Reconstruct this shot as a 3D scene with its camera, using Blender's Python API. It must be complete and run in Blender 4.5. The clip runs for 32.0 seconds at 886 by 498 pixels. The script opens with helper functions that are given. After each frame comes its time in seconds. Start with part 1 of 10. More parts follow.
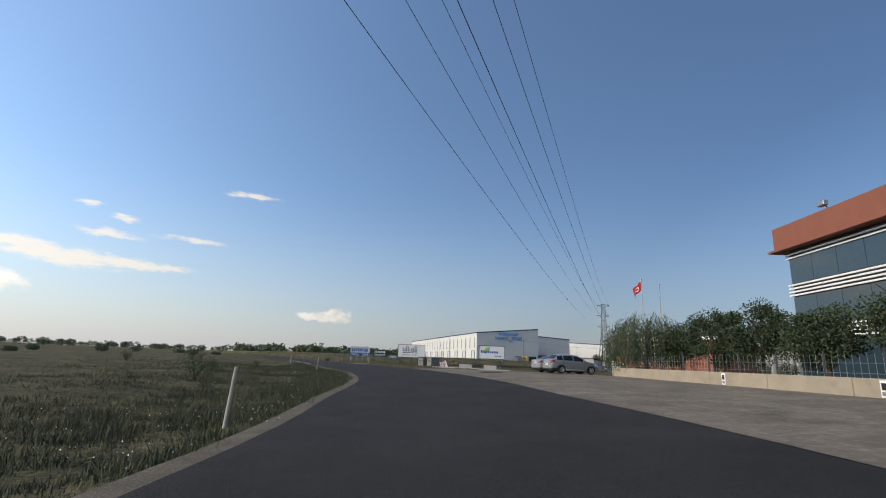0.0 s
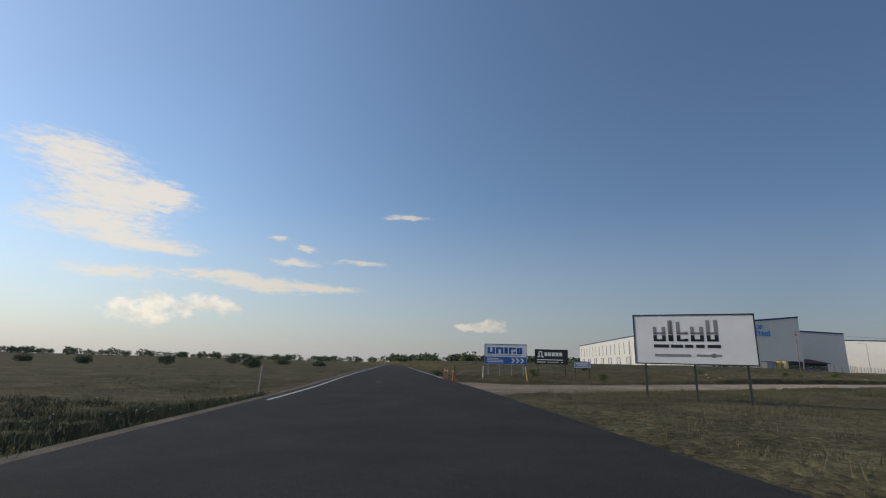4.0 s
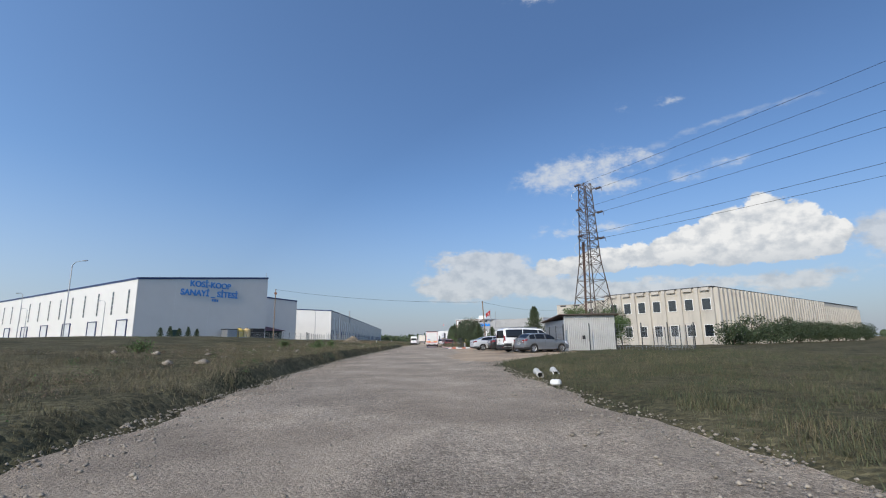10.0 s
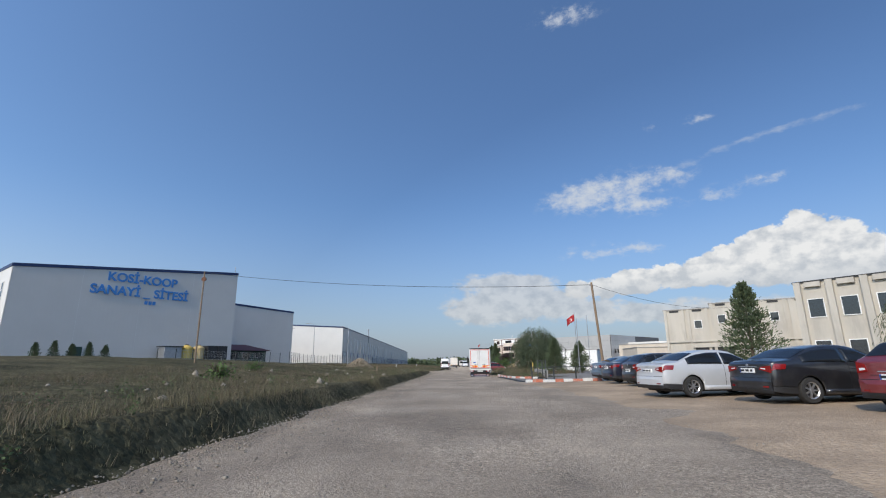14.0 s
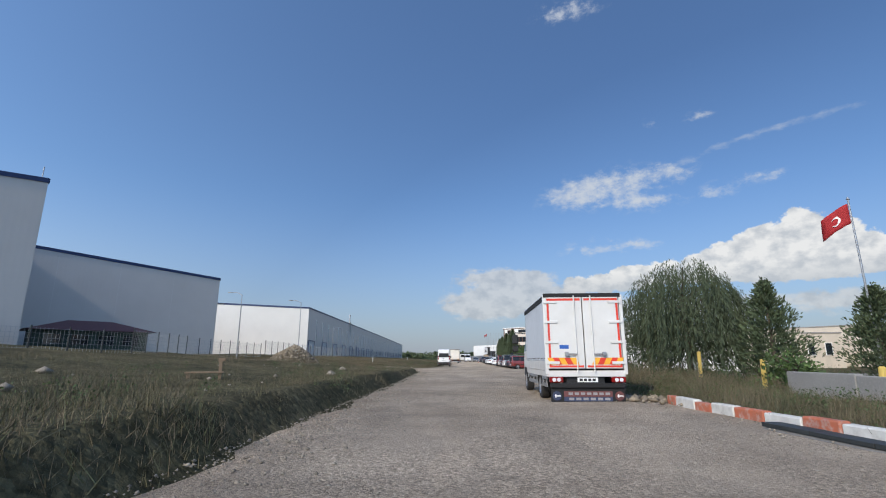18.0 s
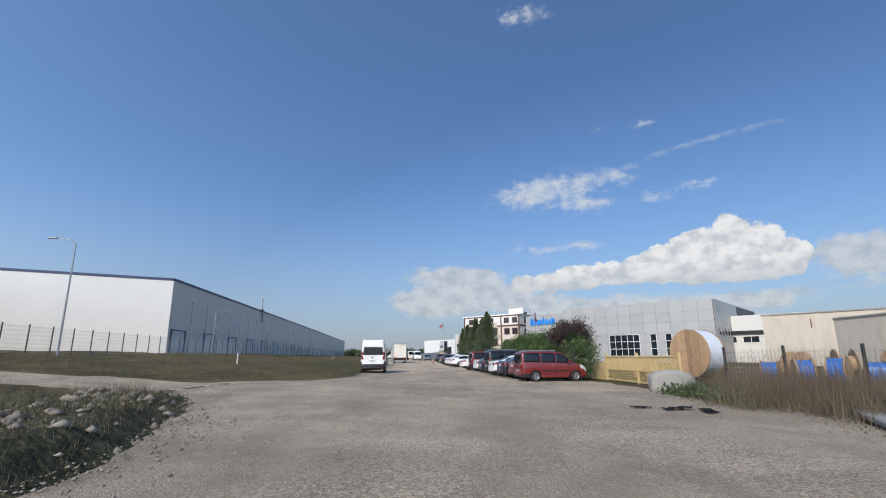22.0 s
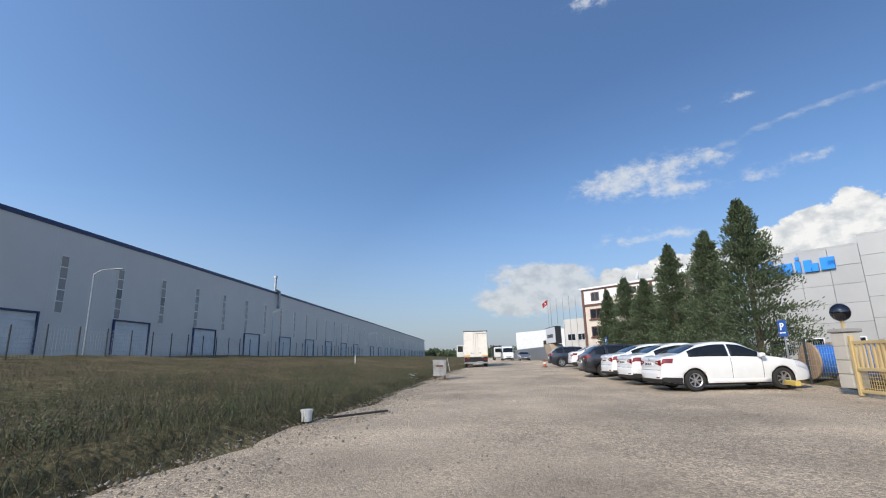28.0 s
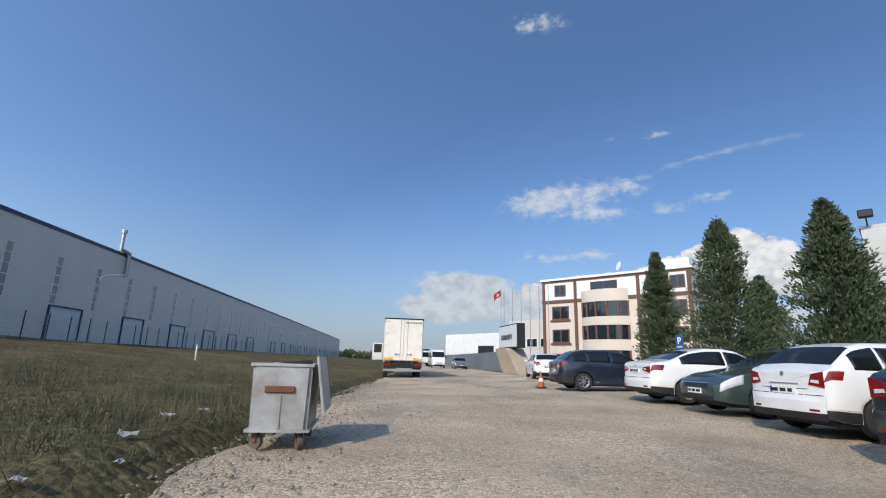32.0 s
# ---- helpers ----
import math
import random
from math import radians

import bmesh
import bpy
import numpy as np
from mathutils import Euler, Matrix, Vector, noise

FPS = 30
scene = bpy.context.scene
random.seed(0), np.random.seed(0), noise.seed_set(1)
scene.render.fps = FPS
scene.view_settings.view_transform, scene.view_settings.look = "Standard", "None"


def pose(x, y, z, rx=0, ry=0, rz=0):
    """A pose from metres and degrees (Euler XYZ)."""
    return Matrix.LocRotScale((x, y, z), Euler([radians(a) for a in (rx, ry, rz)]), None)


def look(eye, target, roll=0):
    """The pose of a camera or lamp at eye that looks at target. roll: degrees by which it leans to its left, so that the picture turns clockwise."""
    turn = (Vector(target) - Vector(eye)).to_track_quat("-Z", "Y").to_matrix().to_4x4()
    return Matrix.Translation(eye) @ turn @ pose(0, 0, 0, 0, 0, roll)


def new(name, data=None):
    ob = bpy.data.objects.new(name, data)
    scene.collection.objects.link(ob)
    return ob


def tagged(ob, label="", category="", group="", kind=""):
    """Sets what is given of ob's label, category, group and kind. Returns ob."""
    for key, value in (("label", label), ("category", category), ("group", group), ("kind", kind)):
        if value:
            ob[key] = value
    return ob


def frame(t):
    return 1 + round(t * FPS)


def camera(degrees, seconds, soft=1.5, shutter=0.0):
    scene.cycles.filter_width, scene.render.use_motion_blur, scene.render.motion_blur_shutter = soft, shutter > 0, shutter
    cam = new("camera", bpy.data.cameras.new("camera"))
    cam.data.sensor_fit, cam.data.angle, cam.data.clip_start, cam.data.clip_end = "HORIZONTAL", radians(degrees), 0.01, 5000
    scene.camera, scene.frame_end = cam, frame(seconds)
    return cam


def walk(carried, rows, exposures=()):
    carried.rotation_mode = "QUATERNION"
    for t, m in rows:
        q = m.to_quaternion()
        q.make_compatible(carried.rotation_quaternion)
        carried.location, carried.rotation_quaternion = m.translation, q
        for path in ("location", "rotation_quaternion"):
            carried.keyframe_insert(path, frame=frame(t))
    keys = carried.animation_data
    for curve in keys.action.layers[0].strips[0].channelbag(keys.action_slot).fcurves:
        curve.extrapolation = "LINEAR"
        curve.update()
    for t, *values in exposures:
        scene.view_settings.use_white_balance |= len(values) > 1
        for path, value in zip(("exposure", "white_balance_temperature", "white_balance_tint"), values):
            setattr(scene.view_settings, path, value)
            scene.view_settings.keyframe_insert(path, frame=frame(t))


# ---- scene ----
cam = camera(86.08, 32.0, 1.1)
PATH = [
    (0, 59.408, -81.575, 1.115, 103.23, -2.46, 37.68),
    (0.5, 54.244, -75.028, 1.073, 103.23, -2.80, 37.59),
    (1, 48.929, -68.739, 1.053, 103.19, -3.06, 38.62),
    (1.5, 43.940, -62.939, 1.077, 103.19, -3.28, 40.76),
    (2, 38.851, -57.872, 1.160, 103.14, -3.63, 43.50),
    (2.5, 33.625, -53.450, 1.235, 103.14, -3.64, 46.52),
    (3, 28.454, -49.686, 1.183, 103.21, -3.27, 49.82),
    (3.5, 23.590, -45.971, 1.148, 103.50, -2.20, 53.39),
    (5.5, 8.587, -36.977, 1.140, 103.20, -1.93, 59.29),
    (6, 5.683, -34.638, 1.203, 103.53, -1.11, 53.66),
    (6.5, 3.273, -32.128, 1.242, 103.79, -0.51, 44.88),
    (7, 1.569, -29.275, 1.236, 103.78, 0.71, 33.70),
    (7.5, 0.390, -26.227, 1.151, 102.83, 2.60, 21.01),
    (8, -0.252, -22.734, 1.056, 101.16, 3.20, 8.69),
    (8.5, -0.586, -18.828, 1.172, 99.24, 3.19, -1.41),
    (9, -0.591, -14.904, 1.240, 99.52, 2.02, -4.69),
    (9.5, -0.634, -10.985, 1.137, 100.22, 1.33, -5.10),
    (10, -0.615, -6.986, 1.129, 100.98, 0.69, -3.91),
    (10.5, -0.624, -2.919, 1.132, 102.21, 0.21, -2.43),
    (11, -0.627, 1.229, 1.114, 103.08, 0.08, -1.43),
    (11.5, -0.672, 5.463, 1.076, 103.28, 0.67, -0.40),
    (12, -0.801, 9.782, 1.072, 103.38, 1.28, 0.25),
    (12.5, -0.940, 14.081, 1.105, 103.48, 1.25, 0.38),
    (13, -0.965, 18.556, 1.123, 103.79, 1.15, 0.21),
    (13.5, -1.100, 23.002, 1.161, 103.89, 0.90, -0.24),
    (15.5, -0.784, 41.657, 1.213, 102.68, -0.21, -1.01),
    (16, -0.829, 46.239, 1.182, 102.51, -0.39, -1.03),
    (16.5, -0.744, 50.736, 1.147, 102.60, -0.18, -0.86),
    (17, -0.764, 55.259, 1.118, 102.79, -0.03, -0.85),
    (17.5, -0.756, 59.870, 1.089, 102.94, -0.11, -0.84),
    (18, -0.733, 64.481, 1.089, 103.12, 0.14, -0.86),
    (18.5, -0.750, 68.951, 1.082, 102.91, 0.68, -0.97),
    (19, -0.758, 73.424, 1.050, 103.00, 0.59, -1.25),
    (19.5, -0.630, 78.033, 1.055, 103.20, 0.35, -1.59),
    (20, -0.407, 82.553, 1.120, 103.21, 0.23, -2.21),
    (20.5, -0.126, 87.188, 1.146, 103.11, 0.17, -3.23),
    (21, 0.319, 91.715, 1.174, 103.24, 0.22, -4.69),
    (21.5, 0.861, 96.229, 1.222, 103.13, 0.35, -6.09),
    (22, 1.465, 100.621, 1.247, 102.80, 0.39, -6.87),
    (22.5, 2.005, 104.961, 1.237, 102.55, 0.96, -7.19),
    (23, 2.431, 109.168, 1.209, 102.47, 1.61, -7.23),
    (23.5, 2.849, 113.264, 1.136, 102.24, 1.72, -6.87),
    (24, 3.341, 117.182, 1.071, 102.10, 1.59, -5.88),
    (24.5, 3.843, 121.007, 1.077, 102.58, 1.86, -4.94),
    (25, 4.417, 124.859, 1.176, 103.17, 1.91, -4.65),
    (25.5, 4.581, 128.301, 1.145, 103.41, 2.22, -4.00),
    (27.5, 4.428, 142.820, 1.214, 103.18, 2.18, 2.47),
    (28, 4.176, 145.777, 1.160, 102.88, 1.47, 3.53),
    (28.5, 3.892, 148.669, 1.139, 102.88, 0.66, 4.20),
    (29, 3.720, 150.990, 1.147, 102.54, -0.07, 4.71),
    (29.5, 3.534, 153.544, 1.102, 102.73, -0.71, 4.87),
    (30, 3.335, 155.878, 1.072, 102.83, -1.64, 4.47),
    (30.5, 3.308, 158.116, 1.109, 103.35, -2.12, 3.09),
    (31, 3.359, 160.630, 1.122, 103.82, -1.97, 0.19),
    (31.5, 3.489, 163.049, 1.114, 103.40, -1.79, -3.26),
    (32, 3.707, 165.379, 1.113, 103.41, -1.65, -6.19),
]
walk(cam, [(t, pose(*p)) for t, *p in PATH], [(0, -0.16, 7350, 10), (2, -0.34, 7500, 10), (3.2, -0.62, 7500, 10), (6, -0.60, 7400, 10), (7, -0.18, 7300, 10), (8.5, 0.06, 6850, 10), (11, -0.03, 6650, 10), (25, -0.06, 6550, 10), (28, 0.10, 6750, 10), (30.8, 0.08, 6750, 10), (32, 0.0, 6600, 10)])

# ---- world, sun ----
SUN_AZ, SUN_EL = radians(214.0), radians(33.0)   # azimuth clockwise from +y
world = bpy.data.worlds.new("sky_world")
scene.world = world
world.use_nodes = True
wt = world.node_tree
wt.nodes.clear()
w_out = wt.nodes.new("ShaderNodeOutputWorld")
w_bg = wt.nodes.new("ShaderNodeBackground")
w_sky = wt.nodes.new("ShaderNodeTexSky")
w_sky.sky_type, w_sky.sun_disc = "NISHITA", False
w_sky.sun_elevation, w_sky.sun_rotation = SUN_EL, SUN_AZ
w_sky.air_density, w_sky.dust_density, w_sky.ozone_density = 1.0, 0.8, 3.0
w_bg.inputs["Strength"].default_value = 0.11


def wmath(op, a, b=None, clamp=False):
    n = wt.nodes.new("ShaderNodeMath")
    n.operation, n.use_clamp = op, clamp
    for i, v in enumerate((a, b)):
        if v is None:
            continue
        if isinstance(v, (int, float)):
            n.inputs[i].default_value = v
        else:
            wt.links.new(v, n.inputs[i])
    return n.outputs[0]


def wvec(op, a, b=None):
    n = wt.nodes.new("ShaderNodeVectorMath")
    n.operation = op
    for i, v in enumerate((a, b)):
        if v is None:
            continue
        if isinstance(v, tuple):
            n.inputs[i].default_value = v
        else:
            wt.links.new(v, n.inputs[i])
    return n


def wmix(fac, a, b, mode="MIX"):
    n = wt.nodes.new("ShaderNodeMix")
    n.data_type, n.blend_type = "RGBA", mode
    for key, v in (("Factor", fac), ("A", a), ("B", b)):
        if isinstance(v, (int, float)):
            n.inputs[key].default_value = v
        elif isinstance(v, tuple):
            n.inputs[key].default_value = (*v, 1)
        else:
            wt.links.new(v, n.inputs[key])
    return n.outputs["Result"]


# the sky's bearing and height in degrees
w_co = wt.nodes.new("ShaderNodeTexCoord").outputs["Generated"]
w_sep = wt.nodes.new("ShaderNodeSeparateXYZ")
wt.links.new(w_co, w_sep.inputs[0])
w_az = wmath("MULTIPLY", wmath("ARCTAN2", w_sep.outputs[0], w_sep.outputs[1]), 57.2958)
w_el = wmath("MULTIPLY", wmath("ARCSINE", w_sep.outputs[2]), 57.2958)
w_comb = wt.nodes.new("ShaderNodeCombineXYZ")
wt.links.new(w_az, w_comb.inputs[0])
wt.links.new(w_el, w_comb.inputs[1])
w_dir = w_comb.outputs[0]


def wnoise(scale, detail, rough, stretch=(1, 1, 1)):
    n = wt.nodes.new("ShaderNodeTexNoise")
    n.inputs["Scale"].default_value, n.inputs["Detail"].default_value, n.inputs["Roughness"].default_value = scale, detail, rough
    wt.links.new(wvec("MULTIPLY", w_dir, stretch).outputs[0], n.inputs["Vector"])
    return n


def clouds(blobs, wisp, low, high, tight=0.75, stretch=(1, 1.6, 1), torn=0.0, smooth=False):
    """Cover, 0 to 1, of soft-edged clouds: bearing, height, half width, half height in degrees."""
    n_col = wvec("SUBTRACT", wnoise(0.22, 5, 0.6, stretch).outputs["Color"], (0.5, 0.5, 0.5))
    bent = wvec("ADD", w_dir, wvec("MULTIPLY", n_col.outputs[0], (4.2 * wisp, 2.4 * wisp, 0)).outputs[0]).outputs[0]
    total = None
    for az, el, sa, se in blobs:
        v = wvec("MULTIPLY", wvec("SUBTRACT", bent, (az, el, 0)).outputs[0], (tight / sa, tight / se, 0)).outputs[0]
        g = wmath("EXPONENT", wmath("MULTIPLY", wvec("DOT_PRODUCT", v, v).outputs["Value"], -1.0))
        total = g if total is None else wmath("ADD", total, g)
    grain = wmath("MULTIPLY", wmath("SUBTRACT", wnoise(0.6, 6 if smooth else 9, 0.56 if smooth else 0.66, stretch).outputs["Fac"], 0.5 + torn), 2.6 * wisp)
    rng_ = wt.nodes.new("ShaderNodeMapRange")
    rng_.interpolation_type = "SMOOTHSTEP"
    rng_.inputs["From Min"].default_value, rng_.inputs["From Max"].default_value = low, high
    wt.links.new(wmath("ADD", total, wmath("MULTIPLY", grain, wmath("MINIMUM", wmath("MULTIPLY", total, 1.6), 1.0))), rng_.inputs["Value"])
    return rng_.outputs[0]


heap = clouds([(39.1, 12.4, 1.5, 1.9), (41.4, 11.5, 1.7, 1.6), (36.7, 11.5, 1.8, 1.6), (34.2, 11.0, 1.6, 1.5), (31.9, 10.5, 1.4, 1.4), (43.6, 10.1, 1.6, 1.4), (38.5, 9.4, 3.6, 1.7), (34.0, 8.8, 3.2, 1.4), (42.5, 8.6, 2.4, 1.3), (29.4, 9.4, 1.8, 1.3), (26.5, 9.3, 2.0, 1.3), (23.2, 8.9, 2.0, 1.2), (20.2, 8.6, 2.0, 1.1), (17.0, 8.3, 2.1, 1.0)], 0.62, 0.42, 0.62, 0.92, (1, 1.25, 1), smooth=True)
bank_ = clouds([(6.2, 9.7, 3.4, 0.9), (11.0, 9.5, 2.4, 0.8), (3.2, 6.6, 2.2, 1.2), (6.6, 6.2, 3.0, 1.4), (10.5, 7.6, 3, 1.2), (14, 6.6, 4.4, 1.3), (31.0, 5.2, 4.5, 1.2), (41.3, 5.4, 3.4, 1.0), (48.5, 9.6, 3.2, 1.3), (52, 7.5, 4, 1.6), (22, 5.6, 5, 1.0), (-88.2, 4.8, 3.2, 1.5), (-81.5, 5.4, 2.2, 0.8), (-50.5, 4.8, 1.6, 0.6), (-53, 4.4, 1.8, 0.4)], 0.7, 0.36, 0.95, smooth=True)
veil = clouds([(15.4, 18.8, 2.6, 1.4), (19.0, 18.9, 3.0, 1.9), (23.5, 19.6, 3.2, 1.8), (25.0, 17.2, 3.2, 0.9), (28.2, 20.0, 2.4, 1.0), (32.2, 17.0, 2.2, 0.8), (36.4, 18.0, 2.4, 0.6), (19.0, 12.6, 3.6, 0.9), (24.5, 12.4, 2.4, 0.6), (26.6, 25.5, 0.8, 0.6), (31.3, 25.4, 1.4, 0.5), (17.5, 38.5, 4, 1.1)], 0.95, 0.10, 1.30, 0.9, torn=0.15)
west = clouds([(-96.5, 18.9, 5.6, 2.0), (-93, 15.6, 6.0, 2.0), (-88.2, 16.4, 2.6, 1.1), (-94, 12.4, 7.0, 1.7), (-88.4, 10.9, 4.6, 0.7), (-92, 8.0, 5.0, 0.9), (-82, 8.8, 5.0, 0.8), (-76.5, 8.0, 4.4, 0.9), (-69.9, 8.1, 3.6, 0.5), (-74.3, 10.9, 3.0, 0.5), (-66.4, 11.4, 3.4, 0.4), (-61.2, 17.1, 3.2, 0.4), (-76.4, 13.4, 1.2, 0.4), (-73, 12.6, 1.2, 0.4)], 0.7, 0.18, 1.0, 1.0, (1, 3.2, 1), torn=0.05)
streak = clouds([(29.8, 20.9, 2.4, 0.6), (33.0, 21.6, 2.6, 0.5), (36.0, 22.1, 2.8, 0.5), (39.5, 22.4, 2.6, 0.5), (43.5, 22.6, 3.2, 0.4)], 0.75, 0.25, 1.5, 1.1, (1, 2.2, 1), torn=0.14)
puff = wnoise(0.55, 6, 0.55, (1, 1.3, 1)).outputs["Fac"]
puff_r = wt.nodes.new("ShaderNodeMapRange")
puff_r.inputs["From Min"].default_value, puff_r.inputs["From Max"].default_value = 0.36, 0.58
puff_r.inputs["To Min"].default_value = 0.30
wt.links.new(puff, puff_r.inputs["Value"])
foot = wt.nodes.new("ShaderNodeMapRange")
foot.inputs["From Min"].default_value, foot.inputs["From Max"].default_value = 6.4, 9.6
foot.inputs["To Min"].default_value = 0.12
wt.links.new(w_el, foot.inputs["Value"])
w_white = wmix(wmath("MULTIPLY", puff_r.outputs[0], foot.outputs[0]), (4.3, 4.75, 5.3), (8.4, 8.4, 8.3))
w_col = wmix(1.0, w_sky.outputs[0], (0.89, 1.06, 1.25), "MULTIPLY")
haze = wmath("POWER", wmath("SUBTRACT", 1.0, wmath("DIVIDE", wmath("MAXIMUM", w_el, 0.0), 20.0), True), 1.8)
w_col = wmix(wmath("MULTIPLY", haze, 0.88), w_col, (3.35, 3.70, 4.5))
w_col = wmix(wmath("MULTIPLY", veil, 0.85), w_col, (6.2, 6.6, 7.1))
w_col = wmix(wmath("MULTIPLY", west, 0.85), w_col, (5.0, 5.2, 5.5))
w_col = wmix(wmath("MULTIPLY", streak, 0.45), w_col, (5.6, 6.1, 6.8))
w_col = wmix(wmath("MULTIPLY", bank_, 0.8), w_col, wmix(puff_r.outputs[0], (3.9, 4.3, 4.8), (6.2, 6.4, 6.6)))
w_col = wmix(wmath("MULTIPLY", heap, 0.95), w_col, w_white)
# brighter towards the sun
w_near = wt.nodes.new("ShaderNodeMapRange")
w_near.inputs["From Min"].default_value, w_near.inputs["From Max"].default_value = -0.42, 0.58
wt.links.new(wvec("DOT_PRODUCT", w_co, (math.sin(SUN_AZ) * math.cos(SUN_EL), math.cos(SUN_AZ) * math.cos(SUN_EL), math.sin(SUN_EL))).outputs["Value"], w_near.inputs["Value"])
w_tint = wmix(w_near.outputs[0], (0.94, 0.95, 0.96), (2.2, 2.08, 1.93))
wt.links.new(wmix(1.0, w_col, w_tint, "MULTIPLY"), w_bg.inputs["Color"])
wt.links.new(w_bg.outputs[0], w_out.inputs["Surface"])

sun_data = bpy.data.lights.new("sun", "SUN")
sun_data.energy, sun_data.angle, sun_data.color = 3.25, radians(0.53), (1.0, 0.90, 0.76)
sun = new("sun", sun_data)
sun_way = Vector((math.sin(SUN_AZ) * math.cos(SUN_EL), math.cos(SUN_AZ) * math.cos(SUN_EL), math.sin(SUN_EL)))
sun.matrix_world = look(sun_way * 100, (0, 0, 0))

# ---- materials ----
MATS = {}


def mat(name, color=(0.5, 0.5, 0.5), color2=None, rough=0.7, metal=0.0, scale=4.0, amount=0.5, bump=0.0, bump_scale=40.0,
        fine=None, fine_scale=60.0, fine_amount=0.3, spread=0.0, coat=0.0, alpha=None, stretch=(1, 1, 1), gloss=0.5):
    """A surface of two mixed colours at a coarse and a fine scale, with relief; spread varies it from object to object."""
    if name in MATS:
        return MATS[name]
    m = bpy.data.materials.new(name)
    m.use_nodes = True
    t = m.node_tree
    b = t.nodes["Principled BSDF"]
    b.inputs["Roughness"].default_value, b.inputs["Metallic"].default_value = rough, metal
    b.inputs["Coat Weight"].default_value = coat
    b.inputs["Specular IOR Level"].default_value = gloss
    co = t.nodes.new("ShaderNodeTexCoord")
    mp = t.nodes.new("ShaderNodeMapping")
    mp.inputs["Scale"].default_value = stretch
    geo = t.nodes.new("ShaderNodeNewGeometry")
    t.links.new(geo.outputs["Position"], mp.inputs["Vector"])

    def noise_tex(sc, detail=6, rgh=0.6):
        n = t.nodes.new("ShaderNodeTexNoise")
        n.inputs["Scale"].default_value, n.inputs["Detail"].default_value, n.inputs["Roughness"].default_value = sc, detail, rgh
        t.links.new(mp.outputs[0], n.inputs["Vector"])
        return n

    color2 = color2 or tuple(c * 0.8 for c in color)
    n1 = noise_tex(scale)
    ramp = t.nodes.new("ShaderNodeValToRGB")
    ramp.color_ramp.elements[0].position, ramp.color_ramp.elements[1].position = 0.5 - 0.5 * (1 - amount) * 0.6 - 0.1, 0.5 + 0.2
    ramp.color_ramp.elements[0].color, ramp.color_ramp.elements[1].color = (*color2, 1), (*color, 1)
    t.links.new(n1.outputs["Fac"], ramp.inputs[0])
    last = ramp.outputs[0]
    if fine:
        n2 = noise_tex(fine_scale, 4)
        mx = t.nodes.new("ShaderNodeMix")
        mx.data_type = "RGBA"
        mr = t.nodes.new("ShaderNodeMapRange")
        mr.inputs["From Min"].default_value, mr.inputs["From Max"].default_value = 0.48, 0.68
        mr.inputs["To Max"].default_value = fine_amount
        t.links.new(n2.outputs["Fac"], mr.inputs["Value"])
        t.links.new(mr.outputs[0], mx.inputs["Factor"])
        t.links.new(last, mx.inputs["A"])
        mx.inputs["B"].default_value = (*fine, 1)
        last = mx.outputs["Result"]
    if spread:
        oi = t.nodes.new("ShaderNodeObjectInfo")
        hs = t.nodes.new("ShaderNodeHueSaturation")
        mr2 = t.nodes.new("ShaderNodeMapRange")
        mr2.inputs["To Min"].default_value, mr2.inputs["To Max"].default_value = 1 - spread, 1 + spread
        t.links.new(oi.outputs["Random"], mr2.inputs["Value"])
        t.links.new(mr2.outputs[0], hs.inputs["Value"])
        t.links.new(last, hs.inputs["Color"])
        last = hs.outputs[0]
    t.links.new(last, b.inputs["Base Color"])
    if bump:
        n3 = noise_tex(bump_scale, 5)
        bp = t.nodes.new("ShaderNodeBump")
        bp.inputs["Strength"].default_value, bp.inputs["Distance"].default_value = bump, 0.05
        t.links.new(n3.outputs["Fac"], bp.inputs["Height"])
        t.links.new(bp.outputs[0], b.inputs["Normal"])
    MATS[name] = m
    return m


def island(m, low=0.7, high=1.3, hue=0.0):
    """Lets each loose piece of a joined mesh differ in brightness."""
    t = m.node_tree
    b = t.nodes["Principled BSDF"]
    link = b.inputs["Base Color"].links[0]
    src = link.from_socket
    g = t.nodes.new("ShaderNodeNewGeometry")
    mr = t.nodes.new("ShaderNodeMapRange")
    mr.inputs["To Min"].default_value, mr.inputs["To Max"].default_value = low, high
    hs = t.nodes.new("ShaderNodeHueSaturation")
    t.links.new(g.outputs["Random Per Island"], mr.inputs["Value"])
    t.links.new(mr.outputs[0], hs.inputs["Value"])
    if hue:
        mh = t.nodes.new("ShaderNodeMapRange")
        mh.inputs["To Min"].default_value, mh.inputs["To Max"].default_value = 0.5 - hue, 0.5 + hue
        ml = t.nodes.new("ShaderNodeMath")
        ml.operation = "FRACT"
        m7 = t.nodes.new("ShaderNodeMath")
        m7.operation = "MULTIPLY"
        m7.inputs[1].default_value = 7.31
        t.links.new(g.outputs["Random Per Island"], m7.inputs[0])
        t.links.new(m7.outputs[0], ml.inputs[0])
        t.links.new(ml.outputs[0], mh.inputs["Value"])
        t.links.new(mh.outputs[0], hs.inputs["Hue"])
    t.links.new(src, hs.inputs["Color"])
    t.links.new(hs.outputs[0], b.inputs["Base Color"])
    return m


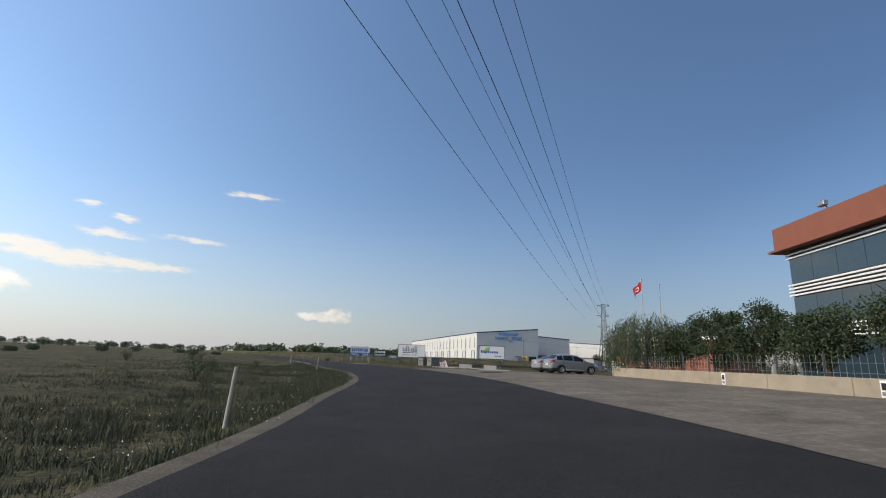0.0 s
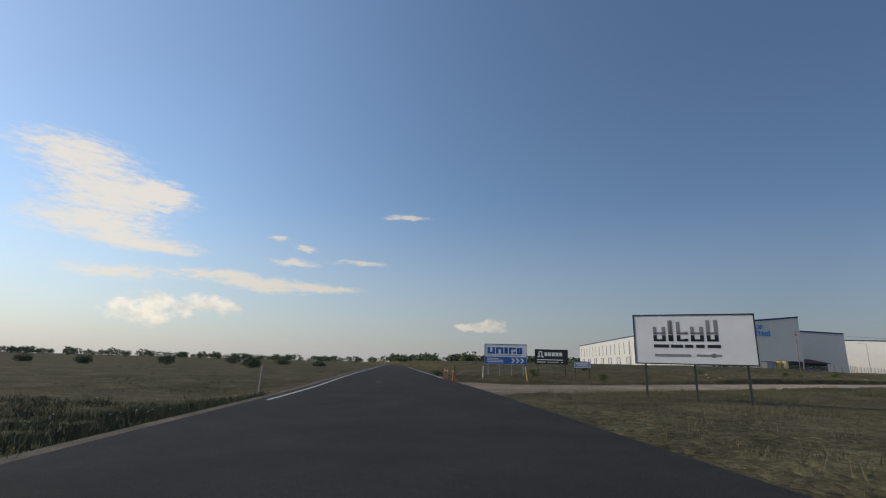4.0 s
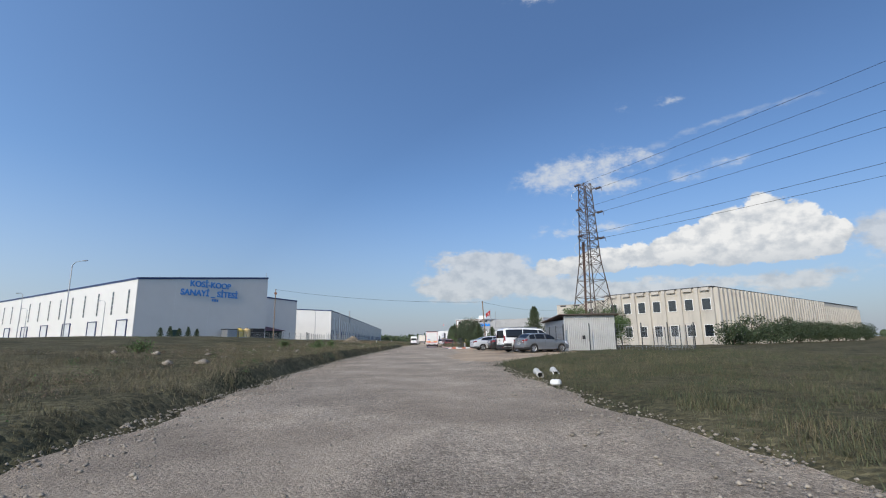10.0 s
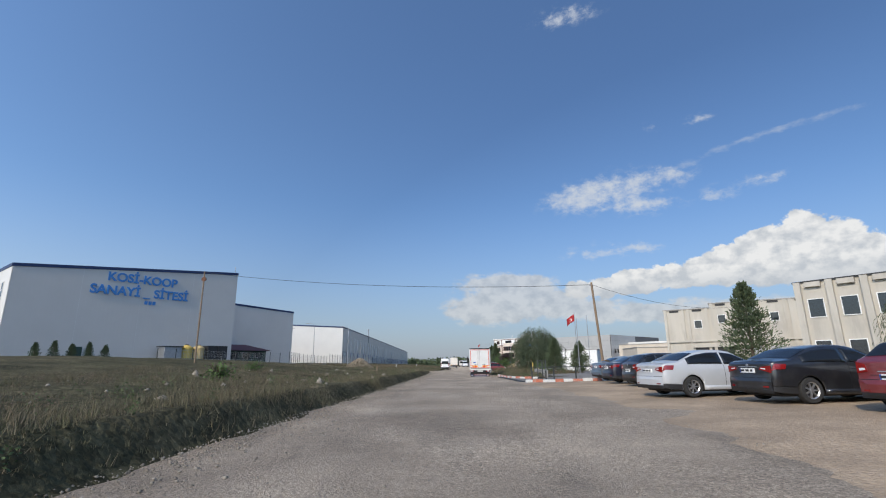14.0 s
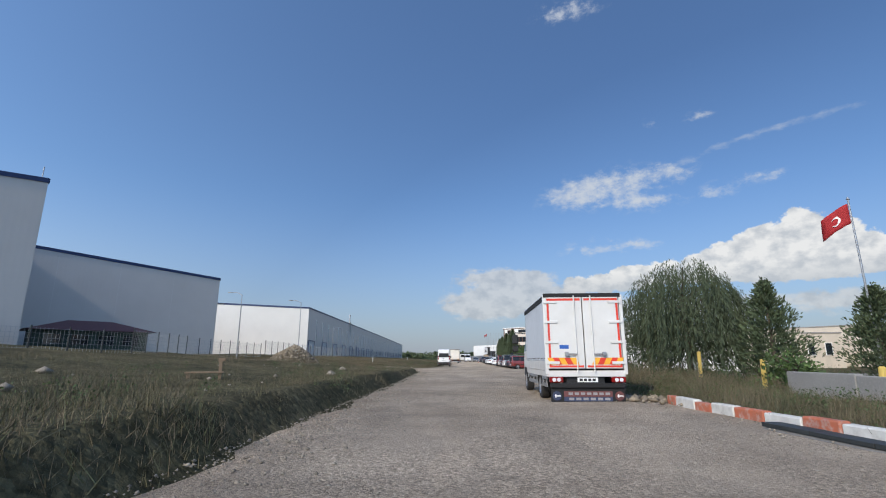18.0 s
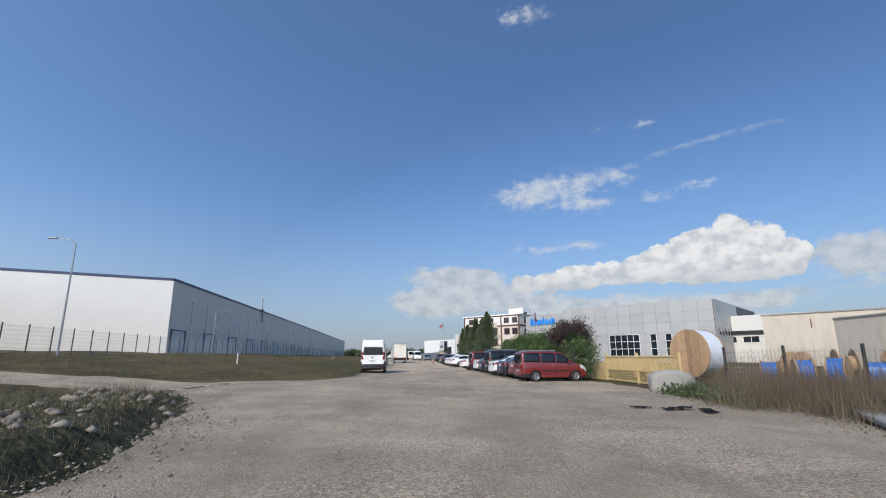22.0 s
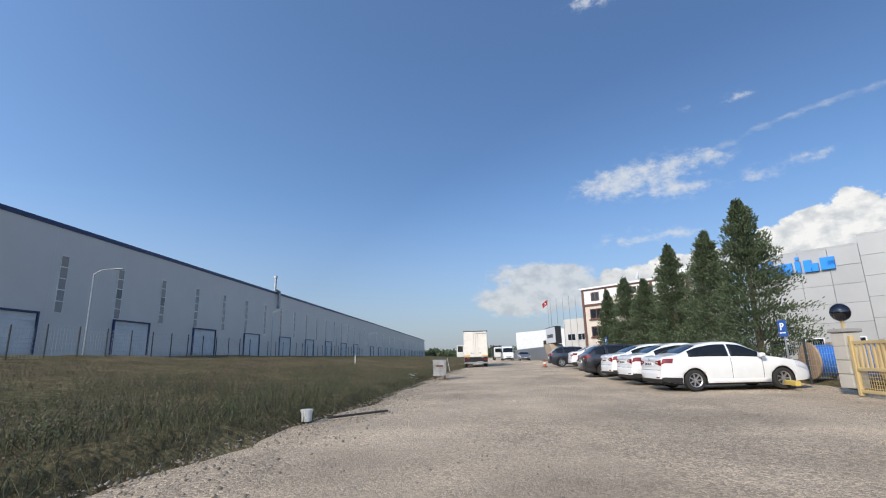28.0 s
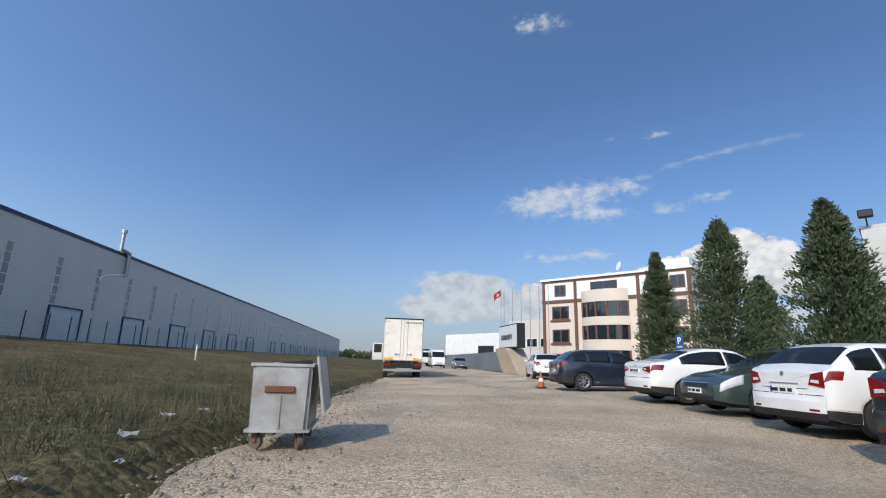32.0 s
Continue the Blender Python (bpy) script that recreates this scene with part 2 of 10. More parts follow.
M_ASPHALT = mat("asphalt", (0.023, 0.0222, 0.0215), (0.0145, 0.014, 0.0138), 0.95, scale=0.35, bump=0.4, bump_scale=110, fine=(0.048, 0.045, 0.042), fine_scale=140, fine_amount=0.5, gloss=0.25)
M_GRAVEL = mat("gravel_road", (0.43, 0.35, 0.262), (0.31, 0.252, 0.19), 0.97, scale=0.45, amount=0.9, bump=0.7, bump_scale=75, fine=(0.47, 0.395, 0.31), fine_scale=60, fine_amount=0.45, gloss=0.2)
M_DIRT = mat("bare_dirt", (0.42, 0.305, 0.195), (0.33, 0.24, 0.155), 0.95, scale=0.6, bump=0.6, bump_scale=25, fine=(0.42, 0.36, 0.28), fine_scale=20, fine_amount=0.4)
M_CONCRETE_GROUND = mat("worn_concrete", (0.34, 0.325, 0.30), (0.25, 0.24, 0.225), 0.9, scale=0.5, bump=0.4, bump_scale=35, fine=(0.42, 0.4, 0.37), fine_scale=25, fine_amount=0.4)
M_FIELD = mat("field_soil_and_turf", (0.098, 0.084, 0.048), (0.054, 0.052, 0.028), 1.0, scale=0.22, amount=0.9, bump=1.0, bump_scale=9, fine=(0.125, 0.108, 0.060), fine_scale=4, fine_amount=0.6, gloss=0.1)
M_WHITE_PANEL = mat("white_sheet_cladding", (0.67, 0.655, 0.615), (0.62, 0.605, 0.57), 0.45, scale=0.3, bump=0.05, bump_scale=3)
M_GREY_PANEL = mat("grey_sheet_cladding", (0.595, 0.565, 0.525), (0.555, 0.525, 0.485), 0.5, scale=0.3, bump=0.05, bump_scale=3)
M_BLUE_TRIM = mat("blue_trim_paint", (0.015, 0.035, 0.11), (0.012, 0.028, 0.09), 0.5)
M_LINE = mat("road_paint_white", (0.72, 0.72, 0.70), (0.4, 0.4, 0.39), 0.8, scale=6, amount=0.9)
M_DARK = mat("dark_plastic", (0.02, 0.02, 0.021), (0.014, 0.014, 0.015), 0.6)
M_STEEL = mat("galvanised_steel", (0.42, 0.43, 0.44), (0.30, 0.31, 0.32), 0.5, 0.8, scale=5, bump=0.05)

M_APRON = mat("stained_forecourt_concrete", (0.175, 0.147, 0.113), (0.125, 0.106, 0.082), 0.95, scale=0.35, bump=0.3, bump_scale=40, fine=(0.29, 0.26, 0.22), fine_scale=6, fine_amount=0.45, gloss=0.2)


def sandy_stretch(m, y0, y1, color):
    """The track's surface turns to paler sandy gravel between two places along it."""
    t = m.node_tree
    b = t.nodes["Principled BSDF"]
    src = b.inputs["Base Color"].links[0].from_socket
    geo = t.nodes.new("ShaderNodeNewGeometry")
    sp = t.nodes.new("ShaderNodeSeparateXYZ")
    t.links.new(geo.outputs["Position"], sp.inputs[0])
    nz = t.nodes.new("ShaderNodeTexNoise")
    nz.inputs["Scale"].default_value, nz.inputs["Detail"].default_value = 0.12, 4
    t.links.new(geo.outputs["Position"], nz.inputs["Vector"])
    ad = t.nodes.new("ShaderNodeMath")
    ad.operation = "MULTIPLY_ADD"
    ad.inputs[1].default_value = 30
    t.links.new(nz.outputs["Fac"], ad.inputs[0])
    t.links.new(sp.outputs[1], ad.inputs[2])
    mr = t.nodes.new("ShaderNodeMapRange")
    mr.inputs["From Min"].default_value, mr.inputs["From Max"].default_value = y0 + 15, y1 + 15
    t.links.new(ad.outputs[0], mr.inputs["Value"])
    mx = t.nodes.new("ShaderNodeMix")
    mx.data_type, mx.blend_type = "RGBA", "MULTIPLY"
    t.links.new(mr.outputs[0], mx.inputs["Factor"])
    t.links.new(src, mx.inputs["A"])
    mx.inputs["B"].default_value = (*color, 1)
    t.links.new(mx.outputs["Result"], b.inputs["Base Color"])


def pebbled(m, scale, low, high, relief=0.02, patch=0.25, patch_low=0.72, patch_high=1.22, stony=False):
    """Single stones of differing tone with relief, over pale and dark patches."""
    t = m.node_tree
    b = t.nodes["Principled BSDF"]
    src = b.inputs["Base Color"].links[0].from_socket
    geo = t.nodes.new("ShaderNodeNewGeometry")
    last = src
    heights = []
    for k, (sc, lo, hi) in enumerate(((scale, low, high), (scale * 2.7, low, high))):
        vo = t.nodes.new("ShaderNodeTexVoronoi")
        vo.inputs["Scale"].default_value = sc
        t.links.new(geo.outputs["Position"], vo.inputs["Vector"])
        sp = t.nodes.new("ShaderNodeSeparateColor")
        t.links.new(vo.outputs["Color"], sp.inputs[0])
        mr = t.nodes.new("ShaderNodeMapRange")
        mr.inputs["To Min"].default_value, mr.inputs["To Max"].default_value = lo, hi
        t.links.new(sp.outputs[0], mr.inputs["Value"])
        hs = t.nodes.new("ShaderNodeHueSaturation")
        t.links.new(mr.outputs[0], hs.inputs["Value"])
        t.links.new(last, hs.inputs["Color"])
        last = hs.outputs[0]
        heights.append(vo.outputs["Distance"])
    if stony:
        # trodden dust between stretches of bare stones, and old worn patches with a clear edge
        st = t.nodes.new("ShaderNodeMapping")
        st.inputs["Scale"].default_value = (1.0, 0.32, 1.0)
        t.links.new(geo.outputs["Position"], st.inputs["Vector"])
        masks = []
        for sc, lo, hi, to0, to1 in ((0.42, 0.42, 0.58, 0.38, 1.0), (0.30, 0.535, 0.555, 0.0, 1.0)):
            nm = t.nodes.new("ShaderNodeTexNoise")
            nm.inputs["Scale"].default_value, nm.inputs["Detail"].default_value, nm.inputs["Roughness"].default_value = sc, 6, 0.62
            t.links.new(st.outputs[0], nm.inputs["Vector"])
            mm = t.nodes.new("ShaderNodeMapRange")
            mm.inputs["From Min"].default_value, mm.inputs["From Max"].default_value = lo, hi
            mm.inputs["To Min"].default_value, mm.inputs["To Max"].default_value = to0, to1
            t.links.new(nm.outputs["Fac"], mm.inputs["Value"])
            masks.append(mm.outputs[0])
        mx = t.nodes.new("ShaderNodeMix")
        mx.data_type = "RGBA"
        t.links.new(masks[0], mx.inputs["Factor"])
        t.links.new(src, mx.inputs["A"])
        t.links.new(last, mx.inputs["B"])
        last = mx.outputs["Result"]
        mw = t.nodes.new("ShaderNodeMix")
        mw.data_type, mw.blend_type = "RGBA", "MULTIPLY"
        t.links.new(masks[1], mw.inputs["Factor"])
        t.links.new(last, mw.inputs["A"])
        mw.inputs["B"].default_value = (0.88, 0.89, 0.90, 1)
        last = mw.outputs["Result"]
    nz = t.nodes.new("ShaderNodeTexNoise")
    nz.inputs["Scale"].default_value, nz.inputs["Detail"].default_value, nz.inputs["Roughness"].default_value = patch, 7, 0.65
    t.links.new(geo.outputs["Position"], nz.inputs["Vector"])
    mr = t.nodes.new("ShaderNodeMapRange")
    mr.inputs["From Min"].default_value, mr.inputs["From Max"].default_value = 0.36, 0.64
    mr.inputs["To Min"].default_value, mr.inputs["To Max"].default_value = patch_low, patch_high
    t.links.new(nz.outputs["Fac"], mr.inputs["Value"])
    hs = t.nodes.new("ShaderNodeHueSaturation")
    t.links.new(mr.outputs[0], hs.inputs["Value"])
    t.links.new(last, hs.inputs["Color"])
    t.links.new(hs.outputs[0], b.inputs["Base Color"])
    bp = t.nodes.new("ShaderNodeBump")
    bp.invert = True
    bp.inputs["Strength"].default_value, bp.inputs["Distance"].default_value = 0.8, relief
    t.links.new(heights[0], bp.inputs["Height"])
    if b.inputs["Normal"].links:
        t.links.new(b.inputs["Normal"].links[0].from_socket, bp.inputs["Normal"])
    t.links.new(bp.outputs[0], b.inputs["Normal"])


pebbled(M_GRAVEL, 30, 0.66, 1.34, 0.014, 0.22, 0.80, 1.17, True)
pebbled(M_DIRT, 16, 0.90, 1.10)
pebbled(M_APRON, 1.1, 0.92, 1.08, 0.002, 0.5, 0.75, 1.18)
pebbled(M_ASPHALT, 55, 0.65, 1.4, 0.008, 0.45, 0.76, 1.24)
pebbled(M_FIELD, 7, 0.75, 1.25, 0.04, 0.4, 0.7, 1.3)
sandy_stretch(M_FIELD, 110, 140, (1.45, 1.32, 1.18))
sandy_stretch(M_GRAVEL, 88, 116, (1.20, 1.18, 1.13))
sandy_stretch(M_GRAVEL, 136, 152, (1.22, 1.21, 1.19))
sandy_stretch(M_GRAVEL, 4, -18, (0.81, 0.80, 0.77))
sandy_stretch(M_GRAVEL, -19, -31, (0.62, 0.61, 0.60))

# ---- mesh helpers ----


def mesh_ob(name, verts, faces, material, smooth=False):
    me = bpy.data.meshes.new(name)
    me.from_pydata([tuple(v) for v in verts], [], [tuple(f) for f in faces])
    if smooth:
        me.shade_smooth()
    for m in (material if isinstance(material, (list, tuple)) else [material]):
        me.materials.append(m)
    return new(name, me)


def part(name, bm, material, parent=None, label="", smooth=False):
    """Links a bmesh as one mesh object under a thing or a part."""
    me = bpy.data.meshes.new(name)
    bm.normal_update()
    bm.to_mesh(me)
    bm.free()
    if smooth:
        me.shade_smooth()
    for m in (material if isinstance(material, (list, tuple)) else [material]):
        me.materials.append(m)
    ob = new(name, me)
    if parent:
        ob.parent = parent
    if label:
        ob["label"] = label
    return ob


def shared(name, me, parent, m=None):
    ob = new(name, me)
    ob.parent = parent
    if m is not None:
        ob.matrix_basis = m
    return ob


def thing(name, m, label, category, group="", kind=""):
    ob = new(name)
    ob.empty_display_size = 0.2
    ob.matrix_basis = m
    return tagged(ob, label, category, group, kind)


def add_box(bm, x0, y0, z0, x1, y1, z1, bevel=0.0, mi=0):
    r = bmesh.ops.create_cube(bm, size=1.0, matrix=Matrix.Translation(((x0 + x1) / 2, (y0 + y1) / 2, (z0 + z1) / 2)) @ Matrix.Diagonal((abs(x1 - x0), abs(y1 - y0), abs(z1 - z0), 1)))
    vs = r["verts"]
    fs = {f for v in vs for f in v.link_faces}
    for f in fs:
        f.material_index = mi
    if bevel:
        bmesh.ops.bevel(bm, geom=list({e for v in vs for e in v.link_edges}), offset=bevel, segments=1, affect="EDGES")
    return vs


def box(x0, y0, z0, x1, y1, z1, bevel=0.0):
    bm = bmesh.new()
    add_box(bm, x0, y0, z0, x1, y1, z1, bevel)
    return bm


def add_rod(bm, a, b, r, r2=None, n=6, mi=0):
    a, b = Vector(a), Vector(b)
    d = b - a
    m = Matrix.Translation((a + b) / 2) @ d.to_track_quat("Z", "Y").to_matrix().to_4x4()
    res = bmesh.ops.create_cone(bm, cap_ends=True, segments=n, radius1=r, radius2=r if r2 is None else r2, depth=d.length, matrix=m)
    if mi:
        for f in {f for v in res["verts"] for f in v.link_faces}:
            f.material_index = mi


def rod(a, b, r, r2=None, n=8):
    bm = bmesh.new()
    add_rod(bm, a, b, r, r2, n)
    return bm


def prism(outline, z0, z1, bevel=0.0):
    """An upright prism over a plan outline."""
    bm = bmesh.new()
    vs = [bm.verts.new((x, y, z0)) for x, y in outline]
    f = bm.faces.new(vs)
    r = bmesh.ops.extrude_face_region(bm, geom=[f])
    bmesh.ops.translate(bm, vec=(0, 0, z1 - z0), verts=[v for v in r["geom"] if isinstance(v, bmesh.types.BMVert)])
    bmesh.ops.recalc_face_normals(bm, faces=bm.faces)
    if bevel:
        bmesh.ops.bevel(bm, geom=list(bm.edges), offset=bevel, segments=1, affect="EDGES")
    return bm


def lerp_table(table, v):
    return np.interp(v, [a for a, b in table], [b for a, b in table])

# ---- ground and roads ----
MAIN = [(96, -132), (75, -101), (58.2, -77.6), (49.3, -67.6), (42.5, -60.2), (36, -54.4), (28.7, -48.9), (20.5, -44.2), (12.2, -39.6), (-0.6, -32.3), (-13.4, -25.5), (-60, -0.7), (-140, 42), (-320, 138)]
SIDE_L = [(-24.5, -8.5), (-21.5, -4.6), (-19, -3.6), (-14, -3.4), (-8, -3.8), (0, -4.5), (12, -5.0), (26, -5.1), (40, -4.6), (50, -4.1), (60, -3.7), (70, -3.3), (90, -2.5), (104, -2.2), (108, -2.1), (112, -3.0), (115, -3.9), (118, -4.8), (120.5, -6.5), (126, -6.0), (131, -1.6), (134, -0.4),
          (141, -0.35), (150, 0.5), (153, 0.65), (157.6, 1.2), (168.2, 1.75), (170.7, 1.8), (181, 2.2), (196.5, 3.3), (212, 4.0), (300, 6), (420, 8)]
SIDE_R = [(-28, 3.6), (-24, 3.7), (-18, 3.1), (-10, 2.9), (0, 2.8), (9, 2.9), (14.9, 3.2), (19.1, 4.9), (24, 8.5), (28, 12), (57, 12), (60, 9.3), (62, 5.6), (80, 5.4), (95, 5.6), (104, 8.0), (112, 12.5), (150, 14.6), (190, 17.5), (202, 14.5), (300, 16), (420, 18)]


def spline(pts, step):
    """Points along a smooth line through pts."""
    out = []
    p = [Vector(q) for q in pts]
    for i in range(len(p) - 1):
        p0, p1, p2, p3 = p[max(i - 1, 0)], p[i], p[i + 1], p[min(i + 2, len(p) - 1)]
        n = max(2, int((p2 - p1).length / step))
        for k in range(n):
            t = k / n
            out.append(0.5 * ((2 * p1) + (p2 - p0) * t + (2 * p0 - 5 * p1 + 4 * p2 - p3) * t * t + (3 * p1 - p0 - 3 * p2 + p3) * t ** 3))
    out.append(p[-1])
    return out


MAIN_LINE = spline(MAIN, 2.0)
# concrete apron between the main road's outer edge and the low wall
APRON = []
for p, q in zip(MAIN_LINE[:-1], MAIN_LINE[1:]):
    if 23.0 < p.x < 76:
        d = (q - p).normalized()
        APRON.append((p.x + d.y * 3.5, p.y - d.x * 3.5))
APRON += [(23.4, -37.9), (27.5, -36.6), (36, -36.2), (44, -38), (47.5, -44.3), (52.5, -49.5), (58.5, -56.5), (66, -66), (84, -90)]


def in_outline(x, y, outline):
    """Whether places lie inside a closed plan outline."""
    inside = np.zeros(np.shape(x), bool)
    for (ax, ay), (bx, by) in zip(outline, outline[1:] + outline[:1]):
        cross = (ay > y) != (by > y)
        with np.errstate(divide="ignore", invalid="ignore"):
            inside ^= cross & (x < (bx - ax) * (y - ay) / (by - ay if by != ay else 1e-9) + ax)
    return inside


MAIN_XY = np.array([tuple(v) for v in MAIN_LINE])


def main_distance(x, y):
    """Distance to the main road's middle line, and the side on which a place lies (+1: the left of travel)."""
    x, y = np.asarray(x, float), np.asarray(y, float)
    best, side = np.full(x.shape, 1e9), np.zeros(x.shape)
    for (ax, ay), (bx, by) in zip(MAIN_XY[:-1], MAIN_XY[1:]):
        dx, dy = bx - ax, by - ay
        t = np.clip(((x - ax) * dx + (y - ay) * dy) / (dx * dx + dy * dy), 0, 1)
        d = np.hypot(x - ax - t * dx, y - ay - t * dy)
        near = d < best
        best = np.where(near, d, best)
        side = np.where(near, np.sign(dx * (y - ay) - dy * (x - ax)), side)
    return best, side


def waves(x, y):
    return (np.sin(x * 0.31 + 1.3 * np.sin(y * 0.17)) * np.sin(y * 0.27 + np.sin(x * 0.13)) * 0.5 + np.sin(x * 1.1 + 2 * np.sin(y * 0.7)) * np.sin(y * 0.9) * 0.25
            + np.sin(x * 2.9 + y * 1.7) * np.sin(y * 3.3 - x * 0.8) * 0.12)


def track_z(x, y):
    """Height of the gravel track, which tilts up a little towards the parked cars."""
    x, y = np.asarray(x, float), np.asarray(y, float)
    s = np.interp(y, [-10, 15, 100, 112, 120, 135, 158, 168, 180], [0.0, 0.018, 0.010, -0.005, -0.011, -0.010, -0.006, 0.006, 0.022])
    return s * np.clip(x - 0.5, 0, 16)


def bank_of_main(off, y):
    """The main road leans in its bend: the outer side lies higher."""
    return np.interp(y, [-140, -90, -45, -34, -26], [0.045, 0.045, 0.04, 0.02, 0.0]) * off


def ground_z(x, y):
    """Height of the ground sheet; it lies a little lower under the roads."""
    x, y = np.asarray(x, float), np.asarray(y, float)
    d_main, side = main_distance(x, y)
    left, right = lerp_table(SIDE_L, y), lerp_table(SIDE_R, y)
    in_side = np.minimum(x - left, right - x)                      # >0 inside the side road
    in_side = np.where(y < -30.5, -9, in_side)
    out = np.minimum(-in_side, d_main - 4.25)                      # >0 outside both roads
    bank = np.interp(y, [-20, -8, 4, 12, 90, 108, 116, 119.5, 129.5, 134, 142, 420], [0.03, 0.10, 0.30, 0.55, 0.50, 0.35, 0.25, 0.02, 0.02, 0.18, 0.25, 0.25])
    far = np.clip((left - x - 4) / 24, 0, 1) * np.interp(y, [-20, 20, 60, 420], [0.1, 0.9, 1.7, 1.8])
    rise = np.where(x < left, bank + far, track_z(right, y) + 0.05)
    lean = bank_of_main(np.clip(-side * d_main, -14, 14), y)
    near_main = (y < -24) | (d_main < 8)
    rise = np.where(near_main & (side <= 0), 0.04 + lean, rise)
    verge = -0.18 - np.clip((d_main - 5) / 6, 0, 1) * 0.35 + np.clip((d_main - 9) / 8, 0, 1) * 0.35 - np.clip((d_main - 17) / 120, 0, 1) * 0.75
    rise = np.where(side > 0, verge + np.clip(lean, -0.25, 0), rise)
    up = np.clip((out - 0.06) / 0.60, 0, 1)
    floor_z = np.where(d_main < 4.6, lean, np.where(in_side > -0.3, track_z(x, y), 0)) - 0.09
    z = floor_z + up * (rise - floor_z) + np.clip((out - 0.5) / 2, 0, 1) * waves(x, y) * 0.17
    z = np.where(in_outline(x, y, APRON), np.minimum(z, lean - 0.12), z)
    return np.where(out <= 0.0, floor_z, z)


def axis_steps(bands):
    """Grid lines: bands of (start, end, step)."""
    v = []
    for a, b, s in bands:
        v += list(np.arange(a, b, s))
    return np.array(v + [bands[-1][1]])


gx = axis_steps([(-2400, -400, 250), (-400, -120, 20), (-120, -40, 4), (-40, -14, 1.2), (-14, -7, 0.4), (-7, 3, 0.2), (3, 24, 0.4), (24, 70, 1.4), (70, 120, 5), (120, 400, 20), (400, 2400, 250)])
gy = axis_steps([(-2400, -400, 250), (-400, -140, 20), (-140, -90, 3), (-90, 0, 0.8), (0, 200, 0.8), (200, 300, 4), (300, 600, 20), (600, 3000, 240)])
GX, GY = np.meshgrid(gx, gy)
GZ = ground_z(GX, GY)
nx, ny = len(gx), len(gy)
gv = np.stack([GX.ravel(), GY.ravel(), GZ.ravel()], 1)
ii = (np.arange(ny - 1)[:, None] * nx + np.arange(nx - 1)).ravel()
ground = mesh_ob("ground", gv.tolist(), np.stack([ii, ii + 1, ii + nx + 1, ii + nx], 1).tolist(), M_FIELD, True)
tagged(ground, "dry grassy field of patchy turf and soil reaching the horizon", "ground", kind="structure")


def ribbon(name, line, left, right, z, material, cross=2):
    """A strip along a plan line from left to right metres beside it, with a gentle camber."""
    vs, fs = [], []
    n = len(line)
    for i, p in enumerate(line):
        d = (line[min(i + 1, n - 1)] - line[max(i - 1, 0)]).normalized()
        nrm = Vector((d.y, -d.x))
        for k in range(cross + 1):
            o = -left + (right + left) * k / cross
            q = p + nrm * o
            vs.append((q.x, q.y, z + float(bank_of_main(o, q.y))))
    for i in range(n - 1):
        for k in range(cross):
            a = i * (cross + 1) + k
            fs.append((a, a + cross + 1, a + cross + 2, a + 1))
    fs = [tuple(reversed(f)) for f in fs]
    return mesh_ob(name, vs, fs, material)


road = tagged(ribbon("road", MAIN_LINE, 4.3, 4.0, 0.0, M_ASPHALT, 6), "dark grey worn asphalt main road curving through the fields", "road", kind="structure")
line_l = ribbon("edge_line", [p for p in MAIN_LINE if p.x < 6], 3.95, -3.83, 0.004, M_LINE, 1)
line_r = ribbon("edge_line", [p for p in MAIN_LINE if p.x < -15], -3.83, 3.95, 0.004, M_LINE, 1)
for o in (line_l, line_r):
    o.parent = road
M_SHOULDER = mat("sandy_road_shoulder", (0.15, 0.125, 0.095), (0.085, 0.072, 0.055), 0.97, scale=1.2, amount=0.9, bump=0.6, bump_scale=40, fine=(0.27, 0.23, 0.18), fine_scale=30, fine_amount=0.5, gloss=0.2)
tagged(ribbon("shoulder", [p for p in MAIN_LINE if p.x > -140], 4.80, -4.22, -0.035, M_SHOULDER, 2), "sandy gravel shoulder along the asphalt road", "road shoulder", kind="structure")
ys = axis_steps([(-30, 200, 0.5), (200, 420, 4)])
rng = np.random.default_rng(3)
jag = lambda y, s: 0.10 * np.sin(y * 1.9 + s) + 0.12 * np.sin(y * 0.83 + 2 * s) + 0.05 * np.sin(y * 5.1 + s)
vs, fs, K = [], [], 14
for y in ys:
    a, b = lerp_table(SIDE_L, y) + jag(y, 0.3), lerp_table(SIDE_R, y) + jag(y, 1.7) + (0.8 if y < -24.5 else 0.0)
    for k in range(K + 1):
        x = a + (b - a) * k / K
        vs.append((x, y, float(track_z(x, y)) - 0.015 + 0.012 * math.sin(x * 1.7 + math.sin(y * 0.9)) * math.sin(y * 1.3) - (0.02 if k in (0, K) else 0)))
for i in range(len(ys) - 1):
    for k in range(K):
        q = i * (K + 1) + k
        fs.append((q, q + 1, q + K + 2, q + K + 1))
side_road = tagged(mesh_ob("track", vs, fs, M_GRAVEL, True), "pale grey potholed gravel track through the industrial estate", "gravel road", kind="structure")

# the apron itself
bm = bmesh.new()
vs_ = [bm.verts.new((x, y, 0)) for x, y in APRON]
f_ = bm.faces.new(vs_)
bmesh.ops.triangulate(bm, faces=[f_])
bmesh.ops.subdivide_edges(bm, edges=bm.edges[:], cuts=3, use_grid_fill=True)
for v in bm.verts:
    d_, s_ = main_distance(np.array([v.co.x]), np.array([v.co.y]))
    v.co.z = 0.012 + float(bank_of_main(np.clip(-s_[0] * d_[0], 0, 14), v.co.y))
bmesh.ops.recalc_face_normals(bm, faces=bm.faces)
apron = tagged(part("pavement", bm, M_APRON), "pale stained concrete forecourt beside the main road", "forecourt", kind="structure")

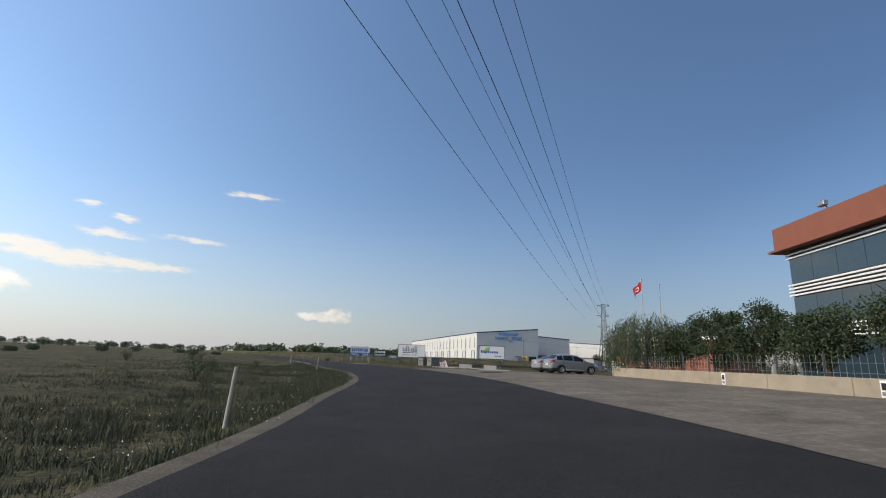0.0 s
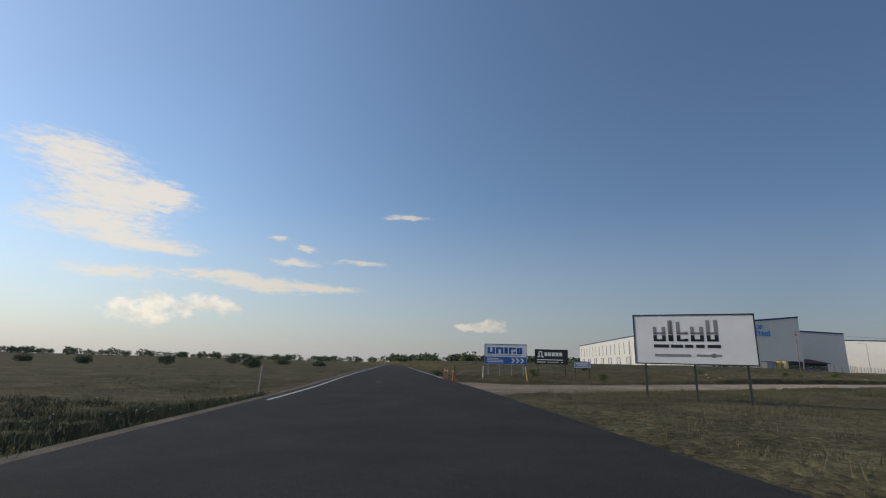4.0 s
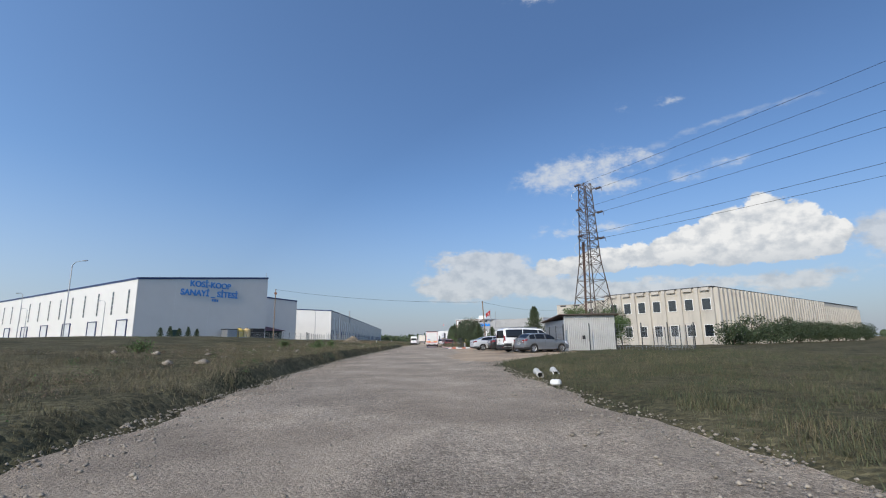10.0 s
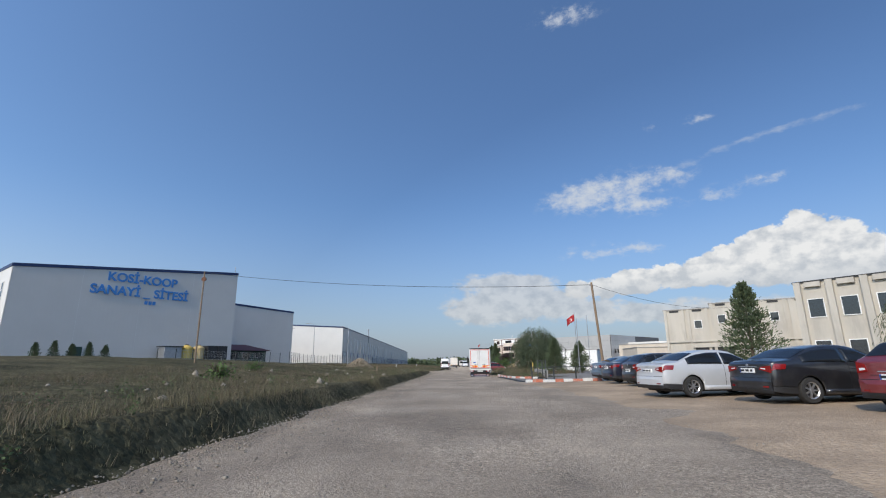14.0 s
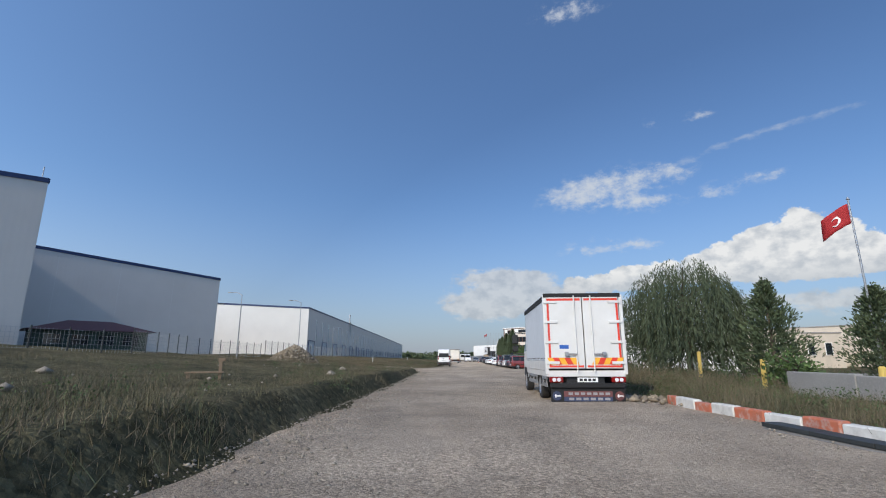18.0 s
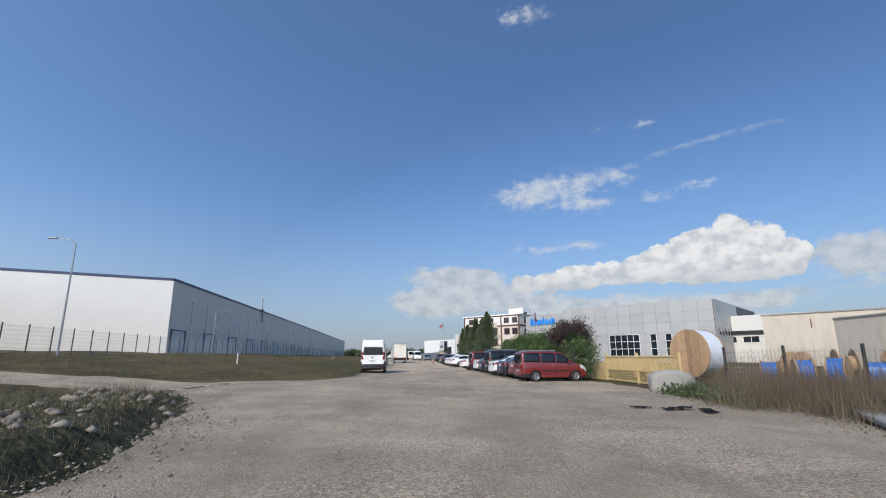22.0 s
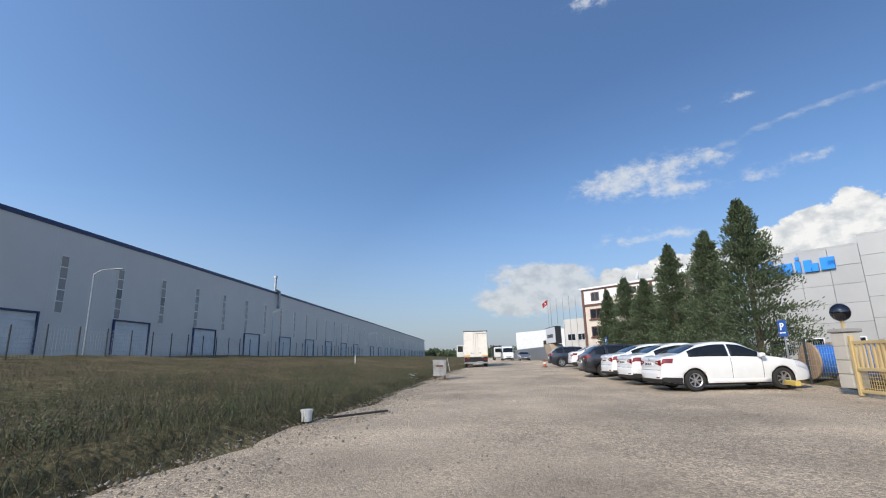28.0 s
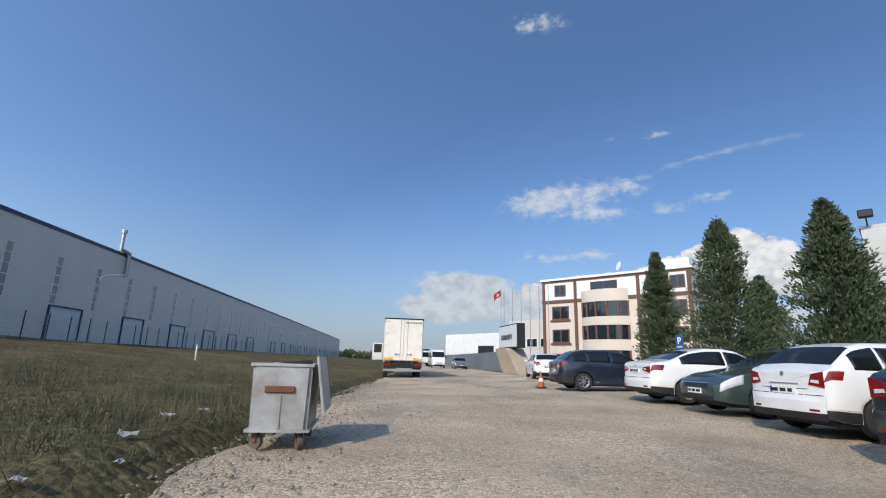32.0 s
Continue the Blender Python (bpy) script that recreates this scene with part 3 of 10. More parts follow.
# bare earth of the parking ground beside the track
def sheet(name, outline, lift, material, label, category, cuts=4, on_ground=False):
    bm = bmesh.new()
    f = bm.faces.new([bm.verts.new((x, y, 0)) for x, y in outline])
    bmesh.ops.triangulate(bm, faces=[f])
    bmesh.ops.subdivide_edges(bm, edges=bm.edges[:], cuts=cuts, use_grid_fill=True)
    for v in bm.verts:
        base = float(ground_z(np.array([v.co.x]), np.array([v.co.y]))[0]) if on_ground else float(track_z(v.co.x, v.co.y))
        v.co.z = base + (lift if not v.is_boundary else lift - 0.05) + 0.01 * math.sin(v.co.x * 2.1) * math.sin(v.co.y * 1.7)
    bmesh.ops.recalc_face_normals(bm, faces=bm.faces)
    if bm.faces[0].normal.z < 0:
        bmesh.ops.reverse_faces(bm, faces=bm.faces)
    return tagged(part(name, bm, material), label, category, kind="structure")


sheet("parking_ground", [(7.4, 21.4), (5.6, 20.4), (4.4, 18.8), (3.5, 18.0), (2.9, 19.2), (2.3, 20.6), (2.1, 22.4), (1.6, 24), (1.9, 26), (1.6, 28), (2.2, 31), (2.6, 34), (3.3, 37), (3.9, 40), (3.6, 46), (4.1, 52), (3.9, 58.6), (9.6, 58.6), (16, 58), (16, 34), (12.6, 31.5), (12.2, 28.6), (9.2, 25)], 0.022, M_DIRT, "bare trodden brown earth parking ground beside the track", "parking ground")
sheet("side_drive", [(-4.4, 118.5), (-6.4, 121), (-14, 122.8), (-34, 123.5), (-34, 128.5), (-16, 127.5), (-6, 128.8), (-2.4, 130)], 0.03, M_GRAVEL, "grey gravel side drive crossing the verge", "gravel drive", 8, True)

# ---- buildings ----
M_WINDOW = mat("dark_window_glass", (0.018, 0.024, 0.03), (0.012, 0.016, 0.02), 0.06, coat=0.4)
M_GLASS_BLUE = mat("teal_curtain_glass", (0.03, 0.055, 0.07), (0.02, 0.04, 0.055), 0.08, coat=0.5)
M_DOOR_PANEL = mat("roller_door_grey", (0.62, 0.63, 0.63), (0.52, 0.53, 0.53), 0.55, scale=1.0)
M_BEIGE = mat("beige_concrete_panel", (0.52, 0.48, 0.41), (0.42, 0.39, 0.335), 0.85, scale=0.5, bump=0.2, bump_scale=18, fine=(0.33, 0.30, 0.26), fine_scale=1.3, fine_amount=0.5, stretch=(1, 1, 0.25))
M_CREAM = mat("cream_render", (0.62, 0.54, 0.44), (0.54, 0.47, 0.38), 0.85, scale=0.7, bump=0.15, bump_scale=25, fine=(0.45, 0.40, 0.33), fine_scale=1.5, fine_amount=0.4, stretch=(1, 1, 0.3))
M_PINK = mat("pale_pink_render", (0.68, 0.59, 0.50), (0.61, 0.53, 0.45), 0.85, scale=0.6, bump=0.12, bump_scale=30)
M_BROWN = mat("dark_brown_trim", (0.15, 0.072, 0.05), (0.11, 0.055, 0.038), 0.7)
M_ALU = mat("grey_composite_panel", (0.46, 0.45, 0.43), (0.41, 0.40, 0.385), 0.42, 0.25, scale=0.4, spread=0.05)
M_ALU_DARK = mat("dark_joint", (0.10, 0.10, 0.10), (0.08, 0.08, 0.08), 0.8)
M_TERRA = mat("red_brown_cladding", (0.26, 0.085, 0.045), (0.22, 0.07, 0.04), 0.6, scale=1.0)
M_WHITE = mat("white_paint", (0.80, 0.80, 0.78), (0.70, 0.70, 0.68), 0.6, scale=0.8, fine=(0.5, 0.49, 0.46), fine_scale=2.5, fine_amount=0.3)
M_BLUE_LETTER = mat("blue_letter", (0.05, 0.23, 0.56), (0.045, 0.21, 0.52), 0.45)
M_CYAN_LETTER = mat("bright_blue_letter", (0.02, 0.27, 0.80), (0.02, 0.24, 0.72), 0.35)
M_ROOF_RED = mat("maroon_roof_sheet", (0.16, 0.05, 0.045), (0.12, 0.04, 0.035), 0.6)
M_GREEN_DARK = mat("dark_green_sheet", (0.03, 0.06, 0.045), (0.022, 0.045, 0.035), 0.7)
M_YELLOW = mat("faded_yellow_paint", (0.62, 0.44, 0.10), (0.50, 0.36, 0.10), 0.7, scale=3)
M_PLATE_LIKE = mat("white_door_sign", (0.8, 0.8, 0.78), None, 0.5)
SHED_A, SHED_B = (40.2, 127.5), (51.7, 126.0)
M_TAN = mat("straw_yellow_paint", (0.60, 0.44, 0.20), (0.50, 0.37, 0.18), 0.7, scale=3)


def site(name, a, b, z, label, category, group=""):
    """A building whose front runs from plan point a (left, seen from outside) to b: local x along it, y inwards, z up. Returns it and the front's length."""
    a, b = Vector(a), Vector(b)
    d = b - a
    return thing(name, Matrix.Translation((a.x, a.y, z)) @ Matrix.Rotation(math.atan2(d.y, d.x), 4, "Z"), label, category, group), d.length


def fbox(name, x0, x1, y0, y1, z0, z1, material, parent, label="", bevel=0.0):
    return part(name, box(x0, y0, z0, x1, y1, z1, bevel), material, parent, label)


def framed_window(parent, x0, x1, y, z0, z1, glass, frame_m, bars=1, depth=0.06, name="window", cross=0, t=0.07):
    """A window standing out of the wall plane y by its frame: frame, panes."""
    w = new(name)
    w.parent = parent
    bm = bmesh.new()
    for q in ((x0, z0, x1, z0 + t), (x0, z1 - t, x1, z1), (x0, z0 + t, x0 + t, z1 - t), (x1 - t, z0 + t, x1, z1 - t)):
        add_box(bm, q[0], y - depth, q[1], q[2], y + 0.02, q[3])
    for k in range(1, bars + 1):
        xm = x0 + (x1 - x0) * k / (bars + 1)
        add_box(bm, xm - t / 2, y - depth + 0.01, z0 + t, xm + t / 2, y + 0.02, z1 - t)
    for k in range(1, cross + 1):
        zm = z0 + (z1 - z0) * k / (cross + 1)
        add_box(bm, x0 + t, y - depth + 0.012, zm - t / 2, x1 - t, y + 0.02, zm + t / 2)
    part("window_frame", bm, frame_m, w)
    for k in range(bars + 1):
        xa, xb = x0 + (x1 - x0) * k / (bars + 1), x0 + (x1 - x0) * (k + 1) / (bars + 1)
        part("pane", box(xa + 0.01, y - 0.03, z0 + 0.02, xb - 0.01, y + 0.005, z1 - 0.02), glass, w)
    return w


def hall(name, outline, z, h, material, label, roof_m=None):
    """The body and roof of a hall over a plan outline, corners with their own heights."""
    top = thing(name, Matrix.Translation((outline[0][0], outline[0][1], z)), label, "warehouse")
    o = Vector(outline[0])
    pts = [(x - o.x, y - o.y) for x, y in outline]
    bm = bmesh.new()
    lo = [bm.verts.new((x, y, -0.6)) for x, y in pts]
    hi = [bm.verts.new((x, y, hh)) for (x, y), hh in zip(pts, h)]
    n = len(pts)
    for i in range(n):
        bm.faces.new((lo[i], lo[(i + 1) % n], hi[(i + 1) % n], hi[i]))
    bmesh.ops.recalc_face_normals(bm, faces=bm.faces)
    part("wall", bm, material, top)
    bm = bmesh.new()
    f = bm.faces.new([bm.verts.new((x, y, hh)) for (x, y), hh in zip(pts, h)])
    g = bmesh.ops.extrude_face_region(bm, geom=[f])
    bmesh.ops.translate(bm, vec=(0, 0, 0.12), verts=[v for v in g["geom"] if isinstance(v, bmesh.types.BMVert)])
    bmesh.ops.recalc_face_normals(bm, faces=bm.faces)
    part("roof", bm, roof_m or M_GREY_PANEL, top)
    bm = bmesh.new()
    for i in range(n):
        a, b = Vector((*pts[i], h[i])), Vector((*pts[(i + 1) % n], h[(i + 1) % n]))
        mid = sum((Vector(p) for p in pts), Vector((0, 0))) / n
        nn = Vector(((b - a).y, -(b - a).x, 0)).normalized()
        if nn.xy.dot(mid - a.xy) > 0:
            nn = -nn
        q = [a + nn * 0.10 + Vector((0, 0, -0.22)), b + nn * 0.10 + Vector((0, 0, -0.22)), b + nn * 0.10 + Vector((0, 0, 0.16)), a + nn * 0.10 + Vector((0, 0, 0.16))]
        r = [v - nn * 0.16 for v in q]
        vq, vr = [bm.verts.new(v) for v in q], [bm.verts.new(v) for v in r]
        bm.faces.new(vq), bm.faces.new(vr)
        for k in range(4):
            bm.faces.new((vq[k], vr[k], vr[(k + 1) % 4], vq[(k + 1) % 4]))
    bmesh.ops.recalc_face_normals(bm, faces=bm.faces)
    part("roof_edge", bm, M_BLUE_TRIM, top, "dark blue roof edge flashing")
    return top


def letters(text, m, size, depth, material, parent=None, name="lettering", align="CENTER"):
    cu = bpy.data.curves.new(name, "FONT")
    cu.body, cu.size, cu.extrude, cu.align_x = text, size, depth, align
    cu.offset = size * 0.028
    tmp = bpy.data.objects.new("tmp_text", cu)
    scene.collection.objects.link(tmp)
    dg = bpy.context.evaluated_depsgraph_get()
    me = bpy.data.meshes.new_from_object(tmp.evaluated_get(dg))
    bpy.data.objects.remove(tmp)
    bpy.data.curves.remove(cu)
    me.materials.clear()
    me.materials.append(material)
    ob = new(name, me)
    if parent:
        ob.parent = parent
    ob.matrix_basis = m
    return ob


# the hall with the blue lettering: front from A to B, the lit long side from A away
KA, KB = Vector((-48.9, 80.5)), Vector((-32.5, 101.6))
kd = (KB - KA).normalized()
kn = Vector((-kd.y, kd.x))
KC, KD = KA + kn * 62, KB + kn * 62
kosi = hall("warehouse", [tuple(KA), tuple(KB), tuple(KB + kn * 140), tuple(KA + kn * 140)], 1.6, [11.2, 13.9, 13.9, 11.2], M_WHITE_PANEL, "large white and grey sheet-clad warehouse with blue lettering")


def wall_face(top, origin, a, b, h0, h1, material, bay=6.66):
    """Cladding bays as direct children of the hall, along one of its faces."""
    a, b = Vector(a), Vector(b)
    d = b - a
    m = Matrix.Translation((a.x - origin[0], a.y - origin[1], 0)) @ Matrix.Rotation(math.atan2(d.y, d.x), 4, "Z")
    n = max(1, round(d.length / bay))
    L = d.length
    for k in range(n):
        xa, xb = L * k / n, L * (k + 1) / n
        za, zb_ = h0 + (h1 - h0) * k / n, h0 + (h1 - h0) * (k + 1) / n
        bm = bmesh.new()
        ribs, cols = 14, []
        for i in range(ribs * 2 + 1):
            t = i / (ribs * 2)
            x = xa + 0.015 + (xb - xa - 0.03) * t
            o = -0.03 - (0.0022 if i % 2 else 0.0)
            cols.append((bm.verts.new((x, o, -0.5)), bm.verts.new((x, o, za + (zb_ - za) * t - 0.02))))
        for p, q in zip(cols[:-1], cols[1:]):
            bm.faces.new((p[0], q[0], q[1], p[1]))
        ob = part("wall_panel", bm, material, top)
        ob.matrix_basis = m
    return m


m_front = wall_face(kosi, KA, KA, KB, 11.2, 13.9, M_GREY_PANEL)
m_long = wall_face(kosi, KA, KA + kn * 140, KA, 11.2, 11.2, M_WHITE_PANEL, 7.0)


def placed(name, bm, material, parent, m, label=""):
    o = part(name, bm, material, parent, label)
    o.matrix_basis = m
    return o


def slit(parent, m, x, z0, z1, material=None, y=-0.06, dark=-1):
    """A tall narrow strip window of five panes."""
    w = new("window")
    w.parent = parent
    w.matrix_basis = m
    bm = bmesh.new()
    n = 5
    for a, b in ((x - 0.42, x - 0.36), (x + 0.36, x + 0.42)):
        add_box(bm, a, y - 0.03, z0, b, y + 0.03, z1)
    for k in range(n + 1):
        zz = z0 + (z1 - z0) * k / n
        add_box(bm, x - 0.36, y - 0.028, zz - 0.035, x + 0.36, y + 0.03, zz + 0.035)
    part("window_frame", bm, M_WHITE_PANEL, w)
    for k in range(n):
        za, zb_ = z0 + (z1 - z0) * k / n + 0.035, z0 + (z1 - z0) * (k + 1) / n - 0.035
        part("pane", box(x - 0.36, y - 0.01, za, x + 0.36, y + 0.02, zb_), M_WINDOW if k == dark else (material or M_PANE_GREY), w)


M_PANE_GREY = mat("greyed_window_pane", (0.16, 0.175, 0.19), (0.12, 0.13, 0.145), 0.15, coat=0.2)


def roller_door(parent, m, x0, x1, z1, y=-0.07, trim=None):
    d = new("dock_door")
    d.parent = parent
    d.matrix_basis = m
    prof = []
    for k in range(10):
        za, zb_ = z1 * k / 10, z1 * (k + 1) / 10
        prof += [(y - 0.02, za + 0.02), (y - 0.02, zb_ - 0.02), (y + 0.015, zb_ - 0.012), (y + 0.015, zb_ + 0.012)]
    bm = bmesh.new()
    cols = [(bm.verts.new((x0, py, pz)), bm.verts.new((x1, py, pz))) for py, pz in prof]
    for p, q in zip(cols[:-1], cols[1:]):
        bm.faces.new((p[0], p[1], q[1], q[0]))
    part("shutter", bm, M_DOOR_PANEL, d)
    bm = bmesh.new()
    add_box(bm, x0 - 0.14, y - 0.16, 0, x0, y + 0.04, z1 + 0.14)
    add_box(bm, x1, y - 0.16, 0, x1 + 0.14, y + 0.04, z1 + 0.14)
    add_box(bm, x0, y - 0.16, z1, x1, y + 0.04, z1 + 0.14)
    part("door_surround", bm, trim or M_BLUE_TRIM, d, "dark blue door surround")


for k in range(11):
    roller_door(kosi, m_long, 140 - 6.2 - k * 12.6, 140 - 2.4 - k * 12.6, 3.9)
    for j in (0, 1):
        slit(kosi, m_long, 140 - 8.0 - k * 12.6 - j * 6.3 + 5.2, 5.0, 9.4, M_WINDOW)
flen = (KB - KA).length
for text, z, size in (("KOSİ-KOOP", 10.62, 1.55), ("SANAYİ _ SİTESİ", 8.86, 1.58)):
    letters(text, m_front @ Matrix.Translation((flen * 0.505, -0.10, z)) @ Matrix.Rotation(math.pi / 2, 4, "X"), size, 0.05, M_BLUE_LETTER, kosi)
bm = bmesh.new()
for k in range(3):
    add_box(bm, flen * 0.52 + k * 0.5, -0.12, 7.9, flen * 0.52 + k * 0.5 + 0.36, -0.05, 8.35)
placed("number_bar", bm, M_BLUE_LETTER, kosi, m_front)
placed("lightning_rod", rod((flen - 0.4, 0.2, 13.8), (flen - 0.4, 0.2, 15.0), 0.04), M_STEEL, kosi, m_front)
placed("side_door", box(flen * 0.25, -0.10, 0.1, flen * 0.25 + 1.1, -0.03, 2.2), M_GREEN_DARK, kosi, m_front)

# second grey hall behind, and a far block of the same estate
K2 = Vector((-34.4, 138.2))
hall2 = hall("warehouse", [tuple(K2 - kd * 34), tuple(K2), tuple(K2 + kn * 60), tuple(K2 - kd * 34 + kn * 60)], 1.6, [13.2, 11.8, 11.8, 13.2], M_WHITE_PANEL, "grey sheet-clad warehouse with dark roof edge behind the first")
wall_face(hall2, K2 - kd * 34, K2 - kd * 34, K2, 13.2, 11.8, M_GREY_PANEL)

# long white and grey hall beside the track, in two lengths
LONG_Z = 2.2
hall3 = hall("warehouse", [(-53.0, 174.1), (-30.2, 175.7), (-29.7, 300), (-53, 300)], LONG_Z, [11.7, 10.7, 10.9, 11.7], M_WHITE_PANEL, "very long grey warehouse with tall slit windows and dock doors")
m_gable = wall_face(hall3, (-53.0, 174.1), (-53.0, 174.1), (-30.2, 175.7), 11.7, 10.7, M_WHITE_PANEL)
m_side = wall_face(hall3, (-53.0, 174.1), (-30.2, 175.7), (-29.7, 300), 10.7, 10.9, M_GREY_PANEL)
for k in range(9):
    roller_door(hall3, m_side, 0.8 + k * 13.2, 5.7 + k * 13.2, 3.2)
for k in range(18):
    slit(hall3, m_side, 7.6 + k * 6.6, 3.4, 8.2, dark={0: 9, 1: 2, 2: 2}.get(k, 9))
bm = bmesh.new()
for q in (((52.0, -0.35, 8.2), (52.0, -0.35, 11.0)), ((52.0, -0.35, 11.0), (50.0, -0.35, 11.2)), ((50.0, -0.35, 11.0), (50.0, -0.35, 13.4)), ((52, -0.35, 8.3), (52, 0.0, 8.3))):
    add_rod(bm, *q, 0.22, n=10)
add_rod(bm, (50.0, -0.35, 13.2), (50.0, -0.35, 13.6), 0.34, n=10)
placed("flue_pipe", bm, M_STEEL, hall3, m_side, "bright metal flue pipe")
hall4 = hall("warehouse", [(-52, 300.9), (-30.2, 300.9), (-29.9, 488), (-52, 488)], LONG_Z, [11.8, 11.1, 11.2, 11.8], M_WHITE_PANEL, "far length of the long grey warehouse with dock doors")
m_side4 = wall_face(hall4, (-52, 300.9), (-30.2, 300.9), (-29.9, 488), 11.1, 11.2, M_GREY_PANEL, 9)
for k in range(13):
    roller_door(hall4, m_side4, 6 + k * 13.4, 10.6 + k * 13.4, 3.1)
    slit(hall4, m_side4, 3 + k * 13.4, 3.4, 7.8)
hall5 = hall("warehouse", [(-100, 205), (-60, 207), (-60, 260), (-100, 260)], 2.0, [11, 10, 10, 11], M_WHITE_PANEL, "white sheet-clad warehouse far behind the long hall")
wall_face(hall5, (-100, 205), (-100, 205), (-60, 207), 11, 10, M_WHITE_PANEL, 8)

# gatehouse with a maroon roof, tanks and plant in front of the lettered hall
gh, ghl = site("gatehouse", (-40.5, 112.5), (-33.6, 119.8), 1.7, "low dark green gatehouse with a maroon hipped roof", "gatehouse")
fbox("wall", 0, ghl, 0, 4.5, -0.3, 2.5, M_GREEN_DARK, gh)
bm = bmesh.new()
r0 = [bm.verts.new(p) for p in ((-0.8, -0.8, 2.45), (ghl + 0.8, -0.8, 2.45), (ghl + 0.8, 5.3, 2.45), (-0.8, 5.3, 2.45), (3, 2.2, 3.6), (ghl - 3, 2.2, 3.6))]
for f in ((0, 1, 5, 4), (1, 2, 5), (2, 3, 4, 5), (3, 0, 4), (3, 2, 1, 0)):
    bm.faces.new([r0[i] for i in f])
part("roof", bm, M_ROOF_RED, gh)
for k in range(4):
    framed_window(gh, 0.8 + k * 2.3, 2.4 + k * 2.3, -0.02, 0.9, 2.1, M_WINDOW, M_GREEN_DARK, 1)
for k, (dx, c, lab) in enumerate(((0, M_YELLOW, "upright yellow plastic storage tank"), (1.6, M_TAN, "upright sun-faded orange storage tank"))):
    p = KB - kd * (7.6 - dx) - kn * 2.2
    tk = thing("storage_tank", pose(p.x, p.y, 1.7), lab, "tank", "tanks beside the hall")
    bm = bmesh.new()
    add_rod(bm, (0, 0, 0.1), (0, 0, 2.2), 0.75, n=16)
    for z in (0.5, 1.0, 1.5, 2.0):
        add_rod(bm, (0, 0, z), (0, 0, z + 0.08), 0.79, n=16)
    part("shell", bm, c, tk)
    part("dome", rod((0, 0, 2.2), (0, 0, 2.5), 0.75, 0.3, 16), c, tk)
    part("lid", rod((0, 0, 2.5), (0, 0, 2.6), 0.25, n=12), M_DARK, tk)
p = KB - kd * 9.6 - kn * 2.0
pl = thing("plant_cabin", pose(p.x, p.y, 1.7, 0, 0, math.degrees(math.atan2(kd.y, kd.x))), "small grey metal plant cabin beside the hall", "cabin")
fbox("body", -1.2, 1.0, -1, 1, 0, 2.2, M_STEEL, pl, bevel=0.03)
fbox("roof", -1.35, 1.15, -1.15, 1.15, 2.2, 2.32, M_DARK, pl)
p = KB - kd * 3.6 - kn * 2.0
pl = thing("air_cooler", pose(p.x, p.y, 1.7, 0, 0, math.degrees(math.atan2(kd.y, kd.x))), "dark boxy air cooling unit standing on legs", "cooling unit")
for dx in (-1.4, 0.1):
    fbox("casing", dx, dx + 1.4, -0.8, 0.8, 0.5, 2.5, M_DARK, pl, bevel=0.04)
for dx in (-1.3, 1.4):
    for dy in (-0.7, 0.7):
        part("leg", rod((dx, dy, 0), (dx, dy, 0.5), 0.05), M_STEEL, pl)

# beige concrete factory with ribbed side and stepped front
FC = Vector((41.97, 57.2))
f1, f2 = Vector((0.82, 0.57)).normalized(), Vector((-0.57, 0.82)).normalized()
fac, _ = site("factory", tuple(FC + f2 * 17), tuple(FC), 0.0, "long beige concrete panel factory with ribbed walls", "factory")
# local x runs from the far end of the front to the corner, y inwards
FL = 17.0
fbox("wall", 0, FL, 0, 85, -0.4, 8.2, M_BEIGE, fac)
fbox("roof", -0.1, FL + 0.1, -0.1, 85, 8.2, 8.35, M_DARK, fac)
for k in range(7):
    x0 = k * FL / 7
    fbox("rib", x0 + 0.05, x0 + 0.55, -0.35, 0.0, -0.3, 8.25, M_BEIGE, fac)
    fbox("hood", x0 + 0.9, x0 + 2.1, -0.32, 0.0, 7.75, 8.2, M_BEIGE, fac)
    for z0 in (1.3, 5.0):
        framed_window(fac, x0 + 0.85, x0 + 2.1, -0.02, z0, z0 + 1.7, M_WINDOW, M_WHITE, 0)
for k in range(56):
    y0 = 0.4 + k * 1.5
    bm = bmesh.new()
    q = [(FL, y0), (FL + 0.55, y0 + 0.15), (FL + 0.55, y0 + 0.75), (FL, y0 + 0.9)]
    lo, hi = [bm.verts.new((x, y, -0.3)) for x, y in q], [bm.verts.new((x, y, 8.15 if k < 36 else 7.4)) for x, y in q]
    for i in range(3):
        bm.faces.new((lo[i], lo[i + 1], hi[i + 1], hi[i]))
    bm.faces.new(hi)
    bmesh.ops.recalc_face_normals(bm, faces=bm.faces)
    part("rib", bm, M_BEIGE, fac)
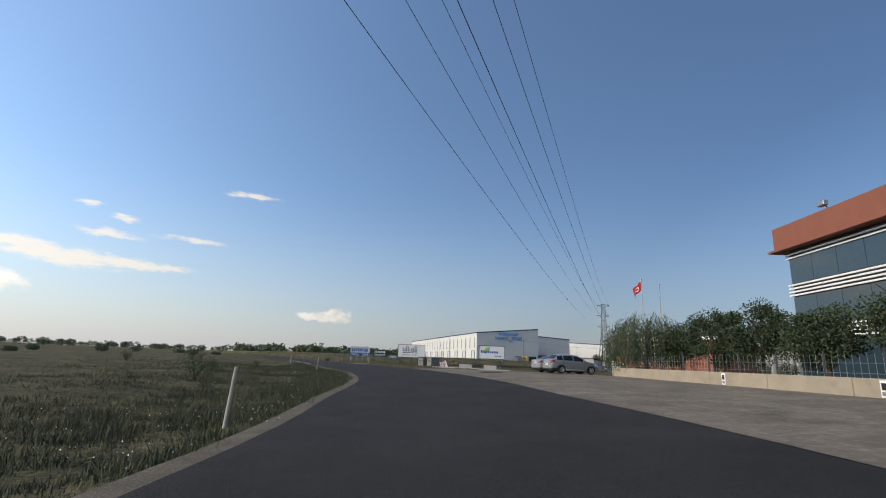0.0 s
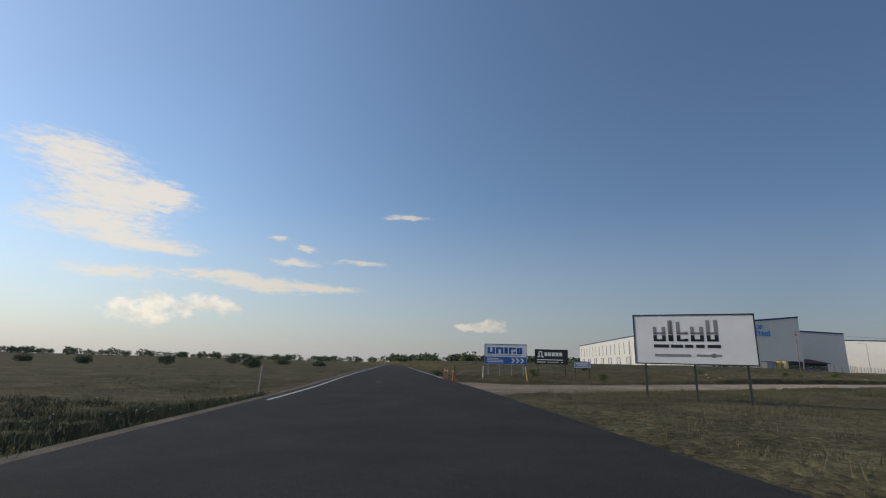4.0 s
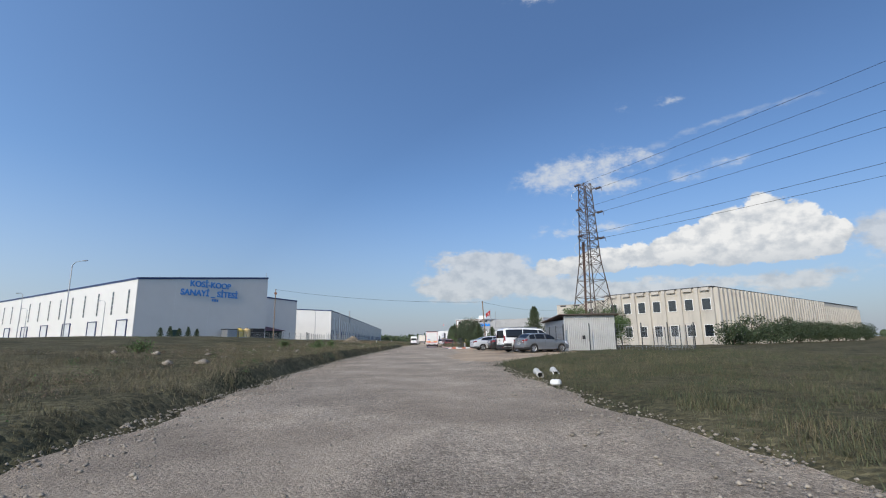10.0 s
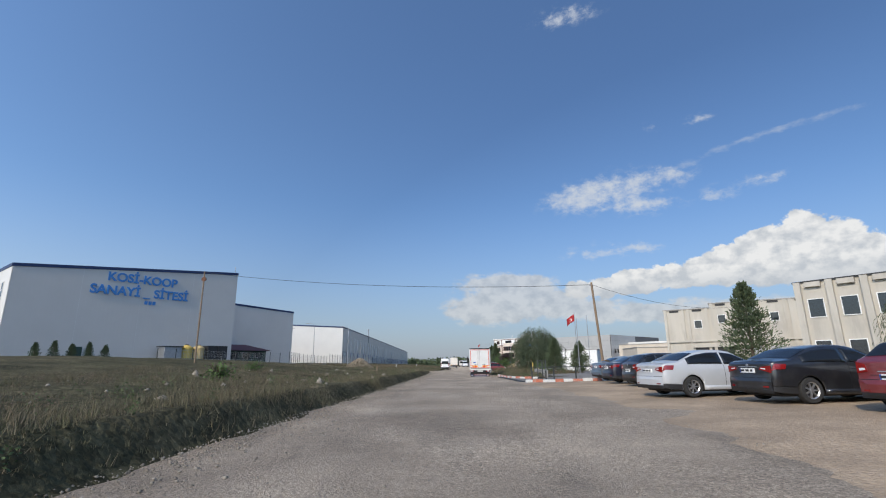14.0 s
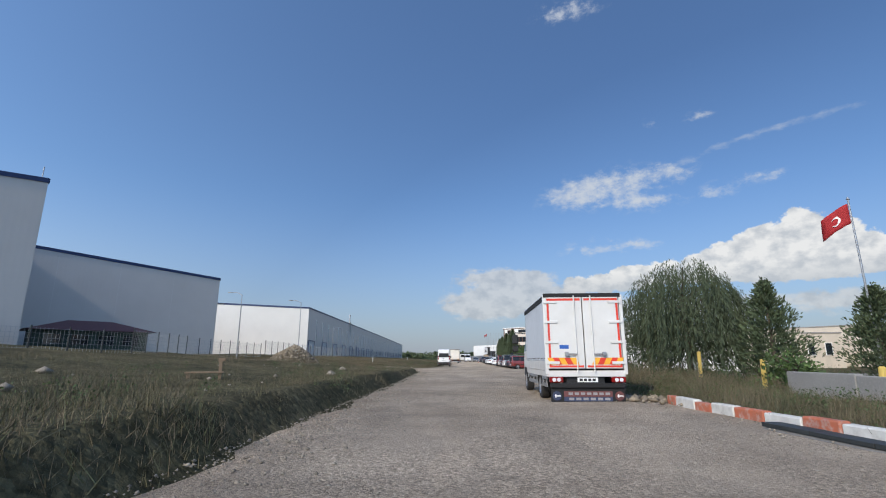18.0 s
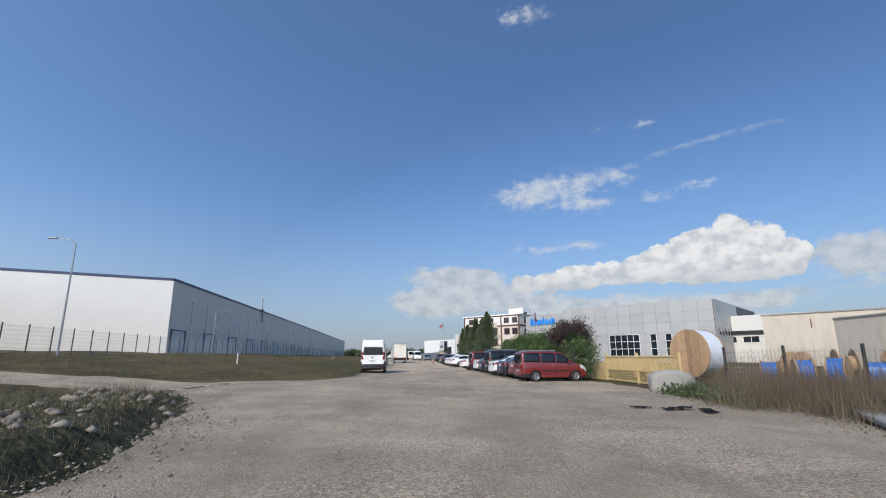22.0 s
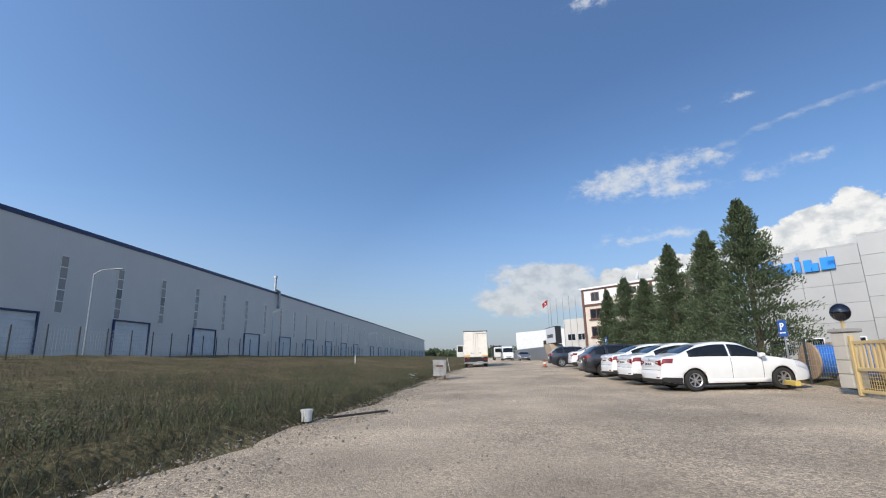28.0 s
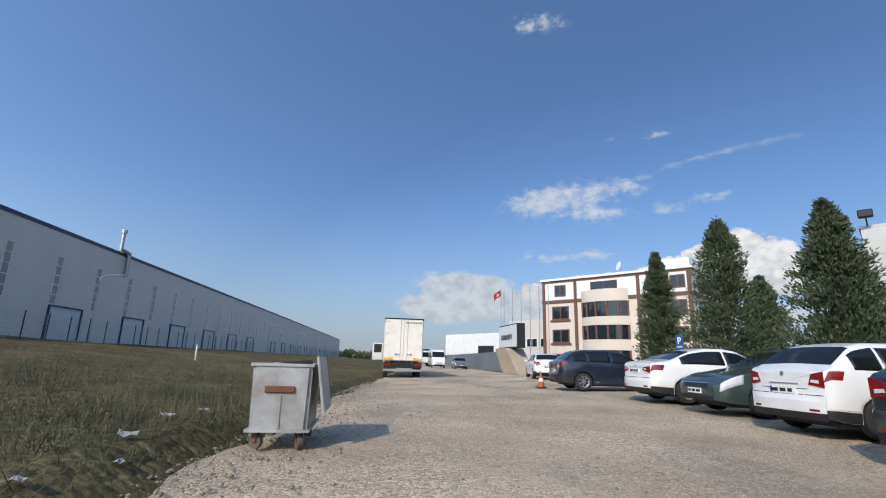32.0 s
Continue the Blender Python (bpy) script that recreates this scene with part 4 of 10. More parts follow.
# stepped two-storey wing of the factory at the gate yard
wing, wl = site("factory_wing", (31.9, 96.7), (47.0, 87.0), 0.0, "two-storey beige concrete factory wing with small square windows", "factory")
for x0, x1, h in ((0.0, 5.9, 8.5), (5.9, wl, 9.1)):
    dp = 1.6 if x0 == 0 else 24
    fbox("wall", x0, x1, 0, dp, -0.4, h, M_BEIGE, wing)
    fbox("roof", x0 - 0.1, x1 + 0.1, -0.12, dp, h, h + 0.14, M_CONCRETE_GROUND, wing)
    n = round((x1 - x0) / 2.75)
    for i in range(n):
        xa, step_ = x0 + (x1 - x0) * i / n, (x1 - x0) / n
        fbox("rib", xa + 0.03, xa + 0.38, -0.22, 0, -0.3, h, M_BEIGE, wing)
        fbox("rib", xa + step_ - 0.62, xa + step_ - 0.30, -0.16, 0, -0.3, h, M_BEIGE, wing)
        fbox("hood", xa + 0.75, xa + 1.95, -0.06, 0, h - 0.32, h - 0.04, M_DARK, wing)
        if x0 + i > 0.5:
            framed_window(wing, xa + 0.85, xa + 1.85, -0.03, h - 2.7, h - 1.55, M_WINDOW, M_WHITE, 0)
fbox("string_course", 0, wl, -0.26, 0, 3.95, 4.15, M_BEIGE, wing)
fbox("gateway", 3.6, 8.2, -0.06, 0.3, 0, 3.2, M_DARK, wing, "wide dark open loading doorway")
fbox("lintel", 3.2, 8.6, -0.3, 0.0, 3.2, 3.6, M_BEIGE, wing)
fbox("roller_shutter", 10.0, 14.0, -0.08, 0.2, 0, 3.2, M_STEEL, wing)

# low sheds behind the gate yard, far
for a, b, h, dpt, mm, lab, nm in ((SHED_A, SHED_B, 4.2, 12, M_CREAM, "low cream rendered workshop with dark upright windows", "workshop"),
                                  ((45.8, 152.4), (60, 131), 5.6, 20, M_CREAM, "cream rendered hall with an upright dark window", "hall")):
    w, wl = site(nm, a, b, 0.1, lab, "workshop")
    fbox("wall", 0, wl, 0, dpt, -0.4, h, mm, w)
    fbox("roof", -0.1, wl + 0.1, -0.1, dpt, h, h + 0.14, M_CONCRETE_GROUND, w)
    if nm == "hall":
        framed_window(w, wl * 0.55, wl * 0.55 + 1.5, -0.02, 0.8, h - 0.7, M_WINDOW, M_CREAM, 0, cross=3)
        fbox("stain_strip", wl * 0.18, wl * 0.18 + 0.12, -0.02, 0.0, h - 1.6, h - 0.6, M_BROWN, w)
    elif mm is M_CREAM:
        for i in range(5):
            framed_window(w, 1.0 + i * 2.1, 1.9 + i * 2.1, -0.02, 1.4, 3.0, M_WINDOW, M_WHITE, 0)
    else:
        fbox("upper_cladding", 0, wl, -0.06, 0, h - 2.0, h - 0.05, M_ALU_DARK, w)
# whitewashed end wall beside the weeds
ww, wl = site("store_building", (16.0, 108.0), (24.0, 103.8), 0.1, "small whitewashed flat-roofed store with a grey metal door", "store")
fbox("wall", 0, wl, 0, 5.0, -0.3, 3.2, M_WHITE, ww)
fbox("roof", -0.06, wl + 0.06, -0.06, 5.06, 3.2, 3.32, M_CONCRETE_GROUND, ww)
dr = fbox("door", 2.4, 3.7, -0.05, 0.0, 0, 2.25, M_STEEL, ww, "pale grey metal double door")
fbox("door_sign", 2.6, 2.85, -0.06, -0.05, 1.5, 1.75, M_PLATE_LIKE, dr)
fbox("door", 5.4, 6.7, -0.05, 0.0, 0, 2.2, M_STEEL, ww, "pale grey metal double door")
fbox("wall_lamp", 3.0, 3.15, -0.14, 0.0, 2.6, 2.75, M_DARK, ww)

# grey composite-panelled works with blue letters
UA, UB = Vector((27.2, 186.3)), Vector((47.4, 162.8))
wk, ul = site("works_building", tuple(UA), tuple(UB), 0.15, "grey composite-panelled works building with large blue letters", "factory")
step = 7.4
fbox("wall", 0, step, 0.1, 30, -0.4, 8.2, M_ALU_DARK, wk)
fbox("wall", step, ul, 0.1, 30, -0.4, 8.8, M_ALU_DARK, wk)
fbox("roof", -0.05, step, 0.0, 30, 8.2, 8.33, M_ALU, wk)
fbox("roof", step, ul + 0.05, 0.0, 30, 8.8, 8.93, M_ALU, wk)
holes = [(15.6, 20.4, 1.0, 4.3), (22.0, 22.9, 1.0, 4.3), (24.2, 25.2, 1.0, 4.3), (0.9, 2.2, 1.0, 1.7), (3.2, 4.5, 1.0, 1.7), (26.6, 27.6, 0.9, 1.6)]
for x0, x1, hh in ((0, step, 8.2), (step, ul, 8.8)):
    n, rows = round((x1 - x0) / 1.95), 6
    for i in range(n):
        for j in range(rows):
            xa, xb = x0 + (x1 - x0) * i / n, x0 + (x1 - x0) * (i + 1) / n
            za, zb_ = hh * j / rows, hh * (j + 1) / rows
            fbox("facade_panel", xa + 0.015, xb - 0.015, 0.0, 0.08, za + 0.012, zb_ - 0.012, M_ALU, wk)
framed_window(wk, 15.6, 20.4, -0.02, 1.0, 4.3, M_WINDOW, M_WHITE, 4, cross=2)
for x0 in (22.0, 24.2):
    framed_window(wk, x0, x0 + 0.95, -0.02, 1.0, 4.3, M_WINDOW, M_WHITE, 0, cross=2)
for x0 in (0.9, 3.2, 26.6, 5.6):
    framed_window(wk, x0, x0 + 1.2, -0.02, 1.0, 1.7, M_WINDOW, M_WHITE, 0)
# the end wall, darker in its own shade
for i in range(7):
    for j in range(6):
        fbox("facade_panel", ul, ul + 0.08, 0.4 + i * 2.0, 2.37 + i * 2.0, 8.8 * j / 6 + 0.012, 8.8 * (j + 1) / 6 - 0.012, M_ALU, wk)
for i in range(5):
    fbox("window", ul + 0.06, ul + 0.12, 1.8 + i * 1.7, 2.5 + i * 1.7, 3.9, 5.0, M_WINDOW, wk)
# the word in plain slanted blue shapes
for k, (x0, x1, z0, z1) in enumerate(((1.05, 2.15, 6.55, 7.45), (2.35, 3.3, 6.57, 7.47), (3.5, 3.85, 6.6, 7.5), (4.05, 4.95, 6.62, 7.52), (5.1, 5.95, 6.65, 7.55))):
    bm = bmesh.new()
    if k in (0, 1):
        add_box(bm, x0, -0.25, z0, x0 + 0.45, -0.02, z1)
        add_box(bm, x1 - 0.45, -0.25, z0, x1, -0.02, z1)
        if k == 0:
            add_box(bm, x0 + 0.45, -0.25, z0, x1 - 0.45, -0.02, z0 + 0.3)
            add_box(bm, x0 + 0.1, -0.25, z1 + 0.12, x0 + 0.4, -0.02, z1 + 0.36)
            add_box(bm, x1 - 0.4, -0.25, z1 + 0.12, x1 - 0.1, -0.02, z1 + 0.36)
        else:
            add_box(bm, x0 + 0.45, -0.25, z1 - 0.3, x1 - 0.45, -0.02, z1)
    elif k == 2:
        add_box(bm, x0, -0.25, z0, x1, -0.02, z1)
        add_box(bm, x0 + 0.06, -0.25, z1 + 0.12, x1 - 0.06, -0.02, z1 + 0.36)
    else:
        add_box(bm, x0, -0.25, z0, x0 + 0.45, -0.02, z1)
        add_box(bm, x0 + 0.45, -0.25, z0 + 0.3, x1, -0.02, z0 + 0.6)
        add_box(bm, x1 - 0.4, -0.25, z0, x1, -0.02, z1 if k == 4 else z0 + 0.3)
        add_box(bm, x0 + 0.45, -0.25, z1 - 0.25, x1 - 0.4, -0.02, z1)
    part("sign_letter", bm, M_CYAN_LETTER, wk, "bright blue raised sign shape")
fl_ = new("floodlight")
fl_.parent = wk
fl_.matrix_basis = pose(0.3, -0.4, 8.3)
part("bracket", rod((0, 0.3, 0), (0, 0, 0.35), 0.03), M_DARK, fl_)
part("lamp_head", box(-0.3, -0.35, 0.3, 0.3, 0.0, 0.7, 0.05), M_DARK, fl_)
# hall behind the works' end
w, wl = site("hall", (49.5, 176), (62, 160), 0.1, "pale grey industrial hall with strip windows", "hall")
fbox("wall", 0, wl, 0, 30, -0.4, 7.0, M_WHITE_PANEL, w)
fbox("canopy", 0, wl, -0.3, 0, 4.2, 4.7, M_DARK, w)
for i in range(6):
    framed_window(w, 1 + i * 3, 3.2 + i * 3, -0.02, 2.9, 3.9, M_WINDOW, M_WHITE, 1)

# pink and cream office block with brown bands and a rounded bay
HA, HB = Vector((21.3, 219.8)), Vector((32.1, 207.7))
hz = 0.4
ho, hl = site("office_block", tuple(HA), tuple(HB), hz, "four-storey pale pink office block with dark brown bands", "office building")
fbox("wall", 0, hl, 0, 12, -0.6, 10.3, M_PINK, ho)
fbox("roof", -0.25, hl + 0.25, -0.25, 12.2, 10.3, 10.55, M_WHITE, ho)
fbox("penthouse", 11.4, 15.4, 3, 7, 10.55, 12.0, M_WHITE, ho)
fbox("band", -0.08, hl + 0.08, -0.1, 0.0, 7.7, 8.05, M_BROWN, ho)
fbox("band", -0.08, hl + 0.08, -0.1, 0.0, 10.05, 10.3, M_BROWN, ho)
fbox("white_attic", 0.02, hl - 0.02, -0.05, 0.0, 8.05, 10.05, M_WHITE, ho)
for x0 in (0.0, 4.0, 11.0, hl - 0.35):
    fbox("pilaster", x0, x0 + 0.35, -0.12, 0, -0.3, 10.05, M_BROWN, ho)
for z0, z1 in ((0.6, 2.0), (3.2, 4.7), (5.8, 7.3)):
    framed_window(ho, 1.2, 3.3, -0.02, z0, z1, M_WINDOW, M_BROWN, 1, t=0.13)
    fbox("sill", 1.0, 3.5, -0.16, -0.02, z0 - 0.22, z0 - 0.02, M_BROWN, ho)
    for x0 in (12.0, 14.2):
        framed_window(ho, x0, x0 + 1.5, -0.02, z0, z1, M_WINDOW, M_BROWN, 1, t=0.13)
for x0 in (1.6, 12.0, 14.3):
    framed_window(ho, x0, x0 + 1.4, -0.06, 8.45, 9.75, M_WINDOW, M_BROWN, 1, t=0.13)
# side wall seen beyond the corner
fbox("band", hl, hl + 0.1, 0, 12, 7.7, 8.05, M_BROWN, ho)
for y0 in (2.0, 5.0, 8.0):
    for z0 in (3.2, 5.8, 8.4):
        fbox("window", hl - 0.02, hl + 0.06, y0, y0 + 1.3, z0, z0 + 1.4, M_WINDOW, ho)
# rounded bay: half drum with bands of glass
bay = new("bay")
bay.parent = ho
bay.matrix_basis = pose(7.5, 0.6, 0)


def half_drum(r, z0, z1, n=16, thick=0.3):
    bm = bmesh.new()
    ring = []
    for i in range(n + 1):
        a = math.pi + math.pi * i / n
        ring.append([bm.verts.new((q * math.cos(a), q * math.sin(a) * 0.55, z)) for q, z in ((r, z0), (r, z1), (r - thick, z1), (r - thick, z0))])
    for a, b in zip(ring[:-1], ring[1:]):
        for k in range(4):
            bm.faces.new((a[k], b[k], b[(k + 1) % 4], a[(k + 1) % 4]))
    bmesh.ops.recalc_face_normals(bm, faces=bm.faces)
    return bm


for z0, z1 in ((-0.4, 1.0), (2.4, 3.5), (5.0, 5.9), (7.5, 8.8)):
    part("parapet", half_drum(2.9, z0, z1), M_PINK, bay)
for z0, z1 in ((1.0, 2.4), (3.5, 5.0), (5.9, 7.5)):
    part("glazing", half_drum(2.75, z0, z1, 12, 0.1), M_WINDOW, bay, "curved dark bay glazing")
    bm = bmesh.new()
    for i in range(0, 8):
        a = math.pi + math.pi * i / 7
        x, y = 2.8 * math.cos(a), 2.8 * math.sin(a) * 0.55
        add_box(bm, x - 0.09, y - 0.09, z0, x + 0.09, y + 0.09, z1)
    part("mullion", bm, M_BROWN, bay)
framed_window(ho, 6.0, 9.0, -0.06, 8.5, 9.8, M_WINDOW, M_BROWN, 1)
sd = new("satellite_dish")
sd.parent = ho
sd.matrix_basis = pose(9.2, 0.6, 10.55)
part("mast", rod((0, 0, 0), (0, 0, 0.7), 0.03), M_STEEL, sd)
part("dish", rod((0, -0.05, 0.75), (-0.12, -0.2, 0.8), 0.15, 0.5, 14), M_WHITE, sd)

# white hall and grey hall at the end of the track
w, wl = site("hall", (14.9, 264.5), (24.5, 249), 0.3, "low white rendered hall with a dark open gateway", "hall")
fbox("wall", 0, wl, 0, 20, -0.4, 6.3, M_WHITE, w)
fbox("gateway", wl * 0.55, wl * 0.78, -0.05, 0.3, 0, 4.0, M_DARK, w)
w, wl = site("hall", (20.9, 234.5), (27.5, 226), 0.3, "grey sheet-clad hall with strip windows", "hall")
fbox("wall", 0, wl, 0, 20, -0.4, 7.0, M_GREY_PANEL, w)
for i in range(4):
    framed_window(w, 0.8 + i * 2.3, 2.6 + i * 2.3, -0.02, 3.2, 4.4, M_WINDOW, M_WHITE, 1)
fw, wl = site("fence_panel_wall", (13.6, 264), (15.6, 215), 0.2, "long grey sheet-metal site hoarding", "hoarding")
for i in range(20):
    fbox("sheet", wl * i / 20 + 0.02, wl * (i + 1) / 20 - 0.02, 0, 0.06, 0, 2.2, M_STEEL, fw)

# glass office by the main road with a red-brown parapet
GA = Vector((58.0, -26.1))
gd = Vector((0.60, -0.80))
gl, gw = site("glass_office", tuple(GA), tuple(GA + gd * 46), 0.9, "teal glass office block with a red-brown parapet", "office building")
fbox("core", 0.2, gw, 0.15, 20, -0.8, 12.0, M_ALU_DARK, gl)
fbox("parapet", -0.7, gw, -0.7, 20.5, 12.0, 14.2, M_TERRA, gl, "red-brown clad parapet")
fbox("soffit", -1.1, gw, -1.1, 20.5, 11.8, 12.0, M_TERRA, gl)
for z0, z1 in ((0.3, 3.6), (4.7, 7.4), (8.7, 11.2)):
    for i in range(16):
        fbox("pane", 0.2 + i * 2.8, 0.2 + (i + 1) * 2.8 - 0.04, 0.0, 0.14, z0, z1, M_GLASS_BLUE, gl)
    for i in range(6):
        fbox("pane", 0.0, 0.18, 0.3 + i * 2.8, 0.3 + (i + 1) * 2.8 - 0.04, z0, z1, M_GLASS_BLUE, gl)
for zc in (4.15, 8.05, 11.6):
    for i in range(4 if zc < 11 else 2):
        z = zc - 0.55 + i * 0.32
        fbox("louvre", -0.12, gw, -0.14, 0.02, z, z + 0.14, M_WHITE, gl, "white horizontal louvre")
        fbox("louvre", -0.14, 0.0, 0.02, 18, z, z + 0.14, M_WHITE, gl)
f2_ = new("floodlight")
f2_.parent = gl
f2_.matrix_basis = pose(6.0, -0.5, 14.2)
part("bracket", rod((0, 0.3, 0), (0, 0, 0.4), 0.04), M_DARK, f2_)
part("lamp_head", box(-0.4, -0.45, 0.3, 0.4, 0.0, 0.75, 0.05), M_STEEL, f2_)
# curved-roof pavilion behind the parked cars at the forecourt
w, wl = site("pavilion", (41.4, -27.4), (52.5, -32.0), 0.7, "low red-brown gate pavilion with a dark curved roof", "pavilion")
fbox("wall", 0.3, wl, 0, 6, -0.3, 3.6, M_TERRA, w)
fbox("fascia", 0.6, wl + 0.3, -0.3, 6.2, 3.55, 4.0, M_DARK, w, "dark roof fascia")
fbox("soffit_band", 0.9, wl + 0.2, -0.34, -0.3, 3.3, 3.6, M_WHITE, w, "pale band under the roof")
bm = bmesh.new()
pr = [(0.0 + 2.2 * (1 - math.cos(a)), 0.2 + 3.8 * math.sin(a)) for a in [radians(90 * k / 8) for k in range(9)]]
lo = [[bm.verts.new((x, y, z)) for x, z in pr] for y in (-0.35, 6.2)]
li = [[bm.verts.new((x + 0.18, y, z - 0.12)) for x, z in pr] for y in (-0.35, 6.2)]
for k in range(8):
    bm.faces.new((lo[0][k], lo[0][k + 1], lo[1][k + 1], lo[1][k]))
    bm.faces.new((li[0][k], li[1][k], li[1][k + 1], li[0][k + 1]))
    for j in (0, 1):
        bm.faces.new((lo[j][k], li[j][k], li[j][k + 1], lo[j][k + 1]))
bmesh.ops.recalc_face_normals(bm, faces=bm.faces)
part("roof", bm, M_DARK, w, "dark curved roof sheet")
framed_window(w, 2.6, 6.6, -0.02, 1.0, 2.9, M_WINDOW, M_WHITE, 2)

# ---- vehicles ----
M_GLASS = mat("tinted_car_glass", (0.012, 0.014, 0.016), (0.01, 0.011, 0.013), 0.06, gloss=0.4)
M_TYRE = mat("tyre_rubber", (0.022, 0.022, 0.022), (0.03, 0.029, 0.027), 0.9, scale=12, bump=0.2)
M_RIM = mat("alloy_rim", (0.55, 0.55, 0.56), (0.42, 0.42, 0.43), 0.35, 0.8)
M_TAIL = mat("red_lamp_lens", (0.24, 0.010, 0.009), (0.17, 0.007, 0.007), 0.15, coat=0.5)
M_LENS = mat("clear_lamp_lens", (0.75, 0.77, 0.8), (0.5, 0.5, 0.52), 0.12, coat=0.5)
M_PLATE = mat("number_plate_white", (0.8, 0.8, 0.78), (0.7, 0.7, 0.68), 0.5)
M_PLATE_BLUE = mat("plate_blue", (0.02, 0.08, 0.35), None, 0.5)
M_SEAM = mat("panel_gap", (0.015, 0.015, 0.015), (0.01, 0.01, 0.01), 0.9)


def paint(name, color):
    return mat("car_paint_" + name, color, tuple(c * 0.9 for c in color), 0.30, 0.0, scale=2.0, fine=tuple(min(1, c * 0.8 + 0.06) for c in color), fine_scale=3.0, fine_amount=0.25, coat=0.8)


def wheel_meshes(r, w, spokes=7):
    """Tyre and rim of one wheel, axle along y, outer face at -y."""
    bm = bmesh.new()
    n = 24
    prof = [(r * 0.66, -w / 2), (r * 0.93, -w / 2), (r, -w * 0.36), (r, w * 0.36), (r * 0.93, w / 2), (r * 0.66, w / 2)]
    rings = [[bm.verts.new((q * math.cos(a), y, q * math.sin(a))) for q, y in prof] for a in [2 * math.pi * i / n for i in range(n)]]
    for i in range(n):
        for k in range(len(prof)):
            a, b = rings[i], rings[(i + 1) % n]
            bm.faces.new((a[k], a[(k + 1) % 6], b[(k + 1) % 6], b[k]))
    bmesh.ops.recalc_face_normals(bm, faces=bm.faces)
    tyre = bpy.data.meshes.new("tyre")
    bm.to_mesh(tyre)
    bm.free()
    tyre.materials.append(M_TYRE)
    bm = bmesh.new()
    add_rod(bm, (0, -w * 0.12, 0), (0, w * 0.4, 0), r * 0.67, n=20, mi=1)
    for i in range(n):
        a0, a1 = 2 * math.pi * i / n, 2 * math.pi * (i + 1) / n
        q = [(r * 0.57, -w * 0.34), (r * 0.67, -w * 0.47), (r * 0.67, -w * 0.10)]
        ring = [[bm.verts.new((rr * math.cos(a), y, rr * math.sin(a))) for rr, y in q] for a in (a0, a1)]
        for k in range(2):
            bm.faces.new((ring[0][k], ring[0][k + 1], ring[1][k + 1], ring[1][k]))
    for i in range(spokes):
        a = 2 * math.pi * i / spokes
        vs = add_box(bm, r * 0.05, -w * 0.40, -r * 0.055, r * 0.62, -w * 0.20, r * 0.055)
        bmesh.ops.rotate(bm, verts=vs, cent=(0, 0, 0), matrix=Matrix.Rotation(a, 3, "Y"))
    add_rod(bm, (0, -w * 0.44, 0), (0, -w * 0.1, 0), r * 0.16, n=12)
    rim = bpy.data.meshes.new("rim")
    bm.to_mesh(rim)
    bm.free()
    rim.materials.append(M_RIM)
    rim.materials.append(M_DARK)
    return tyre, rim


WHEELS = {}


def add_wheels(top, r, w, axles, track, spokes=7):
    key = (r, w, spokes)
    if key not in WHEELS:
        WHEELS[key] = wheel_meshes(r, w, spokes)
    tyre, rim = WHEELS[key]
    for x in axles:
        for s in (-1, 1):
            wh = new("wheel")
            wh.parent = top
            wh.matrix_basis = pose(x, s * track / 2, r, 0, 0, 0 if s < 0 else 180)
            shared("tyre", tyre, wh)
            shared("rim", rim, wh)


def loft_body(top_line, low, L, W, axles, arch, ends=0.10, side=0.05):
    """The lower body: a side outline with wheel arches, drawn across the width with rounded shoulders."""
    front, rear = top_line[0][0], top_line[-1][0]
    under = []
    for ax in sorted(axles):
        for k in range(9):
            a = math.pi - math.pi * k / 8
            under.append((ax + arch * math.cos(a), low + max(0.0, (arch * 1.0) * math.sin(a))))
    outline = list(top_line) + under
    n = len(outline)
    nt = len(top_line)
    bm = bmesh.new()
    layers = []
    half = L / 2
    cols = [(-1.0, 1.0), (-0.97, 0.35), (-0.86, 0.0), (0.0, -0.12), (0.86, 0.0), (0.97, 0.35), (1.0, 1.0)]
    for f, inset in cols:
        row = []
        for i, (x, z) in enumerate(outline):
            w = W / 2 * (1 - ends * max(0.0, (abs(x) - half * 0.55) / (half * 0.45)) ** 2)
            px, pz = x, z
            if i < nt:
                px = x * (1 - 0.035 * inset) if abs(x) > half * 0.8 else x
                px += (0.05 * (1 - f * f) * (1 if x > 0 else -1)) if abs(x) > half * 0.85 else 0
                if z > low + 0.25:
                    pz = z - side * inset
            row.append(bm.verts.new((px, f * w, pz)))
        layers.append(row)
    for a, b in zip(layers[:-1], layers[1:]):
        for i in range(n):
            j = (i + 1) % n
            bm.faces.new((a[i], a[j], b[j], b[i]))
    for row in (layers[0], layers[-1]):
        bm.faces.new(row)
    bmesh.ops.triangulate(bm, faces=[f for f in bm.faces if len(f.verts) > 4])
    bmesh.ops.recalc_face_normals(bm, faces=bm.faces)
    return bm


def quad_panel(bm, a, b, c, d, inset=0.0, lift=0.006, mi=0, thick=0.01):
    """A thin raised panel on the quad a, b, c, d, drawn in from its borders."""
    p = [Vector(q) for q in (a, b, c, d)]
    mid = sum(p, Vector()) / 4
    nrm = (p[1] - p[0]).cross(p[3] - p[0]).normalized()
    q = []
    for v in p:
        d_ = mid - v
        q.append(v + d_ * min(0.45, inset / max(d_.length, 0.01)) + nrm * lift)
    top = [bm.verts.new(v) for v in q]
    bot = [bm.verts.new(v - nrm * thick) for v in q]
    fs = [bm.faces.new(top)]
    for i in range(4):
        fs.append(bm.faces.new((top[i], bot[i], bot[(i + 1) % 4], top[(i + 1) % 4])))
    for f in fs:
        f.material_index = mi


